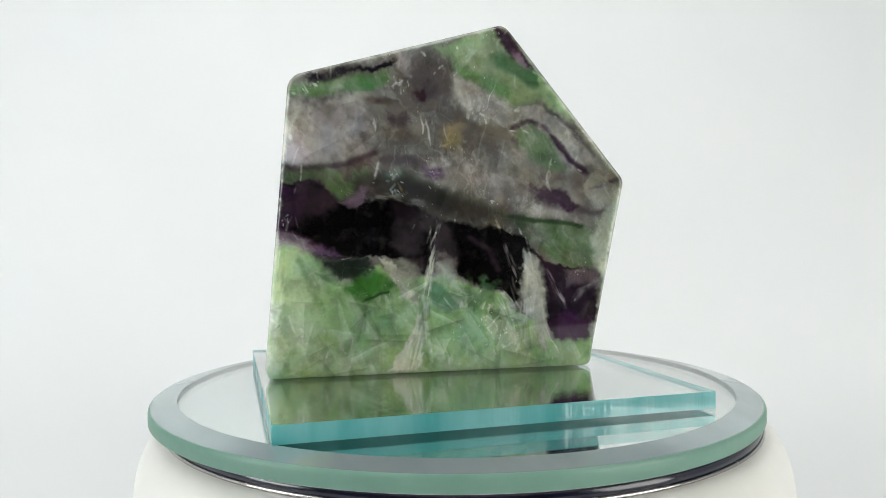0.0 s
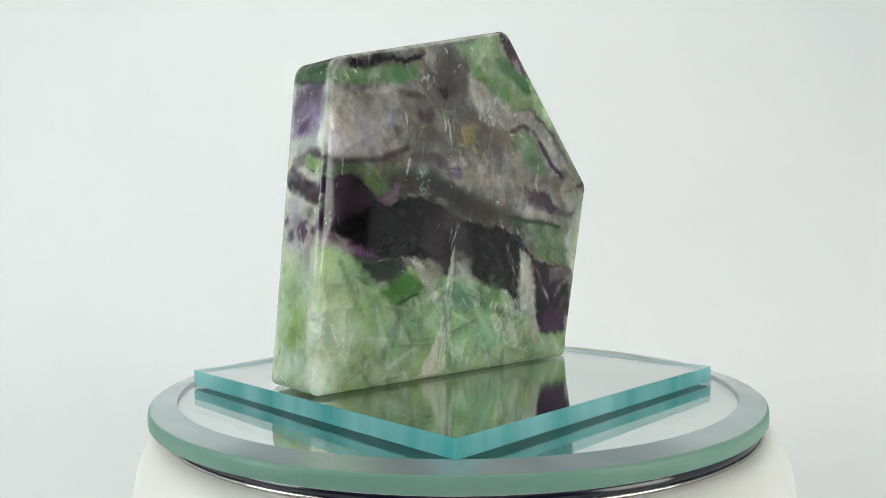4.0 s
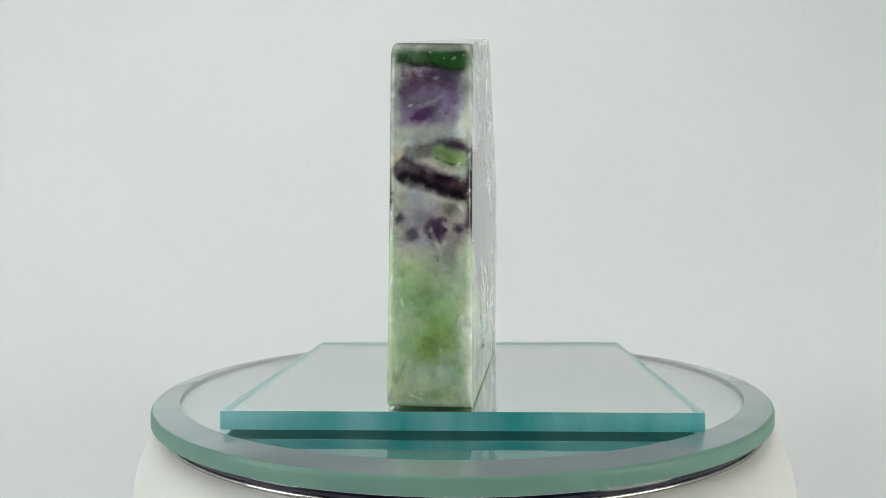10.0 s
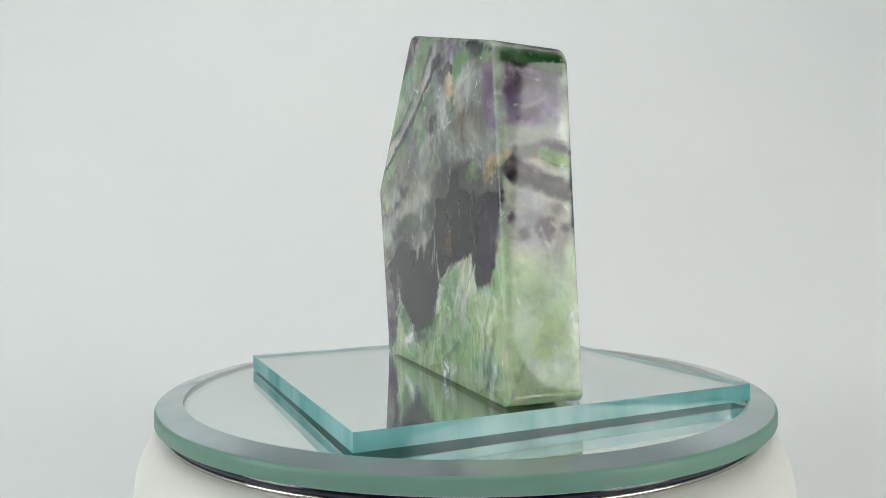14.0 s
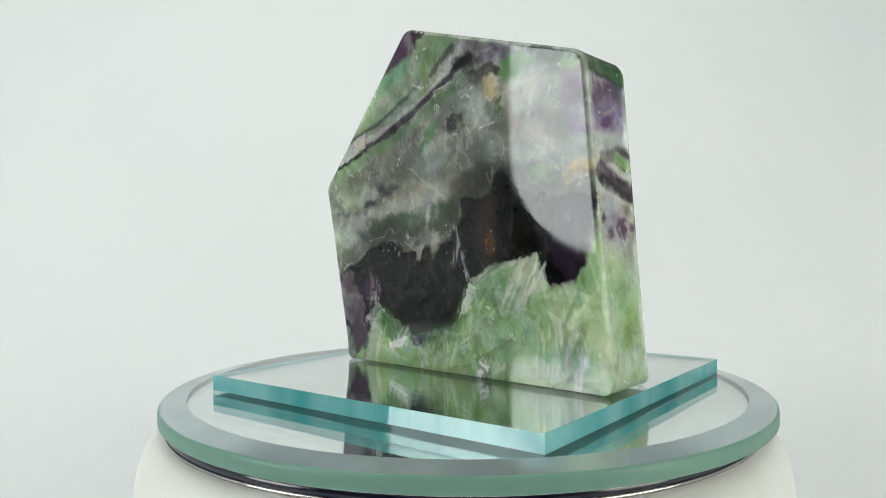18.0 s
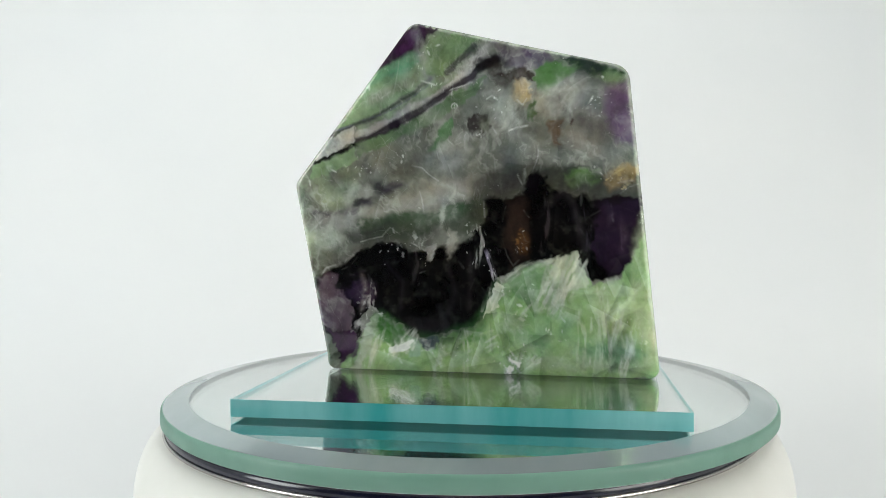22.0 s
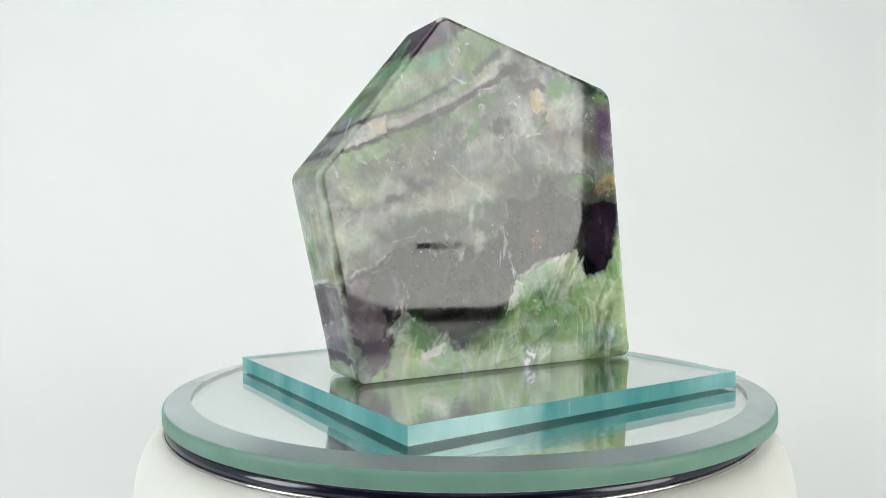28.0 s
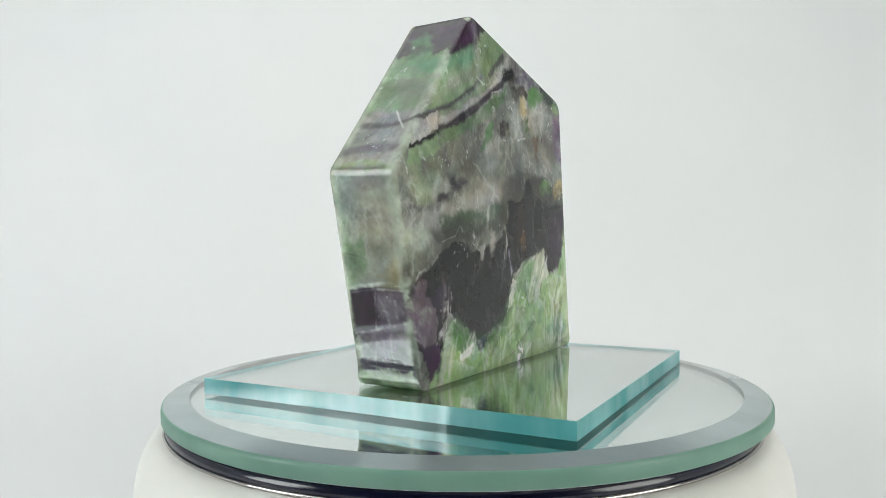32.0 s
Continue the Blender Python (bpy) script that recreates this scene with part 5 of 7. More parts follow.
    # -- slope
    e.blob(11.5, 55.7, 8, 4, 0, (0.14, 0.25, 0.13), 0.7)
    e.poly([(-0.0, 71.8), (13.8, 71.4), (16.4, 64.3), (10.1, 62.1), (-0.6, 62.9), (-0.5, 67.7)], PURPLE, 0.92, 0.8)
    e.blob(10.2, 68.4, 3, 1.4, 0, VIOLET, 0.7)
    e.blob(10.0, 59.8, 3, 1.4, 0, MINT, 0.8)
    e.blob(3.4, 54.8, 4, 2.6, 0, (0.09, 0.14, 0.08), 0.6)
    e.poly([(-1.8, 50.5), (17.6, 50.4), (16.7, 45.5), (16.5, 38.3), (0.0, 38.6), (-1.7, 45.3)], (0.25, 0.24, 0.245), 0.9, 1.2)
    e.stroke([(2.4, 47.8), (8.6, 47.6), (15.2, 49.5)], 0.8, INK, 0.7, 0.6)
    e.stroke([(-0.6, 42.4), (6.2, 43.4), (14.7, 42.8)], 1.2, (0.10, 0.08, 0.11), 0.7, 0.7)
    e.stroke([(-0.0, 39.7), (6.8, 40.4), (15.1, 38.9)], 0.8, GREEN, 0.6, 0.8)
    e.sparks([(4.5, 58.4), (3.6, 57.9)], 1.0, 10)
    e.sparks([(13.4, 51.9), (-0.5, 57.1), (12.8, 62.9)], 3.0, 12)
    a.stroke([(0.2, 27.3), (3.8, 25.0), (6.2, 20.3)], 0.5, (0.08, 0.05, 0.07), 0.35, 0.9)
    a.feather([(7.4, 26.1), (9.2, 21.4), (10.4, 16.7)], 1.2, (0.20, 0.17, 0.17), 0.7)
    a.feather([(-19.4, 35.9), (-14.9, 35.4), (-9.7, 34.0)], 1.2, (0.20, 0.19, 0.17), 0.7)
    b.stroke([(14.1, 21.7), (10.7, 18.2), (11.3, 13.1)], 0.4, (0.07, 0.05, 0.08), 0.15, 0.9)
    b.feather([(8.9, 26.3), (7.8, 21.7), (8.9, 18.2)], 1.0, (0.12, 0.11, 0.12), 0.2)
    b.feather([(-4.9, 29.6), (-5.7, 26.2), (-4.3, 21.6)], 0.9, (0.30, 0.30, 0.28), 0.8)
    b.stroke([(1.4, 21.7), (-0.2, 17.1), (1.5, 11.4)], 0.5, (0.06, 0.05, 0.065), 0.15, 0.9)
    b.feather([(-18.4, 35.6), (-18.9, 30.6), (-17.8, 25.0)], 0.9, (0.14, 0.12, 0.14), 0.2)
    b.feather([(-25.5, 33.9), (-26.8, 29.4), (-26.4, 24.9)], 0.9, (0.12, 0.10, 0.14), 0.2)
    b.sparks([(14.1, 23.4), (6.0, 23.4), (-4.3, 21.6), (-7.1, 22.8)], 4.0, 14)
    # painted glints low on both faces
    b.sparks([(13.1, 4.4), (3.9, 4.5), (-12.0, 2.3), (-1.8, 2.2)], 3.0, 30)
    a.sparks([(3.7, 11.0), (8.5, 7.3), (6.1, 6.2), (12.3, 17.8)], 3.0, 30)
    a.sparks([(-14.9, 36.0), (-8.0, 33.7), (-21.6, 37.1)], 3.0, 8)
    b.feather([(-29.3, 16.0), (-30.4, 9.3), (-29.8, 2.5)], 2.0, (0.60, 0.66, 0.54), 0.7)
    b.feather([(-32.6, 14.9), (-32.0, 10.4), (-30.9, 7.0)], 1.6, (0.60, 0.66, 0.54), 0.6)
    b.feather([(-24.4, 13.7), (-25.4, 8.1), (-24.9, 1.4)], 1.6, (0.56, 0.64, 0.48), 0.6)
    b.feather([(13.1, 2.1), (10.8, 5.6), (9.0, 7.9)], 1.6, (0.56, 0.62, 0.52), 0.6)
    b.feather([(-1.9, 6.8), (-3.0, 3.4), (-2.4, 0.5)], 1.6, (0.56, 0.64, 0.5), 0.6)
    b.blob(-21.0, 2.4, 14, 1.6, -0, (0.42, 0.52, 0.36), 0.5)
    b.stroke([(20.0, 20.6), (18.9, 15.9), (20.1, 11.3)], 0.8, (0.25, 0.2, 0.2), 0.5, 0.9)
    a.blob(-35.6, 7.8, 7, 9, 0, (0.50, 0.58, 0.40), 0.35)
    a.blob(-26.4, 2.9, 14, 2.0, 0, (0.40, 0.50, 0.33), 0.5)
    a.glint_shards([(3.7, 12.1), (6.1, 9.1), (9.1, 6.7), (10.4, 10.8), (1.3, 12.8), (7.3, 5.0)], 3.0, 40)
    a.glint_shards([(-40.4, 11.2), (-39.6, 9.0), (-39.9, 12.3), (-40.3, 3.5)], 2.4, 14)
    a.glint_shards([(-16.0, 39.7), (-15.5, 38.6), (-14.9, 36.5), (-14.2, 37.0)], 1.8, 8, (0.42, 0.52, 0.50))
    a.glint_shards([(2.8, 52.8), (4.2, 53.3), (2.2, 51.6), (9.4, 54.1)], 2.2, 14)
    a.glint_shards([(11.3, 21.4), (12.3, 20.2), (11.7, 23.1)], 1.4, 10)
    a.glint_shards([(-34.6, 56.7), (-31.9, 57.8), (-30.2, 57.4), (-27.5, 59.7)], 2.4, 5, (0.5, 0.55, 0.5))
    a.glint_shards([(-14.7, 58.0), (-13.0, 58.2), (-13.8, 56.9)], 2.0, 10)
    a.glint_shards([(-9.9, 3.4), (-12.8, 2.3), (-11.1, 6.8)], 2.4, 12)
    a.glint_shards([(-3.8, 47.5), (-3.2, 48.6), (-4.4, 46.3)], 1.4, 10, (0.60, 0.48, 0.20))
    a.glint_shards([(-14.7, 49.5), (-7.8, 50.8), (-3.2, 46.3), (-5.6, 42.9), (-14.8, 42.7)], 3.0, 12, (0.5, 0.48, 0.42))
    a.feather([(12.3, 24.3), (13.5, 17.8), (12.2, 10.7)], 2.2, (0.55, 0.56, 0.50), 0.7)
    # near-white tint paints the foot's shining patches
    b.glint_shards([(13.1, 4.2), (10.8, 5.1), (8.7, 6.1), (11.7, 3.5)], 2.0, 44, (0.92, 0.94, 0.90))
    b.glint_shards([(-10.4, 2.3), (-13.2, 2.8), (-16.0, 3.3), (-11.5, 1.0)], 2.0, 44, (0.92, 0.94, 0.90))
    b.glint_shards([(6.2, 5.4), (4.4, 4.7), (2.7, 3.3)], 2.0, 12)
    b.glint_shards([(-5.9, 6.8), (-8.7, 8.0), (-8.1, 5.5), (-13.2, 11.4)], 2.4, 16)
    b.glint_shards([(-16.6, 9.2), (-19.9, 8.1), (-21.0, 10.3)], 3.0, 12)
    b.glint_shards([(19.5, 13.0), (18.7, 11.3), (19.1, 14.8), (20.1, 8.4)], 1.6, 12, (0.55, 0.52, 0.56))
    b.glint_shards([(12.9, 26.3), (10.6, 25.4), (8.9, 26.5), (-3.8, 29.4), (-4.9, 28.5), (14.1, 25.2)], 3.0, 16, (0.36, 0.38, 0.36))
    b.glint_shards([(-30.5, 38.8), (-32.1, 39.6), (-34.8, 39.1), (-33.2, 38.2)], 1.8, 16, (0.62, 0.46, 0.20))
    b.glint_shards([(-13.3, 26.7), (-14.0, 25.0), (-12.8, 29.0)], 1.6, 12, (0.30, 0.13, 0.04))
    b.glint_shards([(-6.8, 54.4), (-10.1, 51.5), (-7.8, 47.6), (-13.4, 46.4), (-20.1, 51.8), (-25.6, 51.7)], 4.0, 26, (0.45, 0.46, 0.42))
    b.glint_shards([(19.8, 40.8), (17.4, 42.5), (12.8, 42.4), (22.2, 37.9)], 3.0, 16, (0.5, 0.52, 0.47))
    b.glint_shards([(-14.1, 57.0), (-13.5, 55.4), (-14.6, 55.9)], 1.4, 10, (0.62, 0.50, 0.26))
    b.feather([(-10.5, 18.2), (-12.7, 20.5), (-15.5, 21.6)], 1.4, (0.40, 0.46, 0.36), 0.6)
    b.feather([(-25.5, 23.6), (-23.5, 19.1), (-20.5, 13.1)], 2.6, (0.66, 0.69, 0.60), 0.95)
    b.feather([(-22.7, 23.3), (-19.4, 19.3), (-17.1, 13.7)], 1.8, (0.60, 0.65, 0.55), 0.9)
    b.feather([(-34.2, 7.0), (-33.6, 3.7), (-33.1, 0.9)], 1.6, (0.70, 0.74, 0.64), 0.9)
    b.feather([(18.4, -0.3), (16.9, 4.4), (15.4, 7.9)], 1.6, (0.55, 0.60, 0.50), 0.8)
    b.feather([(-27.7, 18.2), (-29.3, 13.7), (-28.7, 7.0)], 1.4, (0.55, 0.64, 0.46), 0.7)
    a.feather([(6.2, 15.6), (8.6, 10.8), (11.6, 3.6)], 2.6, (0.55, 0.60, 0.48), 0.7)
    a.feather([(-37.1, 22.1), (-38.3, 14.5), (-39.4, 5.7)], 2.2, (0.62, 0.68, 0.56), 0.6)
    a.depths(-14, 5.0, 0.38)
    b.depths(20, 5.0, 0.36)
    a.veils([(-18, 6.0, 2.6, 0.5, 0.45), (75, 4.0, 3.0, 0.72, 0.4), (-40, 2.6, 2.6, 0.74, 0.4), (100, 1.4, 4.0, 0.82, 0.4)], (0.56, 0.56, 0.52))
    b.veils([(24, 6.0, 2.4, 0.5, 0.5), (105, 4.0, 3.0, 0.70, 0.45), (40, 2.4, 2.4, 0.72, 0.45), (85, 1.4, 4.0, 0.80, 0.4)], (0.56, 0.57, 0.52))
    for side in (c, d, e):
        side.depths(8, 3.0, 0.4)
        side.veils([(10, 3.5, 2.0, 0.6, 0.4), (80, 1.6, 3.0, 0.72, 0.4)], (0.55, 0.56, 0.52))
    a.planes(60, 100)
    b.planes(60, 80)
    a.planes(110, 95, 18, 0.55)
    b.planes(130, 85, 20, 0.60)
    a.threads(40, 85)
    b.threads(40, 95)
    # -- crisp seams, cleavage borders and glints painted into the colour of face A
    a.patch([(-34.8, 58.4), (-25.8, 61.3), (-14.6, 64.5), (-7.7, 66.4), (-8.0, 64.1), (-11.8, 63.4), (-15.8, 62.6), (-21.4, 61.3), (-25.8, 59.1), (-30.2, 58.3), (-34.0, 58.1)], (0.115, 0.095, 0.11), 0.55, 0.25)
    a.patch([(-31.5, 59.4), (-25.8, 61.2), (-19.2, 62.0), (-14.9, 62.7), (-15.3, 61.3), (-20.3, 60.4), (-25.9, 58.9), (-29.7, 58.2), (-31.5, 58.5)], (0.010, 0.006, 0.014), 0.9, 0.25)
    a.patch([(-7.7, 65.0), (-3.1, 64.1), (-3.1, 56.6), (-6.7, 55.4), (-9.5, 56.4), (-11.8, 58.6), (-10.7, 61.5)], (0.085, 0.075, 0.08), 0.6, 0.6)
    a.patch([(-11.3, 56.9), (-9.0, 57.6), (-8.2, 55.3), (-9.9, 55.6)], (0.03, 0.014, 0.016), 0.8, 0.3)
    a.patch([(-19.0, 55.3), (-16.4, 55.9), (-15.8, 54.5), (-18.7, 53.9)], (0.06, 0.04, 0.04), 0.6, 0.4)
    a.patch([(-16.1, 51.7), (-13.0, 52.0), (-12.7, 49.9), (-15.7, 49.4)], (0.05, 0.035, 0.045), 0.6, 0.5)
    a.patch([(-14.5, 48.1), (-12.2, 48.8), (-11.6, 47.2), (-14.1, 46.5)], (0.06, 0.04, 0.045), 0.6, 0.4)
    a.patch([(-4.4, 48.0), (-1.8, 48.3), (-1.4, 45.8), (-4.2, 45.5)], (0.42, 0.36, 0.17), 0.5, 0.6)
    a.patch([(-36.8, 45.0), (-32.5, 44.6), (-32.8, 42.2), (-36.9, 41.9)], (0.56, 0.53, 0.62), 0.75, 0.3)
    a.patch([(-9.3, 41.1), (-6.2, 40.8), (-4.9, 39.6), (-7.0, 38.6), (-9.1, 39.6)], (0.10, 0.035, 0.14), 0.75, 0.3)
    a.patch([(14.8, 35.2), (19.2, 35.3), (22.3, 33.4), (23.3, 32.4), (19.1, 33.1), (16.0, 34.1)], (0.05, 0.02, 0.055), 0.85, 0.25)
    a.patch([(12.3, 37.8), (16.0, 37.3), (21.0, 35.5), (25.4, 32.9), (21.0, 34.1), (14.8, 35.5)], (0.085, 0.065, 0.085), 0.6, 0.4)
    a.vein_or_glint([(10.9, 50.0), (13.6, 51.2), (15.5, 51.0), (17.3, 49.1), (19.2, 46.4), (21.7, 43.8), (24.8, 41.1)], 0.8, (0.05, 0.025, 0.05), 0.9)
    a.vein_or_glint([(17.6, 48.7), (19.8, 45.6), (22.3, 43.2)], 0.9, (0.02, 0.008, 0.02), 0.9)
    a.vein_or_glint([(16.1, 54.3), (19.8, 52.1), (23.0, 48.6), (26.1, 44.5)], 0.6, (0.13, 0.13, 0.17), 0.8)
    a.vein_or_glint([(26.1, 37.3), (29.3, 37.9), (32.3, 39.1)], 0.8, (0.10, 0.08, 0.12), 0.8)
    a.patch([(-34.8, 38.1), (-29.9, 38.1), (-26.1, 35.1), (-29.2, 31.8), (-33.2, 32.0)], (0.050, 0.032, 0.042), 0.8, 0.3)
    a.patch([(-25.8, 34.6), (-21.4, 37.8), (-19.9, 37.2), (-23.0, 33.8)], (0.15, 0.105, 0.135), 0.85, 0.2)
    a.patch([(-28.2, 38.7), (-23.3, 38.5), (-26.1, 35.1), (-28.5, 37.0)], (0.09, 0.17, 0.05), 0.55, 0.25)
    a.patch([(-14.9, 30.3), (-8.0, 32.0), (-9.8, 25.1), (-13.2, 23.5), (-16.1, 26.3)], (0.045, 0.035, 0.04), 0.8, 0.6)
    a.patch([(-10.3, 33.7), (-5.1, 33.4), (-6.8, 28.5), (-9.7, 29.1)], (0.06, 0.055, 0.055), 0.6, 0.5)
    # greenish sheen on the dark belt, painted as colour
    a.vein_or_glint([(-26.5, 26.8), (-25.3, 28.0), (-24.3, 28.6)], 0.8, (0.02, 0.075, 0.045), 0.7)
    a.vein_or_glint([(-36.4, 38.4), (-33.2, 38.4), (-29.8, 38.1), (-26.1, 35.1), (-21.6, 35.9), (-14.9, 34.8), (-10.9, 33.7)], 0.25, (0.10, 0.08, 0.09), 0.55)
    a.vein_or_glint([(-27.5, 60.7), (-27.6, 58.9)], 0.6, GLINT, 0.85)
    a.vein_or_glint([(-30.1, 59.8), (-29.9, 58.8)], 0.35, GLINT, 0.85)
    a.vein_or_glint([(-33.1, 57.8), (-32.3, 56.6), (-31.8, 55.9), (-32.4, 55.6)], 0.35, GLINT, 0.85)
    a.vein_or_glint([(-30.8, 57.7), (-30.1, 57.3)], 0.7, GLINT, 0.85)
    a.vein_or_glint([(-23.1, 61.0), (-23.2, 59.8)], 0.3, GLINT, 0.85)
    a.vein_or_glint([(-15.0, 58.7), (-14.0, 57.9), (-13.3, 58.8)], 0.6, GLINT, 0.85)
    a.vein_or_glint([(-9.5, 64.6), (-8.7, 63.9)], 0.7, GLINT, 0.85)
    a.vein_or_glint([(-5.9, 61.3), (-5.2, 61.9)], 0.5, GLINT, 0.85)
    a.vein_or_glint([(-2.9, 60.1), (-2.3, 60.7)], 0.5, GLINT, 0.85)
    a.vein_or_glint([(-19.1, 50.9), (-18.9, 48.5)], 0.7, GLINT, 0.85)
    a.vein_or_glint([(-9.9, 51.7), (-9.2, 50.0), (-9.3, 48.4)], 0.3, GLINT, 0.85)
    a.vein_or_glint([(-8.8, 51.3), (-8.1, 49.1), (-7.8, 45.9)], 0.3, GLINT, 0.85)
    a.vein_or_glint([(2.6, 52.4), (3.5, 52.1), (3.9, 50.7)], 0.5, GLINT, 0.85)
    a.vein_or_glint([(0.1, 53.2), (1.0, 53.5)], 0.4, GLINT, 0.85)
    a.vein_or_glint([(9.0, 49.3), (10.2, 49.1)], 0.35, GLINT, 0.85)
    a.vein_or_glint([(11.7, 49.4), (12.9, 48.8)], 0.3, GLINT, 0.85)
    a.vein_or_glint([(17.9, 44.0), (16.8, 39.3), (17.8, 36.8)], 0.35, GLINT, 0.85)
    a.vein_or_glint([(4.8, 34.8), (5.5, 34.6)], 0.5, GLINT, 0.85)
    a.vein_or_glint([(-35.5, 47.4), (-35.2, 46.5)], 0.9, GLINT, 0.85)
    a.vein_or_glint([(-36.4, 46.8), (-36.2, 42.4)], 0.5, GLINT, 0.85)
    a.vein_or_glint([(-33.3, 41.7), (-33.6, 38.7)], 0.3, GLINT, 0.85)
    a.vein_or_glint([(-18.2, 42.5), (-19.1, 39.0)], 0.5, GLINT, 0.85)
    a.vein_or_glint([(-15.0, 41.0), (-14.1, 39.4)], 0.4, GLINT, 0.85)
    a.vein_or_glint([(-15.5, 36.2), (-15.2, 35.1)], 0.7, GLINT, 0.85)
    a.vein_or_glint([(-34.9, 35.8), (-34.5, 37.2)], 0.4, GLINT, 0.85)
    a.vein_or_glint([(-37.0, 31.7), (-35.9, 30.7), (-35.2, 31.7)], 0.5, GLINT, 0.85)
    a.vein_or_glint([(-35.9, 30.7), (-36.2, 29.0)], 0.35, GLINT, 0.85)
    a.vein_or_glint([(-34.5, 31.5), (-34.0, 29.6)], 0.3, GLINT, 0.85)
    a.vein_or_glint([(10.7, 29.0), (11.3, 27.8)], 0.4, GLINT, 0.85)
    a.vein_or_glint([(12.1, 27.2), (13.0, 24.1), (14.7, 19.2)], 0.5, GLINT, 0.85)
    a.vein_or_glint([(-11.1, 29.9), (-11.9, 28.4)], 0.25, GLINT, 0.85)
    a.vein_or_glint([(-7.8, 29.1), (-8.6, 26.3)], 0.35, GLINT, 0.85)
    a.vein_or_glint([(-14.8, 39.9), (-15.7, 38.6)], 0.8, GLINT, 0.85)
    a.vein_or_glint([(23.8, 41.5), (24.6, 41.1)], 0.4, GLINT, 0.85)
    a.vein_or_glint([(-9.5, 40.8), (-6.2, 40.2)], 0.2, GLINT, 0.85)
    a.vein_or_glint([(-14.4, 38.2), (-13.1, 35.9)], 0.5, (0.60, 0.42, 0.12), 0.8)
    a.vein_or_glint([(5.7, 30.8), (6.8, 28.1)], 0.6, (0.55, 0.50, 0.30), 0.8)
    a.patch([(-7.1, 21.7), (-4.0, 22.3), (-2.7, 20.0), (-4.6, 18.2), (-6.9, 18.8)], (0.36, 0.40, 0.37), 0.7, 0.4)
    a.vein_or_glint([(-5.1, 15.3), (-3.3, 12.8)], 0.35, (0.55, 0.60, 0.54), 0.8)
    a.vein_or_glint([(-3.9, 16.5), (-1.3, 15.5)], 0.35, (0.55, 0.60, 0.54), 0.8)
    a.vein_or_glint([(-8.0, 29.7), (-7.8, 24.0), (-9.0, 14.8), (-11.1, 7.8), (-15.1, 2.2)], 0.5, (0.62, 0.65, 0.56), 0.8)
    a.vein_or_glint([(-6.6, 30.8), (-7.3, 24.0), (-8.6, 13.7), (-10.0, 6.8), (-10.8, 0.5)], 0.35, (0.55, 0.60, 0.48), 0.7)
    a.vein_or_glint([(-9.9, 11.4), (-11.9, 6.9), (-13.8, 1.2)], 0.5, (0.66, 0.68, 0.60), 0.7)
    a.vein_or_glint([(-9.1, 11.4), (-10.3, 5.7), (-11.7, 0.4)], 0.25, (0.16, 0.26, 0.12), 0.6)
    a.patch([(-17.3, 20.7), (-14.4, 18.4), (-11.0, 14.3), (-10.2, 18.3), (-10.4, 21.7), (-13.2, 23.5), (-16.1, 22.9)], (0.34, 0.34, 0.28), 0.6, 0.3)
    a.patch([(13.3, 23.7), (15.7, 20.7), (16.7, 15.3), (16.2, 10.6), (18.2, 5.8), (16.2, 5.8), (14.1, 10.7), (12.9, 15.4)], (0.40, 0.42, 0.37), 0.6, 0.3)
    a.vein_or_glint([(13.5, 23.7), (15.4, 17.7), (15.9, 10.6), (18.2, 5.8)], 0.5, (0.58, 0.60, 0.54), 0.8)
    a.vein_or_glint([(8.6, 17.9), (9.8, 14.3), (12.2, 10.7)], 0.5, (0.50, 0.54, 0.46), 0.8)
    a.vein_or_glint([(3.1, 17.1), (6.8, 17.0), (9.2, 14.3)], 0.3, (0.60, 0.64, 0.58), 0.8)
    a.vein_or_glint([(10.4, 21.4), (11.3, 20.2), (12.0, 21.1), (11.2, 22.3)], 0.8, GLINT, 0.85)
    a.vein_or_glint([(3.7, 11.0), (5.2, 10.0), (6.1, 10.9)], 0.5, GLINT, 0.85)
    a.vein_or_glint([(4.7, 7.4), (3.9, 8.6), (5.2, 9.8)], 0.35, GLINT, 0.85)
    a.vein_or_glint([(6.7, 13.5), (7.6, 12.6)], 0.4, GLINT, 0.85)
    a.vein_or_glint([(9.2, 28.4), (10.1, 29.1)], 0.4, GLINT, 0.85)
    a.vein_or_glint([(-39.8, 14.0), (-37.7, 13.4), (-38.5, 11.2), (-39.6, 11.8)], 0.8, GLINT, 0.85)
    a.vein_or_glint([(-38.6, 10.1), (-38.1, 10.9)], 0.6, GLINT, 0.85)
    a.vein_or_glint([(-35.4, 16.2), (-34.8, 16.6)], 0.4, GLINT, 0.85)
    a.vein_or_glint([(-35.9, 12.2), (-35.5, 10.5), (-34.9, 8.8)], 0.3, GLINT, 0.85)
    a.vein_or_glint([(-25.6, 23.3), (-24.0, 23.5)], 0.25, GLINT, 0.85)
    a.vein_or_glint([(-15.1, 9.3), (-14.7, 7.9)], 0.35, GLINT, 0.85)
    a.vein_or_glint([(-11.0, 14.9), (-10.4, 12.8)], 0.3, GLINT, 0.85)
    a.patch([(16.9, 8.8), (19.1, 10.3), (27.1, 10.3), (26.4, 5.7), (19.1, 5.7)], (0.055, 0.016, 0.055), 0.85, 0.25)
    a.vein_or_glint([(16.4, 20.1), (19.1, 14.1), (20.7, 12.1)], 0.35, (0.24, 0.20, 0.24), 0.7)
    a.vein_or_glint([(17.2, 18.9), (19.7, 12.9)], 0.5, (0.15, 0.12, 0.15), 0.6)
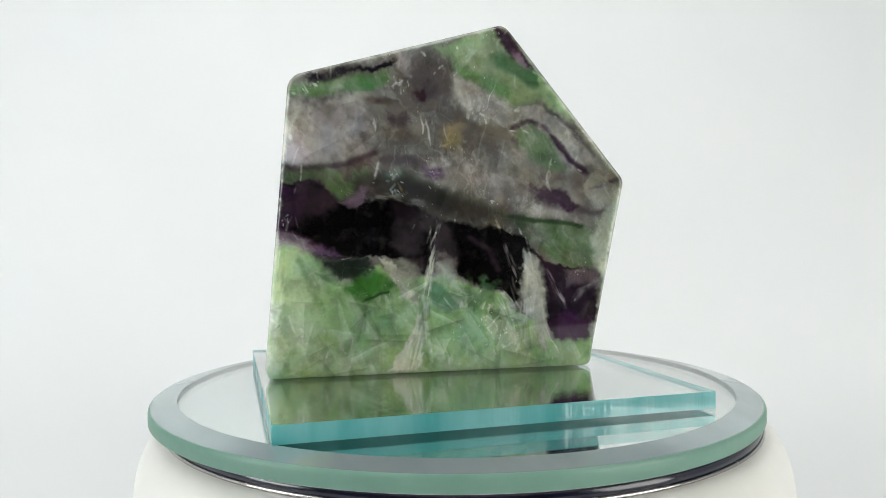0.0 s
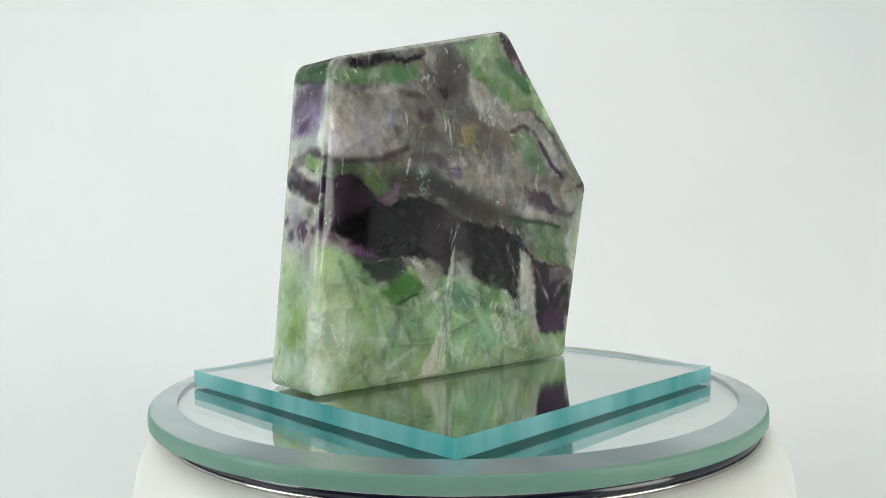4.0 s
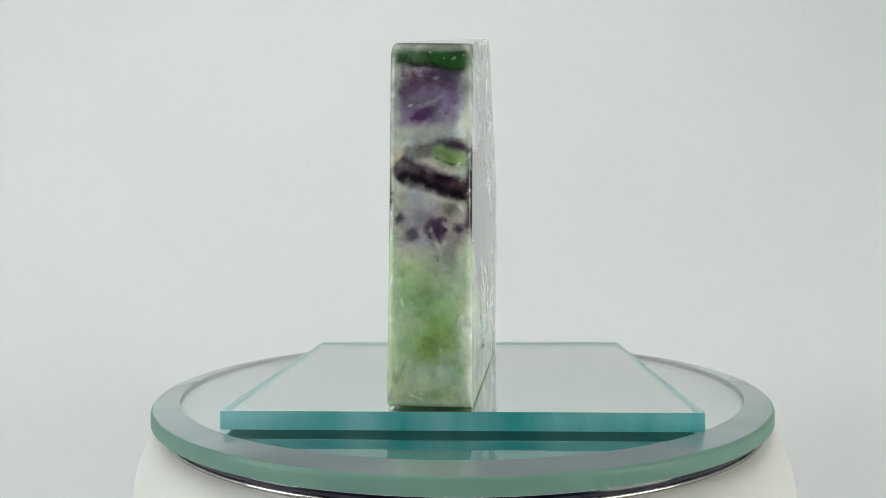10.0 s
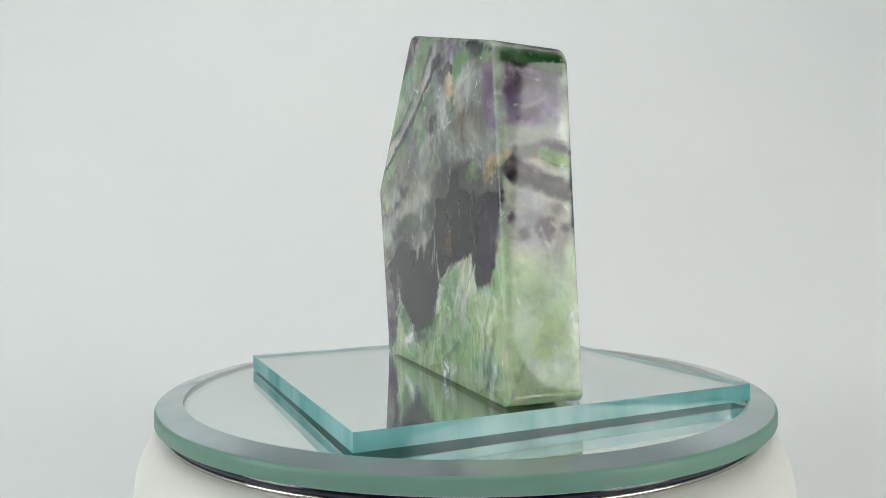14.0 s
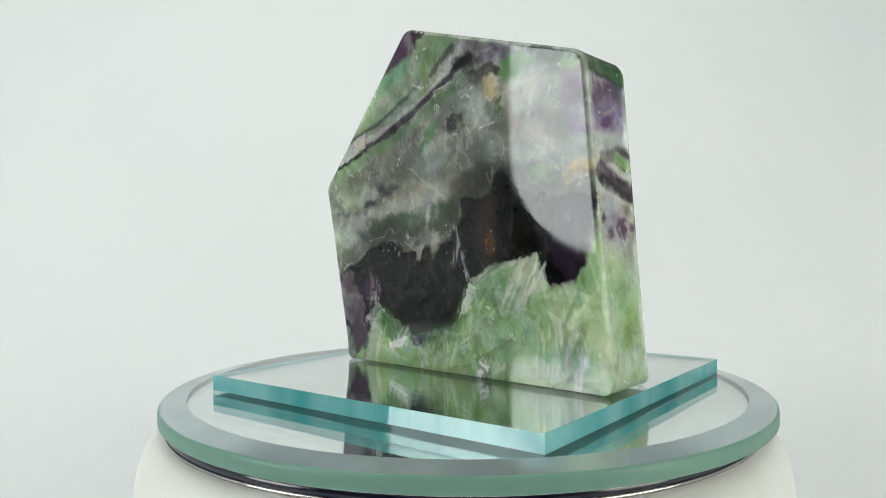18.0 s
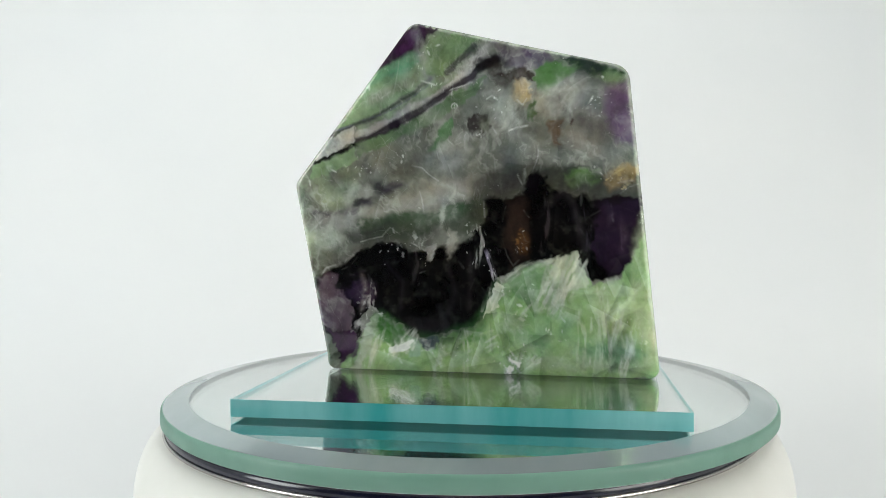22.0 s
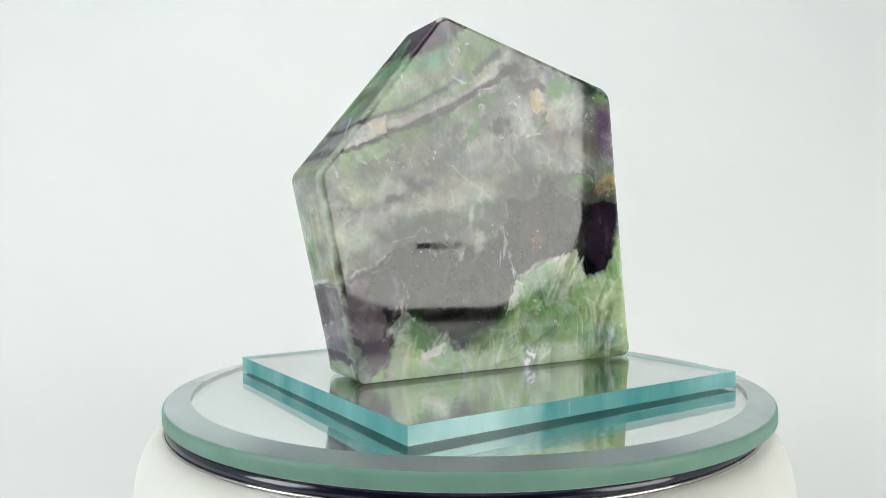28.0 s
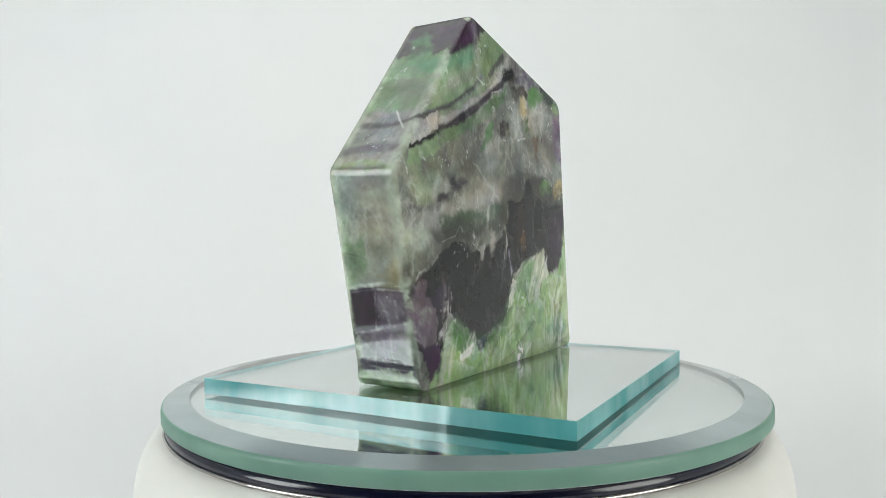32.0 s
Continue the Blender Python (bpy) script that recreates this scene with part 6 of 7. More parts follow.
    a.vein_or_glint([(22.6, 14.4), (23.8, 16.1), (26.0, 16.8), (28.4, 18.0)], 0.45, (0.36, 0.32, 0.34), 0.8)
    a.vein_or_glint([(19.1, 5.7), (26.7, 5.6)], 0.3, (0.30, 0.36, 0.24), 0.7)
    a.patch([(-22.0, 19.7), (-16.1, 18.4), (-12.5, 17.0), (-17.3, 16.2), (-21.8, 14.6), (-23.5, 15.8)], (0.05, 0.16, 0.03), 0.5, 0.35)
    a.vein_or_glint([(-21.8, 14.8), (-19.6, 15.4), (-16.4, 16.6)], 0.3, INKGREEN, 0.85)
    a.vein_or_glint([(-4.7, 3.7), (-4.9, 0.8)], 0.5, (0.55, 0.62, 0.52), 0.7)
    a.vein_or_glint([(-31.2, 20.9), (-27.3, 18.6), (-23.5, 17.2)], 0.7, (0.10, 0.20, 0.07), 0.5)
    a.vein_or_glint([(-33.3, 23.2), (-30.6, 18.7), (-29.1, 12.0)], 0.7, (0.10, 0.20, 0.07), 0.5)
    # -- the same on face B
    b.patch([(8.5, 69.6), (6.8, 69.0), (6.6, 65.0), (5.5, 61.6), (3.9, 60.2), (4.6, 58.1), (6.6, 59.6), (7.5, 62.8), (7.8, 66.2)], (0.30, 0.30, 0.33), 0.5, 0.3)
    b.vein_or_glint([(13.8, 60.9), (10.3, 62.3), (7.3, 63.1)], 1.2, (0.11, 0.30, 0.17), 0.6)
    b.vein_or_glint([(19.1, 51.7), (13.8, 53.2), (10.3, 54.9), (5.1, 58.2)], 0.5, (0.14, 0.13, 0.20), 0.7)
    b.vein_or_glint([(27.3, 49.4), (24.4, 50.1), (21.1, 51.0)], 0.5, (0.14, 0.13, 0.20), 0.8)
    b.vein_or_glint([(30.0, 42.9), (27.4, 43.8), (23.8, 45.1), (20.7, 46.6)], 0.7, (0.03, 0.014, 0.03), 0.9)
    b.vein_or_glint([(19.7, 47.1), (13.9, 50.2), (8.1, 52.9), (1.7, 56.4)], 1.2, (0.012, 0.006, 0.012), 0.9)
    b.vein_or_glint([(1.2, 56.9), (-4.0, 59.2), (-6.8, 62.1)], 1.0, (0.012, 0.006, 0.012), 0.9)
    # border of the refraction step, drawn in colour
    b.vein_or_glint([(20.8, 51.2), (20.8, 45.5)], 0.2, (0.10, 0.09, 0.10), 0.7)
    b.vein_or_glint([(-0.8, 53.6), (-0.6, 53.1)], 0.22, (0.70, 0.72, 0.68), 0.85)
    b.vein_or_glint([(-0.6, 53.1), (-0.2, 52.9)], 0.22, (0.70, 0.72, 0.68), 0.85)
    b.vein_or_glint([(-0.2, 52.9), (0.2, 53.1)], 0.22, (0.70, 0.72, 0.68), 0.85)
    b.vein_or_glint([(0.2, 53.1), (0.4, 53.6)], 0.22, (0.70, 0.72, 0.68), 0.85)
    b.vein_or_glint([(0.4, 53.6), (0.2, 54.1)], 0.22, (0.70, 0.72, 0.68), 0.85)
    b.vein_or_glint([(0.2, 54.1), (-0.2, 54.3)], 0.22, (0.70, 0.72, 0.68), 0.85)
    b.vein_or_glint([(-0.2, 54.3), (-0.6, 54.0)], 0.22, (0.70, 0.72, 0.68), 0.85)
    b.vein_or_glint([(-0.6, 54.1), (-0.8, 53.6)], 0.22, (0.70, 0.72, 0.68), 0.85)
    b.patch([(-2.7, 50.9), (-4.5, 52.1), (-6.7, 51.0), (-7.3, 48.6), (-5.6, 47.1), (-3.6, 49.1)], (0.045, 0.036, 0.034), 0.7, 0.25)
    b.patch([(-16.3, 54.2), (-17.0, 53.2), (-15.9, 49.5), (-15.0, 49.7)], (0.05, 0.10, 0.03), 0.85, 0.15)
    b.patch([(-19.0, 49.4), (-21.8, 49.6), (-21.8, 44.9), (-19.9, 44.7)], (0.14, 0.095, 0.06), 0.7, 0.2)
    b.patch([(-23.2, 49.9), (-24.3, 49.7), (-23.3, 48.6)], (0.04, 0.02, 0.02), 0.85, 0.12)
    b.patch([(-12.2, 57.6), (-14.8, 57.6), (-15.3, 55.1), (-14.4, 53.3), (-12.6, 53.7), (-11.9, 55.6)], (0.46, 0.34, 0.15), 0.45, 0.3)
    b.vein_or_glint([(-13.3, 57.6), (-13.7, 53.7)], 0.4, (0.68, 0.58, 0.36), 0.7)
    b.patch([(-7.9, 62.8), (-10.2, 62.0), (-11.8, 57.6), (-8.5, 57.2), (-7.0, 60.6)], (0.035, 0.026, 0.022), 0.7, 0.5)
    b.vein_or_glint([(-14.1, 60.4), (-15.9, 58.1)], 0.6, (0.03, 0.02, 0.02), 0.8)
    b.patch([(-16.3, 60.6), (-21.3, 62.0), (-24.8, 59.3), (-21.2, 57.4), (-18.8, 54.7), (-16.8, 57.5)], (0.085, 0.21, 0.06), 0.4, 0.4)
    b.patch([(-21.8, 62.5), (-28.9, 60.2), (-27.8, 58.5), (-25.6, 59.2)], (0.045, 0.05, 0.06), 0.8, 0.3)
    b.patch([(-30.5, 55.4), (-33.8, 54.8), (-34.5, 45.4), (-31.6, 46.0), (-30.2, 50.5)], (0.15, 0.09, 0.17), 0.7, 0.6)
    b.vein_or_glint([(-31.1, 52.7), (-30.8, 48.2)], 0.5, (0.06, 0.03, 0.08), 0.6)
    b.vein_or_glint([(-32.7, 53.7), (-31.9, 51.5)], 0.4, (0.07, 0.03, 0.09), 0.6)
    b.vein_or_glint([(17.8, 59.0), (17.6, 57.8)], 0.4, GLINT, 0.8)
    b.vein_or_glint([(5.1, 65.2), (4.7, 64.4)], 0.45, GLINT, 0.8)
    b.vein_or_glint([(15.0, 56.2), (13.2, 57.3)], 0.3, GLINT, 0.8)
    b.vein_or_glint([(7.4, 62.8), (6.6, 61.6)], 0.4, GLINT, 0.8)
    b.vein_or_glint([(6.6, 59.3), (2.3, 57.8)], 0.25, GLINT, 0.8)
    b.vein_or_glint([(0.6, 56.9), (-4.0, 58.3)], 0.25, GLINT, 0.8)
    b.vein_or_glint([(3.4, 66.0), (2.6, 66.2)], 0.35, GLINT, 0.8)
    b.vein_or_glint([(-6.8, 54.9), (-7.9, 55.5), (-9.0, 54.6)], 0.3, GLINT, 0.8)
    b.vein_or_glint([(-12.9, 54.3), (-14.0, 53.3), (-14.8, 54.6)], 0.5, GLINT, 0.8)
    b.vein_or_glint([(-26.7, 52.8), (-27.6, 54.3)], 0.3, GLINT, 0.8)
    b.vein_or_glint([(-26.3, 51.9), (-27.1, 52.3)], 0.7, GLINT, 0.8)
    b.vein_or_glint([(-11.4, 48.5), (-12.9, 48.9), (-15.1, 49.0)], 0.6, GLINT, 0.8)
    b.vein_or_glint([(-23.0, 47.3), (-23.2, 46.2)], 0.6, GLINT, 0.8)
    b.vein_or_glint([(-23.3, 44.6), (-23.8, 44.8)], 0.6, GLINT, 0.8)
    b.vein_or_glint([(-20.1, 43.1), (-21.2, 42.4)], 0.3, GLINT, 0.8)
    b.vein_or_glint([(-5.8, 49.0), (-5.6, 47.1)], 0.35, GLINT, 0.8)
    b.vein_or_glint([(1.2, 46.9), (-0.1, 45.8), (-1.5, 46.4)], 0.35, GLINT, 0.8)
    b.vein_or_glint([(-2.7, 45.3), (-3.1, 44.8)], 0.5, GLINT, 0.8)
    b.vein_or_glint([(18.0, 45.0), (17.2, 45.2)], 0.3, GLINT, 0.8)
    b.vein_or_glint([(20.3, 41.8), (19.8, 40.0)], 0.3, GLINT, 0.8)
    b.vein_or_glint([(31.0, 39.5), (30.8, 38.5)], 0.4, GLINT, 0.8)
    b.vein_or_glint([(22.2, 32.7), (22.0, 32.3)], 0.5, GLINT, 0.8)
    b.vein_or_glint([(26.2, 41.7), (25.1, 41.2)], 0.3, GLINT, 0.8)
    b.vein_or_glint([(29.3, 32.6), (24.6, 32.0), (21.0, 32.7), (18.1, 34.7), (14.0, 37.2), (11.1, 38.3)], 1.0, (0.085, 0.07, 0.095), 0.65)
    b.patch([(19.8, 34.2), (17.3, 35.0), (16.6, 34.2), (18.7, 33.3)], (0.035, 0.025, 0.05), 0.8, 0.2)
    b.patch([(16.1, 37.3), (12.8, 38.0), (11.1, 37.5), (14.0, 36.4)], (0.045, 0.035, 0.05), 0.8, 0.25)
    b.vein_or_glint([(31.1, 29.9), (29.3, 30.5), (24.6, 30.8)], 0.6, (0.40, 0.38, 0.36), 0.5)
    b.vein_or_glint([(19.9, 26.6), (15.2, 27.7), (13.5, 29.5), (11.2, 28.0)], 0.25, (0.45, 0.48, 0.42), 0.7)
    b.vein_or_glint([(8.9, 26.3), (6.0, 24.6), (5.4, 24.0)], 0.3, GLINT, 0.7)
    b.patch([(1.4, 27.9), (0.0, 28.5), (-0.9, 26.2), (0.8, 23.4), (1.6, 25.1)], (0.44, 0.42, 0.36), 0.8, 0.2)
    b.vein_or_glint([(-6.1, 35.8), (-6.1, 31.8), (-6.8, 29.4)], 0.3, (0.32, 0.32, 0.30), 0.7)
    b.vein_or_glint([(-6.4, 31.3), (-8.6, 30.1)], 0.25, (0.4, 0.4, 0.38), 0.7)
    b.vein_or_glint([(-3.2, 29.6), (-6.6, 29.4)], 0.6, (0.5, 0.52, 0.48), 0.7)
    b.patch([(-10.9, 34.3), (-14.3, 35.1), (-15.1, 32.0), (-14.4, 26.4), (-12.7, 22.1), (-10.6, 25.0), (-10.2, 29.8)], (0.050, 0.030, 0.024), 0.45, 0.3)
    b.vein_or_glint([(-10.5, 33.5), (-9.7, 30.5)], 0.25, (0.4, 0.4, 0.38), 0.7)
    b.vein_or_glint([(-9.9, 26.7), (-10.6, 23.9), (-11.9, 21.6), (-13.1, 22.8)], 0.3, (0.5, 0.52, 0.48), 0.75)
    b.vein_or_glint([(-12.8, 39.7), (-14.0, 37.2)], 0.35, (0.55, 0.57, 0.54), 0.8)
    b.vein_or_glint([(-14.1, 32.7), (-15.1, 31.3)], 0.45, (0.6, 0.6, 0.57), 0.8)
    b.vein_or_glint([(-14.3, 40.8), (-14.3, 36.9)], 0.9, (0.28, 0.31, 0.28), 0.7)
    b.patch([(-15.4, 40.7), (-17.4, 40.4), (-17.6, 38.2), (-16.5, 35.1), (-14.9, 35.8)], (0.006, 0.004, 0.006), 0.92, 0.2)
    b.patch([(-22.3, 38.9), (-24.5, 40.1), (-27.2, 39.4), (-27.7, 38.3), (-25.0, 37.7)], (0.085, 0.20, 0.04), 0.5, 0.3)
    b.patch([(-29.5, 38.0), (-31.6, 40.2), (-35.4, 41.3), (-35.7, 38.4), (-33.2, 37.7), (-30.6, 36.9)], (0.40, 0.27, 0.11), 0.4, 0.25)
    b.vein_or_glint([(-29.9, 38.3), (-31.7, 39.6), (-33.2, 40.4)], 0.5, (0.62, 0.50, 0.24), 0.8)
    b.vein_or_glint([(-32.1, 37.7), (-35.1, 38.0)], 0.6, (0.52, 0.46, 0.42), 0.6)
    b.patch([(-30.1, 35.5), (-32.1, 35.5), (-32.6, 34.3), (-31.2, 33.6)], (0.012, 0.008, 0.010), 0.9, 0.2)
    b.vein_or_glint([(-18.0, 33.1), (-19.5, 34.8), (-22.2, 35.9), (-23.9, 33.9), (-24.7, 29.4), (-24.4, 25.8)], 0.9, (0.085, 0.070, 0.080), 0.8)
    b.vein_or_glint([(-25.0, 28.8), (-26.4, 26.0), (-26.9, 21.3)], 0.8, (0.13, 0.14, 0.14), 0.75)
    b.vein_or_glint([(-25.2, 35.5), (-25.2, 33.4)], 0.5, (0.4, 0.42, 0.4), 0.8)
    b.vein_or_glint([(-30.8, 33.6), (-31.3, 30.2)], 0.5, (0.35, 0.33, 0.38), 0.8)
    b.vein_or_glint([(-26.6, 31.1), (-28.8, 32.5)], 0.3, (0.25, 0.25, 0.24), 0.7)
    b.vein_or_glint([(-32.6, 29.3), (-32.9, 24.9)], 0.35, (0.2, 0.15, 0.22), 0.6)
    b.vein_or_glint([(-12.7, 27.3), (-13.3, 23.9)], 0.5, (0.35, 0.16, 0.03), 0.8)
    b.vein_or_glint([(-11.3, 26.7), (-12.7, 27.0), (-14.2, 27.5)], 0.4, (0.42, 0.24, 0.06), 0.8)
    b.patch([(28.9, 18.3), (25.9, 19.4), (24.0, 15.7), (23.3, 13.1), (21.6, 11.8), (23.4, 7.8), (26.0, 9.0), (27.9, 11.3), (29.0, 14.8)], (0.12, 0.085, 0.115), 0.7, 0.15)
    b.patch([(27.0, 8.0), (22.7, 7.8), (19.9, 6.0), (21.3, 2.5), (24.2, 1.9), (26.3, 4.3)], (0.055, 0.018, 0.065), 0.9, 0.12)
    b.patch([(22.4, 11.8), (20.1, 10.2), (19.2, 6.5), (20.1, 6.2), (22.2, 7.8)], (0.004, 0.003, 0.005), 0.92, 0.12)
    b.patch([(23.6, 16.0), (20.0, 18.3), (18.9, 14.8), (21.8, 13.1)], (0.035, 0.022, 0.045), 0.85, 0.25)
    b.vein_or_glint([(22.2, 7.8), (21.3, 9.0), (20.3, 9.2)], 0.7, (0.55, 0.53, 0.56), 0.85)
    b.vein_or_glint([(18.2, 19.7), (17.4, 16.9), (17.2, 14.2)], 1.3, (0.46, 0.45, 0.47), 0.85)
    b.vein_or_glint([(17.6, 18.8), (16.7, 16.0)], 0.5, GLINT, 0.6)
    b.vein_or_glint([(24.1, 20.8), (22.1, 21.5), (20.6, 23.5)], 0.35, (0.55, 0.55, 0.52), 0.8)
    b.vein_or_glint([(28.6, 19.7), (27.6, 21.1), (25.3, 21.8)], 0.4, (0.6, 0.6, 0.56), 0.7)
    b.vein_or_glint([(19.8, 12.2), (20.1, 6.7)], 0.5, (0.40, 0.40, 0.32), 0.7)
    b.vein_or_glint([(7.2, 20.0), (5.8, 20.5)], 0.45, GLINT, 0.7)
    b.vein_or_glint([(-0.9, 22.6), (-2.0, 21.1)], 0.7, (0.36, 0.36, 0.38), 0.7)
    b.vein_or_glint([(3.8, 7.9), (2.4, 9.7)], 0.35, (0.4, 0.4, 0.4), 0.7)
    b.vein_or_glint([(4.3, 24.0), (5.1, 22.6), (6.0, 22.3)], 0.6, (0.42, 0.44, 0.44), 0.75)
    b.vein_or_glint([(-7.1, 25.0), (-7.9, 21.6), (-8.2, 19.9)], 0.6, (0.42, 0.40, 0.44), 0.75)
    b.vein_or_glint([(-4.0, 18.8), (-6.5, 16.2)], 0.3, (0.55, 0.57, 0.55), 0.8)
    # the foot's white reflection flashes again, painted with crisp borders
    b.poly([(14.5, 3.8), (11.7, 5.1), (8.7, 6.4), (8.1, 6.1), (10.2, 4.2), (13.7, 3.1)], GLINT, 0.9, 0.12)
    b.vein_or_glint([(6.9, 4.1), (4.2, 5.0)], 0.7, GLINT, 0.9)
    b.patch([(7.1, 6.3), (3.6, 6.1), (3.4, 5.1), (5.7, 4.6)], (0.035, 0.055, 0.07), 0.8, 0.15)
    b.poly([(-10.7, 3.3), (-13.4, 3.0), (-13.4, 2.0), (-10.9, 2.4)], GLINT, 0.95, 0.1)
    b.poly([(-10.2, 1.4), (-11.8, 1.5), (-11.8, 0.7), (-10.5, 0.6)], GLINT, 0.9, 0.1)
    b.vein_or_glint([(-12.7, 13.9), (-13.5, 13.7)], 0.7, GLINT, 0.8)
    b.patch([(17.5, 11.3), (14.2, 11.9), (10.8, 7.9), (13.1, 5.0), (16.8, 5.5)], (0.06, 0.17, 0.035), 0.5, 0.5)
    b.patch([(-10.4, 17.1), (-14.9, 17.7), (-13.2, 15.4), (-11.0, 14.8)], (0.06, 0.17, 0.05), 0.6, 0.4)
    b.vein_or_glint([(-19.4, 23.8), (-17.1, 16.0)], 0.9, (0.56, 0.59, 0.50), 0.75)
    b.vein_or_glint([(-21.1, 23.3), (-18.2, 13.2)], 0.8, (0.56, 0.59, 0.50), 0.75)
    b.vein_or_glint([(-22.7, 23.3), (-19.3, 11.5)], 1.0, (0.56, 0.59, 0.50), 0.75)
    b.vein_or_glint([(-23.8, 21.6), (-21.0, 16.0)], 1.0, (0.56, 0.59, 0.50), 0.75)
    b.vein_or_glint([(-24.4, 22.7), (-26.6, 18.2)], 0.7, (0.56, 0.59, 0.50), 0.75)
    b.vein_or_glint([(-19.4, 16.0), (-18.6, 11.5)], 0.9, (0.56, 0.59, 0.50), 0.75)
    b.vein_or_glint([(-7.1, 17.1), (-5.6, 12.6)], 1.4, (0.56, 0.59, 0.50), 0.75)
    b.vein_or_glint([(-7.6, 18.2), (-6.7, 13.1)], 0.8, (0.56, 0.59, 0.50), 0.75)
    b.vein_or_glint([(-15.5, 14.3), (-13.2, 11.4)], 0.5, (0.56, 0.59, 0.50), 0.75)
    b.vein_or_glint([(-6.2, 6.3), (-8.9, 7.8)], 0.5, (0.62, 0.67, 0.56), 0.7)
    b.vein_or_glint([(-6.2, 5.2), (-8.5, 6.3)], 0.7, (0.62, 0.67, 0.56), 0.7)
    b.vein_or_glint([(-10.4, 11.4), (-10.7, 9.2)], 1.0, (0.62, 0.67, 0.56), 0.7)
    b.vein_or_glint([(-35.3, 8.7), (-34.7, 6.5)], 0.9, (0.62, 0.67, 0.56), 0.7)
    b.vein_or_glint([(-36.9, 9.9), (-36.3, 6.0)], 0.6, (0.62, 0.67, 0.56), 0.7)
    b.vein_or_glint([(-33.1, 7.1), (-33.9, 2.6)], 0.7, (0.62, 0.67, 0.56), 0.7)
    b.vein_or_glint([(-32.5, 11.5), (-33.1, 2.6)], 0.5, (0.62, 0.67, 0.56), 0.7)
    b.vein_or_glint([(-29.6, 5.9), (-29.7, 4.6)], 0.4, (0.62, 0.67, 0.56), 0.7)
    b.vein_or_glint([(-27.1, 11.5), (-26.7, 2.5)], 0.7, (0.62, 0.67, 0.56), 0.7)
    b.patch([(-34.4, 21.5), (-37.5, 35.9), (-38.5, 20.4), (-40.1, 1.5), (-36.3, 0.9), (-35.0, 11.5)], (0.50, 0.53, 0.36), 0.65, 0.6)
    # -- the same on the ends
    c.patch([(-0.5, 25.0), (13.8, 25.0), (13.8, -0.5), (-0.5, -0.5)], (0.29, 0.42, 0.19), 0.55, 1.2)
    c.patch([(6.9, 58.2), (3.0, 59.1), (0.2, 58.0), (0.0, 55.3), (2.6, 55.0), (6.1, 55.5), (7.4, 56.5)], (0.035, 0.11, 0.035), 0.8, 0.3)
    c.patch([(12.9, 58.7), (8.3, 58.9), (7.4, 56.3), (11.0, 56.4), (12.9, 56.7)], (0.15, 0.25, 0.14), 0.75, 0.4)
    c.vein_or_glint([(10.8, 56.6), (7.4, 55.6), (2.9, 55.0)], 0.5, (0.014, 0.008, 0.018), 0.9)
    c.patch([(8.8, 54.9), (6.4, 54.6), (6.7, 52.7), (8.5, 53.1)], (0.05, 0.022, 0.055), 0.8, 0.3)
    c.patch([(10.3, 47.6), (7.5, 49.0), (5.5, 49.6), (5.7, 47.7), (8.8, 46.7)], (0.085, 0.04, 0.11), 0.85, 0.3)
    c.patch([(10.1, 48.9), (5.7, 50.5), (3.1, 50.8), (5.7, 49.6), (8.8, 48.4)], (0.34, 0.29, 0.34), 0.75, 0.3)
    c.patch([(2.2, 49.2), (0.1, 49.7), (0.1, 43.8), (2.0, 44.2)], (0.62, 0.64, 0.60), 0.7, 0.4)
    c.patch([(13.2, 45.7), (7.5, 45.8), (3.5, 46.9), (3.5, 43.7), (7.5, 43.4), (12.9, 42.3)], (0.40, 0.41, 0.37), 0.75, 0.5)
    c.patch([(4.8, 42.5), (3.1, 42.0), (0.1, 41.0), (0.1, 39.3), (3.1, 39.8), (5.0, 40.4)], (0.24, 0.36, 0.13), 0.85, 0.25)
    c.vein_or_glint([(3.1, 43.7), (0.1, 42.6)], 0.6, (0.16, 0.07, 0.08), 0.85)
    c.vein_or_glint([(5.7, 40.4), (3.1, 39.4), (0.1, 38.9)], 0.4, (0.03, 0.014, 0.02), 0.9)
    c.patch([(10.8, 37.5), (7.5, 38.5), (3.1, 36.8), (0.1, 35.9), (0.1, 33.4), (3.1, 33.8), (6.6, 34.9), (9.7, 35.7)], (0.018, 0.008, 0.016), 0.92, 0.25)
    c.patch([(12.8, 40.9), (11.7, 41.4), (11.3, 40.3), (12.6, 39.6)], (0.58, 0.36, 0.10), 0.9, 0.2)
    c.patch([(10.6, 42.1), (7.5, 42.2), (8.4, 40.6), (10.6, 40.7)], (0.07, 0.065, 0.045), 0.7, 0.4)
    c.patch([(6.8, 29.8), (4.9, 31.2), (3.5, 28.1), (4.9, 26.7), (6.5, 27.1)], (0.055, 0.018, 0.055), 0.9, 0.2)
    c.patch([(3.1, 29.9), (0.0, 29.5), (-0.1, 26.3), (1.4, 27.6)], (0.045, 0.022, 0.06), 0.9, 0.2)
    c.patch([(12.3, 31.8), (10.7, 32.0), (10.5, 30.5), (11.9, 30.3)], (0.06, 0.035, 0.08), 0.85, 0.2)
    c.patch([(9.7, 28.7), (8.4, 29.4), (7.7, 27.5), (9.1, 27.1)], (0.05, 0.045, 0.045), 0.85, 0.2)
    c.vein_or_glint([(5.6, 26.7), (5.3, 23.5)], 0.7, (0.12, 0.14, 0.09), 0.7)
    c.vein_or_glint([(3.5, 28.1), (1.4, 25.3)], 0.6, (0.55, 0.55, 0.50), 0.7)
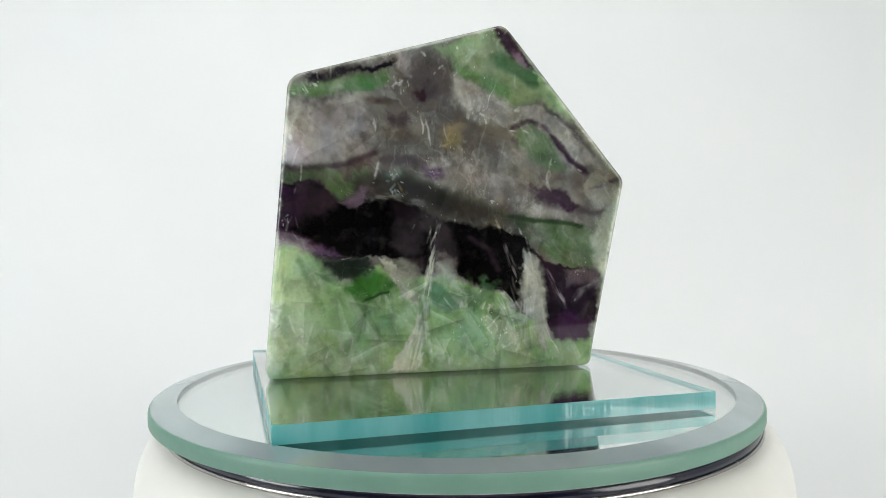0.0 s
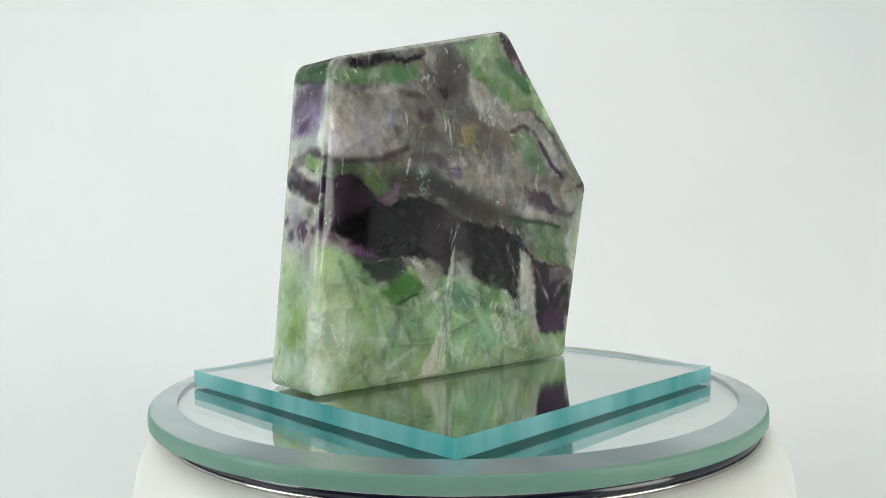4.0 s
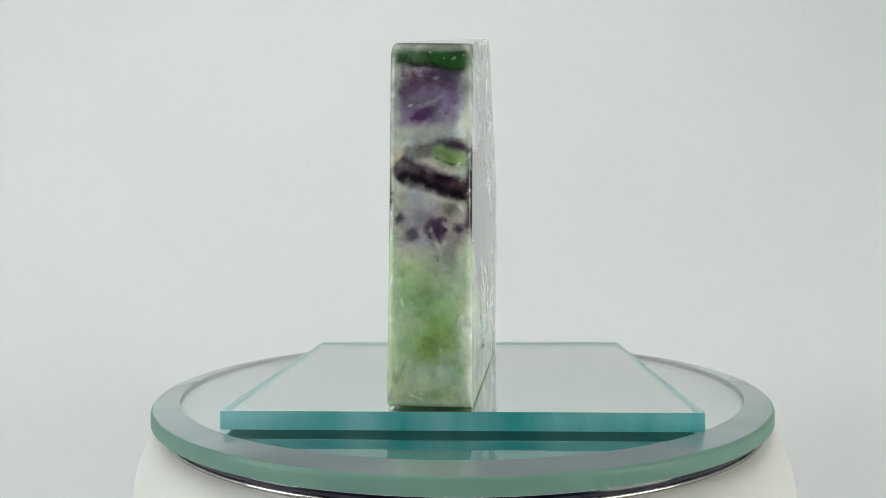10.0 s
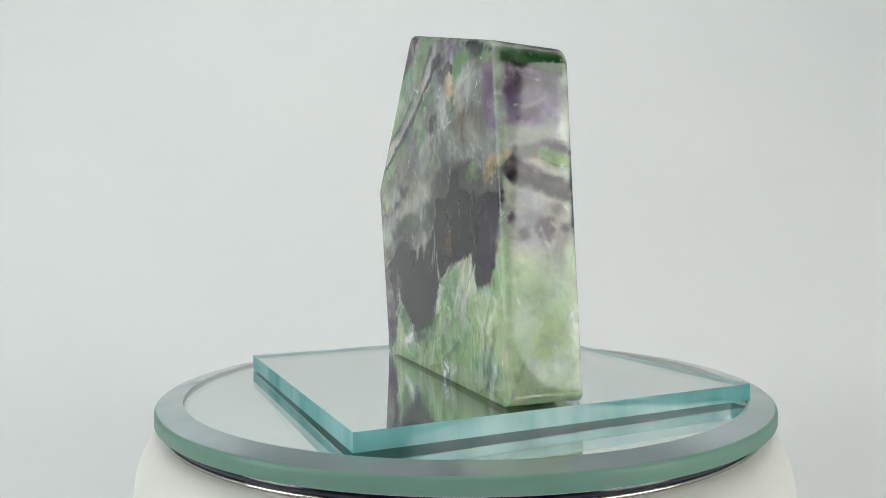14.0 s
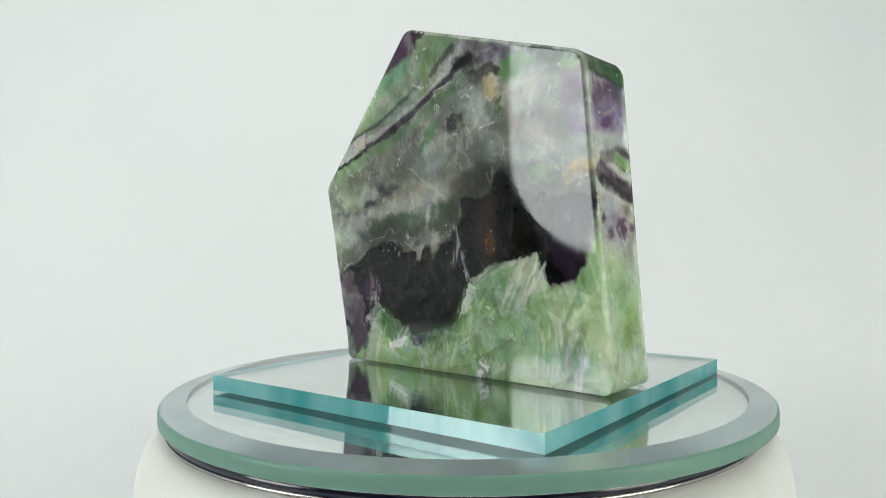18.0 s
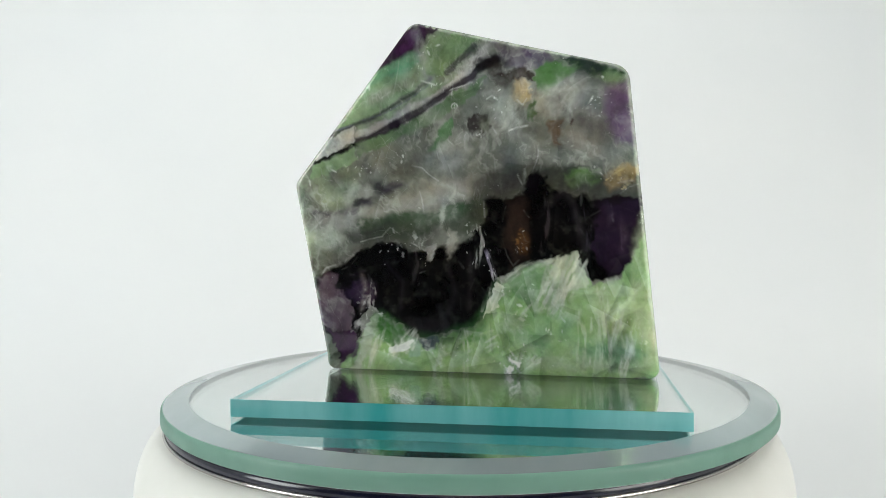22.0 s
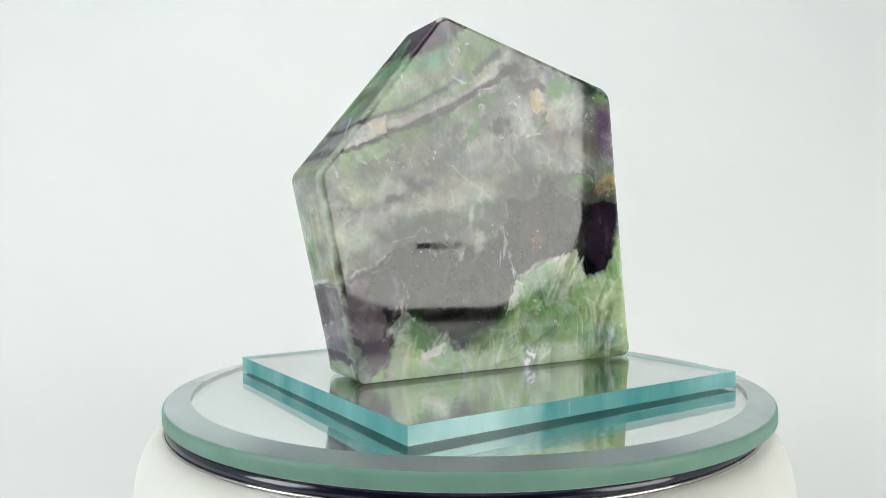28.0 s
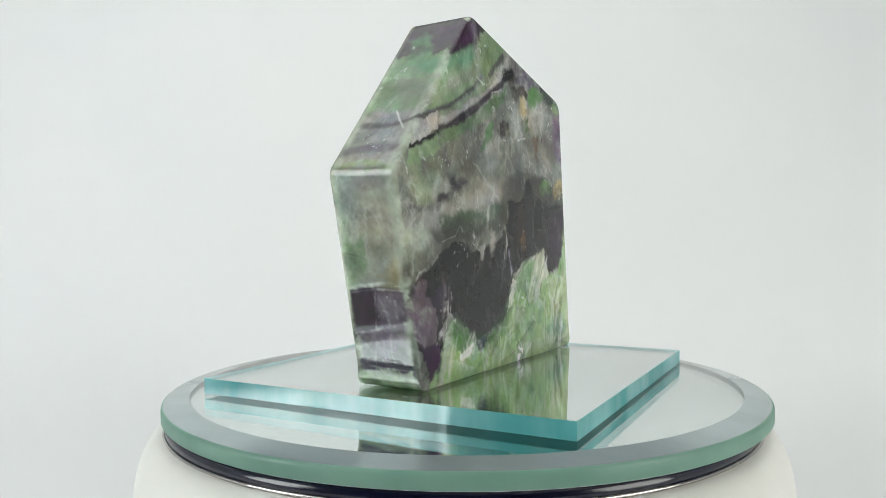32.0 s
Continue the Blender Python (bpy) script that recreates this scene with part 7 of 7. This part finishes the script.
    c.patch([(7.6, 15.2), (4.5, 15.7), (4.1, 9.7), (6.7, 7.0), (8.5, 7.9), (8.9, 11.5)], (0.26, 0.42, 0.10), 0.75, 0.7)
    c.vein_or_glint([(6.7, 18.0), (9.8, 13.4), (11.5, 11.6)], 1.2, (0.45, 0.54, 0.34), 0.7)
    c.vein_or_glint([(10.2, 7.9), (11.8, 4.3)], 0.8, (0.13, 0.17, 0.10), 0.7)
    c.patch([(10.2, 6.1), (8.0, 7.9), (7.2, 3.3), (9.8, 2.4)], (0.44, 0.52, 0.42), 0.6, 0.5)
    c.patch([(7.2, 2.4), (3.2, 3.3), (1.5, 1.0), (6.7, 0.4)], (0.10, 0.22, 0.11), 0.7, 0.4)
    c.patch([(3.2, 7.0), (0.1, 6.9), (0.6, 4.2), (3.2, 3.3)], (0.16, 0.27, 0.11), 0.7, 0.4)
    c.vein_or_glint([(1.6, 14.8), (1.0, 12.5), (0.7, 11.1)], 1.0, (0.88, 0.89, 0.86), 0.85)
    c.vein_or_glint([(2.1, 13.8), (1.2, 15.2)], 0.8, (0.88, 0.89, 0.86), 0.85)
    c.vein_or_glint([(6.8, 58.0), (6.6, 57.7)], 0.7, (0.88, 0.89, 0.86), 0.85)
    c.vein_or_glint([(3.2, 56.7), (2.7, 57.1)], 0.6, (0.88, 0.89, 0.86), 0.85)
    c.vein_or_glint([(1.7, 57.9), (1.4, 58.4)], 0.5, (0.88, 0.89, 0.86), 0.85)
    c.vein_or_glint([(5.9, 53.5), (5.2, 53.7)], 0.5, (0.88, 0.89, 0.86), 0.85)
    c.vein_or_glint([(10.3, 49.1), (9.7, 49.3)], 0.4, (0.88, 0.89, 0.86), 0.85)
    c.vein_or_glint([(1.3, 46.0), (0.8, 46.5), (1.3, 45.6)], 0.8, (0.88, 0.89, 0.86), 0.85)
    c.vein_or_glint([(0.6, 45.1), (0.3, 43.9)], 0.6, (0.88, 0.89, 0.86), 0.85)
    c.vein_or_glint([(2.4, 39.1), (1.9, 39.4)], 0.7, (0.88, 0.89, 0.86), 0.85)
    c.vein_or_glint([(11.1, 17.5), (10.7, 16.6)], 0.6, (0.88, 0.89, 0.86), 0.85)
    c.vein_or_glint([(2.1, 32.5), (1.4, 31.8)], 0.5, (0.88, 0.89, 0.86), 0.85)
    c.vein_or_glint([(9.8, 2.4), (7.2, 1.3)], 0.6, (0.88, 0.89, 0.86), 0.85)
    c.vein_or_glint([(1.5, 3.3), (0.4, 5.6)], 0.7, (0.88, 0.89, 0.86), 0.85)
    c.vein_or_glint([(2.7, 1.9), (2.2, 0.7)], 0.7, (0.88, 0.89, 0.86), 0.85)
    c.vein_or_glint([(4.9, 9.9), (4.6, 9.3)], 0.6, (0.88, 0.89, 0.86), 0.85)
    c.vein_or_glint([(12.9, 51.1), (12.6, 50.9)], 0.6, (0.88, 0.89, 0.86), 0.85)
    d.patch([(0.1, 17.1), (6.7, 18.1), (6.1, 11.3), (0.3, 10.4)], (0.030, 0.013, 0.028), 0.9, 0.15)
    d.patch([(7.1, 17.9), (14.5, 17.8), (13.4, 11.8), (6.0, 10.8)], (0.13, 0.10, 0.13), 0.8, 0.25)
    d.patch([(8.3, 21.0), (14.7, 22.2), (14.7, 18.8), (9.3, 18.0)], (0.20, 0.18, 0.09), 0.75, 0.4)
    d.patch([(1.0, 10.0), (12.3, 12.2), (12.9, 5.3), (1.2, 5.4)], (0.30, 0.28, 0.31), 0.8, 0.12)
    d.vein_or_glint([(1.0, 10.0), (12.3, 12.2)], 0.35, (0.60, 0.58, 0.60), 0.8)
    d.vein_or_glint([(12.3, 12.2), (12.9, 5.3)], 0.3, (0.60, 0.58, 0.60), 0.7)
    d.patch([(1.2, 5.1), (12.9, 5.1), (12.7, 3.8), (1.6, 3.8)], (0.022, 0.012, 0.030), 0.9, 0.12)
    d.patch([(1.5, 3.5), (12.7, 3.5), (12.2, 1.1), (3.6, 0.9)], (0.42, 0.50, 0.38), 0.8, 0.15)
    d.vein_or_glint([(-0.1, 17.4), (6.3, 18.3), (14.6, 18.1)], 0.4, (0.50, 0.48, 0.50), 0.7)
    d.vein_or_glint([(6.6, 17.9), (4.4, 3.6)], 0.3, (0.48, 0.46, 0.50), 0.6)
    d.vein_or_glint([(10.2, 16.1), (10.3, 12.6)], 1.0, (0.45, 0.43, 0.45), 0.7)
    d.vein_or_glint([(4.4, 18.6), (5.4, 19.2)], 0.7, GLINT, 0.9)
    d.vein_or_glint([(10.6, 19.1), (13.2, 19.1)], 0.35, (0.8, 0.78, 0.6), 0.8)
    d.vein_or_glint([(1.6, 7.4), (3.2, 8.1)], 0.6, (0.7, 0.7, 0.72), 0.7)
    d.vein_or_glint([(0.9, 24.9), (4.3, 24.1), (5.3, 23.4)], 0.3, (0.08, 0.12, 0.07), 0.8)
    d.patch([(0.3, 22.8), (4.2, 23.4), (5.5, 20.9), (3.5, 18.8), (0.1, 18.7)], (0.17, 0.25, 0.13), 0.7, 0.4)
    e.patch([(-0.1, 69.2), (2.9, 69.7), (3.2, 66.8), (1.3, 65.0), (0.4, 65.1)], (0.05, 0.025, 0.06), 0.85, 0.2)
    e.patch([(5.6, 68.2), (12.0, 69.6), (14.0, 66.9), (13.9, 62.3), (11.2, 65.0), (9.5, 62.2)], (0.028, 0.012, 0.034), 0.9, 0.25)
    e.patch([(1.8, 67.0), (5.3, 67.7), (9.5, 62.2), (13.2, 61.2), (11.1, 57.9), (7.2, 59.6), (4.1, 62.4)], (0.09, 0.27, 0.11), 0.85, 0.35)
    e.patch([(4.0, 57.5), (12.4, 57.8), (14.7, 51.7), (8.3, 50.5)], (0.15, 0.15, 0.12), 0.7, 0.5)
    e.vein_or_glint([(4.2, 45.3), (7.7, 48.1), (10.7, 49.1)], 0.8, (0.15, 0.13, 0.18), 0.7)
    e.vein_or_glint([(3.9, 47.5), (6.0, 53.7)], 0.4, (0.34, 0.35, 0.34), 0.6)
    e.patch([(0.9, 39.1), (2.3, 39.5), (3.5, 37.8), (1.7, 37.8)], (0.06, 0.04, 0.09), 0.8, 0.2)
    e.vein_or_glint([(4.0, 59.3), (5.1, 60.1)], 1.0, (0.85, 0.88, 0.85), 0.85)
    e.vein_or_glint([(4.9, 58.6), (4.8, 59.6)], 0.7, (0.85, 0.88, 0.85), 0.85)
    e.vein_or_glint([(3.8, 64.9), (4.8, 63.5)], 0.6, (0.85, 0.88, 0.85), 0.85)
    e.vein_or_glint([(1.5, 55.8), (2.0, 55.9)], 0.5, (0.85, 0.88, 0.85), 0.85)
    e.vein_or_glint([(11.0, 61.7), (12.1, 61.3)], 0.5, (0.85, 0.88, 0.85), 0.85)
    e.vein_or_glint([(10.9, 46.7), (7.7, 50.5)], 0.3, (0.85, 0.88, 0.85), 0.85)
    cloud = fractal(p, 2.6, 70, 5)
    meet = step(deep + 0.16 * fractal(p, 4.0, 90), 0.34, 0.66)[:, None]
    ca, cb, cc = np.zeros((len(u), 3)), np.zeros((len(u), 3)), np.zeros((len(u), 3))
    ca[ia], cb[ib], cc[ic] = a.c, b.c, c.c
    cd, ce = np.zeros((len(u), 3)), np.zeros((len(u), 3))
    cd[il], ce[ie] = d.c, e.c
    out = ca * (1 - meet) + cb * meet
    out += (cc - out) * on_end[:, None]
    out += (cd - out) * on_low[:, None]
    out += (ce - out) * on_slope[:, None]
    # thin paler rims along the edges of both faces
    rim = (1 - step(np.abs(deep - 0.07), 0.03, 0.11)) + (1 - step(np.abs(deep - 0.93), 0.03, 0.11))
    rim *= 0.5 * step(out.mean(1), 0.05, 0.2) * np.clip(0.7 + 0.6 * fractal(p, 3.0, 170, 3), 0, 1) * (deep > 0.004) * (deep < 0.996)
    out += (np.array((0.50, 0.55, 0.45)) - out) * rim[:, None]
    # milky clouds, and fine bright fracture threads
    light = out.mean(1)
    milk = np.clip(cloud, 0, 1) * 0.10 * step(light, 0.08, 0.3)
    out += (np.array((0.62, 0.63, 0.60)) - out) * milk[:, None]
    out *= (1 - 0.35 * np.clip(-cloud, 0, 1))[:, None]
    thread = np.abs(fractal(p, 3.4, 110, 3))
    thin = 0.5 * (1 - step(thread, 0.0, 0.03)) * step(fractal(p, 7.0, 130, 2), 0.05, 0.5)
    out += (np.array((0.66, 0.66, 0.62)) - out) * (0.12 * thin * step(light, 0.05, 0.2))[:, None]
    # bright specks: small glints added to the colour
    speck = step(lattice(p / 0.42, 150), 0.955, 0.99) * step(lattice(p / 4.0, 151), 0.5, 0.8)
    out += (np.array((0.8, 0.8, 0.76)) - out) * (0.4 * speck * step(light, 0.03, 0.12))[:, None]
    return np.clip(out, 0.001, 0.9)


def fluorite():
    """Polished translucent stone: colour zones, veils, cleavage facets, fine cracks, and glints put into the colour."""
    m = material("polished_fluorite", (0.3, 0.4, 0.3), 0.05, 0.0, 1.47, Subsurface_Weight=1.0, Subsurface_Scale=0.010)
    b = m.node_tree.nodes["Principled BSDF"]
    b.inputs["Subsurface Radius"].default_value = (0.8, 1.0, 0.8)
    at = node(m, "Attribute")
    at.attribute_name = "zones"
    tc = node(m, "TexCoord")
    link = m.node_tree.links.new

    def math2(op, x, y):
        n = node(m, "Math")
        n.operation = op
        for k, v in enumerate((x, y)):
            if isinstance(v, (int, float)):
                n.inputs[k].default_value = v
            else:
                link(v, n.inputs[k])
        return n.outputs[0]

    def ranged(x, f0, f1, t0, t1):
        n = node(m, "MapRange")
        for key, v in zip(("From Min", "From Max", "To Min", "To Max"), (f0, f1, t0, t1)):
            n.inputs[key].default_value = v
        link(x, n.inputs["Value"])
        return n.outputs["Result"]

    def blend(fac, x, y):
        n = node(m, "Mix")
        n.data_type = "RGBA"
        link(fac, n.inputs[0])
        link(x, n.inputs[6])
        n.inputs[7].default_value = (*y, 1)
        return n.outputs[2]

    def placed(scale=(1, 1, 1), turn=(0, 0, 0)):
        n = node(m, "Mapping")
        n.inputs["Scale"].default_value, n.inputs["Rotation"].default_value = scale, turn
        join(m, tc, "Object", n, "Vector")
        return n.outputs["Vector"]

    def cloud(vector, scale, detail, rough=0.55, distort=0.0, ridged=False):
        n = node(m, "TexNoise", Scale=scale, Detail=detail, Roughness=rough, Distortion=distort)
        if ridged:
            n.noise_type = "RIDGED_MULTIFRACTAL"
        link(vector, n.inputs["Vector"])
        return n.outputs["Fac"]

    def cells(vector, scale, feature, out):
        n = node(m, "TexVoronoi", Scale=scale)
        n.feature = feature
        link(vector, n.inputs["Vector"])
        return n.outputs[out]

    plain = placed()
    upright = placed((1.0, 1.0, 0.35), (0.15, 0.1, 0.0))
    slant = placed((1.3, 1.0, 0.8), (0.6, 0.3, 0.4))
    bw = node(m, "RGBToBW")
    join(m, at, "Color", bw, "Color")
    lit = ranged(bw.outputs[0], 0.01, 0.14, 0.0, 1.0)
    # tone: slow clouds, upright cleavage facets, grain
    red = node(m, "SeparateColor")
    link(cells(upright, 330, "F1", "Color"), red.inputs["Color"])
    tone = math2("MULTIPLY", ranged(cloud(slant, 200, 4, 0.5, 0.3), 0.34, 0.66, 0.93, 1.07), ranged(red.outputs[0], 0, 1, 0.95, 1.05))
    tone = math2("MULTIPLY", tone, ranged(cloud(plain, 1100, 3), 0.3, 0.7, 0.94, 1.06))
    small = node(m, "SeparateColor")
    link(cells(slant, 760, "F1", "Color"), small.inputs["Color"])
    tone = math2("MULTIPLY", tone, ranged(small.outputs[0], 0, 1, 0.94, 1.06))
    hue = node(m, "HueSaturation")
    link(tone, hue.inputs["Value"])
    join(m, at, "Color", hue, "Color")
    # pale veils in sheets, thin healed cracks, bright flecks
    veil = ranged(cloud(slant, 90, 6, 0.6, 0.5, True), 0.45, 0.95, 0.0, 0.11)
    veil = math2("MULTIPLY", math2("MULTIPLY", veil, lit), ranged(cloud(plain, 85, 2), 0.38, 0.62, 0.1, 1.0))
    colour = blend(veil, hue.outputs[0], (0.56, 0.57, 0.53))
    # healed cracks: thin broken lines along warped cell borders
    swirl = node(m, "TexNoise", Scale=260, Detail=3, Roughness=0.6)
    link(plain, swirl.inputs["Vector"])
    bend = node(m, "VectorMath")
    bend.operation = "MULTIPLY_ADD"
    link(swirl.outputs["Color"], bend.inputs[0])
    bend.inputs[1].default_value = (0.0016, 0.0016, 0.0016)
    link(slant, bend.inputs[2])
    for size, thin, most, patch in ((110, 0.008, 0.20, 75), (260, 0.014, 0.18, 110)):
        line = ranged(cells(bend.outputs[0], size, "DISTANCE_TO_EDGE", "Distance"), 0.0, thin, most, 0.0)
        line = math2("MULTIPLY", line, ranged(cloud(plain, patch, 3, 0.6), 0.54, 0.66, 0.0, 1.0))
        colour = blend(math2("MULTIPLY", line, lit), colour, (0.66, 0.67, 0.62))
    # flecks and finer dots paint fracture glints as near-white colour
    fleck = ranged(cells(bend.outputs[0], 560, "F1", "Distance"), 0.04, 0.20, 1.0, 0.0)
    fleck = math2("MULTIPLY", math2("MULTIPLY", fleck, lit), ranged(cloud(plain, 190, 3, 0.6), 0.61, 0.70, 0.0, 0.7))
    colour = blend(fleck, colour, (0.82, 0.83, 0.78))
    fine_glints = ranged(cells(bend.outputs[0], 1250, "F1", "Distance"), 0.06, 0.22, 1.0, 0.0)
    fine_glints = math2("MULTIPLY", math2("MULTIPLY", fine_glints, lit), ranged(cloud(slant, 150, 4, 0.65), 0.60, 0.72, 0.0, 0.8))
    colour = blend(fine_glints, colour, (0.85, 0.86, 0.82))
    link(colour, b.inputs["Base Color"])
    mottled(m, 130, 0.02, 0.06, socket="Roughness")
    bumped(m, 55, 0.03, 0.0006, 2)
    return m


def stone():
    rings, deep = slab_points()
    k, n, _ = rings.shape
    p = rings.reshape(-1, 3)
    i = np.arange(k - 1)[:, None] * n + np.arange(n)[None, :]
    j = np.arange(k - 1)[:, None] * n + (np.arange(n)[None, :] + 1) % n
    quads = np.stack([i, i + n, j + n, j], -1).reshape(-1, 4)
    count = len(quads)
    me = bpy.data.meshes.new("fluorite_slab")
    me.vertices.add(len(p))
    me.vertices.foreach_set("co", (np.stack([p[:, 1], p[:, 0], p[:, 2]], -1) / 1000.0).ravel())
    caps = [np.arange(n), np.arange(n)[::-1] + (k - 1) * n]
    loops = np.concatenate([quads.ravel(), caps[0], caps[1]])
    me.loops.add(len(loops))
    me.loops.foreach_set("vertex_index", loops.astype(np.int32))
    me.polygons.add(count + 2)
    starts = np.concatenate([np.arange(count) * 4, [count * 4, count * 4 + n]])
    me.polygons.foreach_set("loop_start", starts.astype(np.int32))
    me.update(calc_edges=True)
    me.validate()
    me.polygons.foreach_set("use_smooth", np.ones(count + 2, dtype=bool))
    layer = me.color_attributes.new("zones", "FLOAT_COLOR", "POINT")
    c = slab_colours(p, deep)
    layer.data.foreach_set("color", np.concatenate([c, np.ones((len(c), 1))], 1).astype(np.float32).ravel())
    me.materials.append(fluorite())
    ob = new("fluorite_slab", me)
    ob.matrix_world = pose(0, 0, Z0)
    return tagged(ob, "polished five-sided fluorite slab banded green, purple and white, standing on a square mirror", "crystal")


STONE = stone()


# ------------------------------------------------------------------ the turn of the platter
def motions():
    angles = [(0, -72.44), (2, -58.17), (4, -43.92), (6, -29.69), (8, -15.71), (10, -1.78), (12, 12.03), (14, 25.88), (16, 39.80),
              (18, 53.87), (20, 67.94), (22, 82.01), (24, 95.95), (26, 109.98), (28, 124.10), (30, 138.38), (32, 152.71)]
    for thing in (ROUND, SQUARE, STONE):
        walk(thing, [(t, pose(0, 0, Z0, 0, 0, a)) for t, a in angles])


motions()
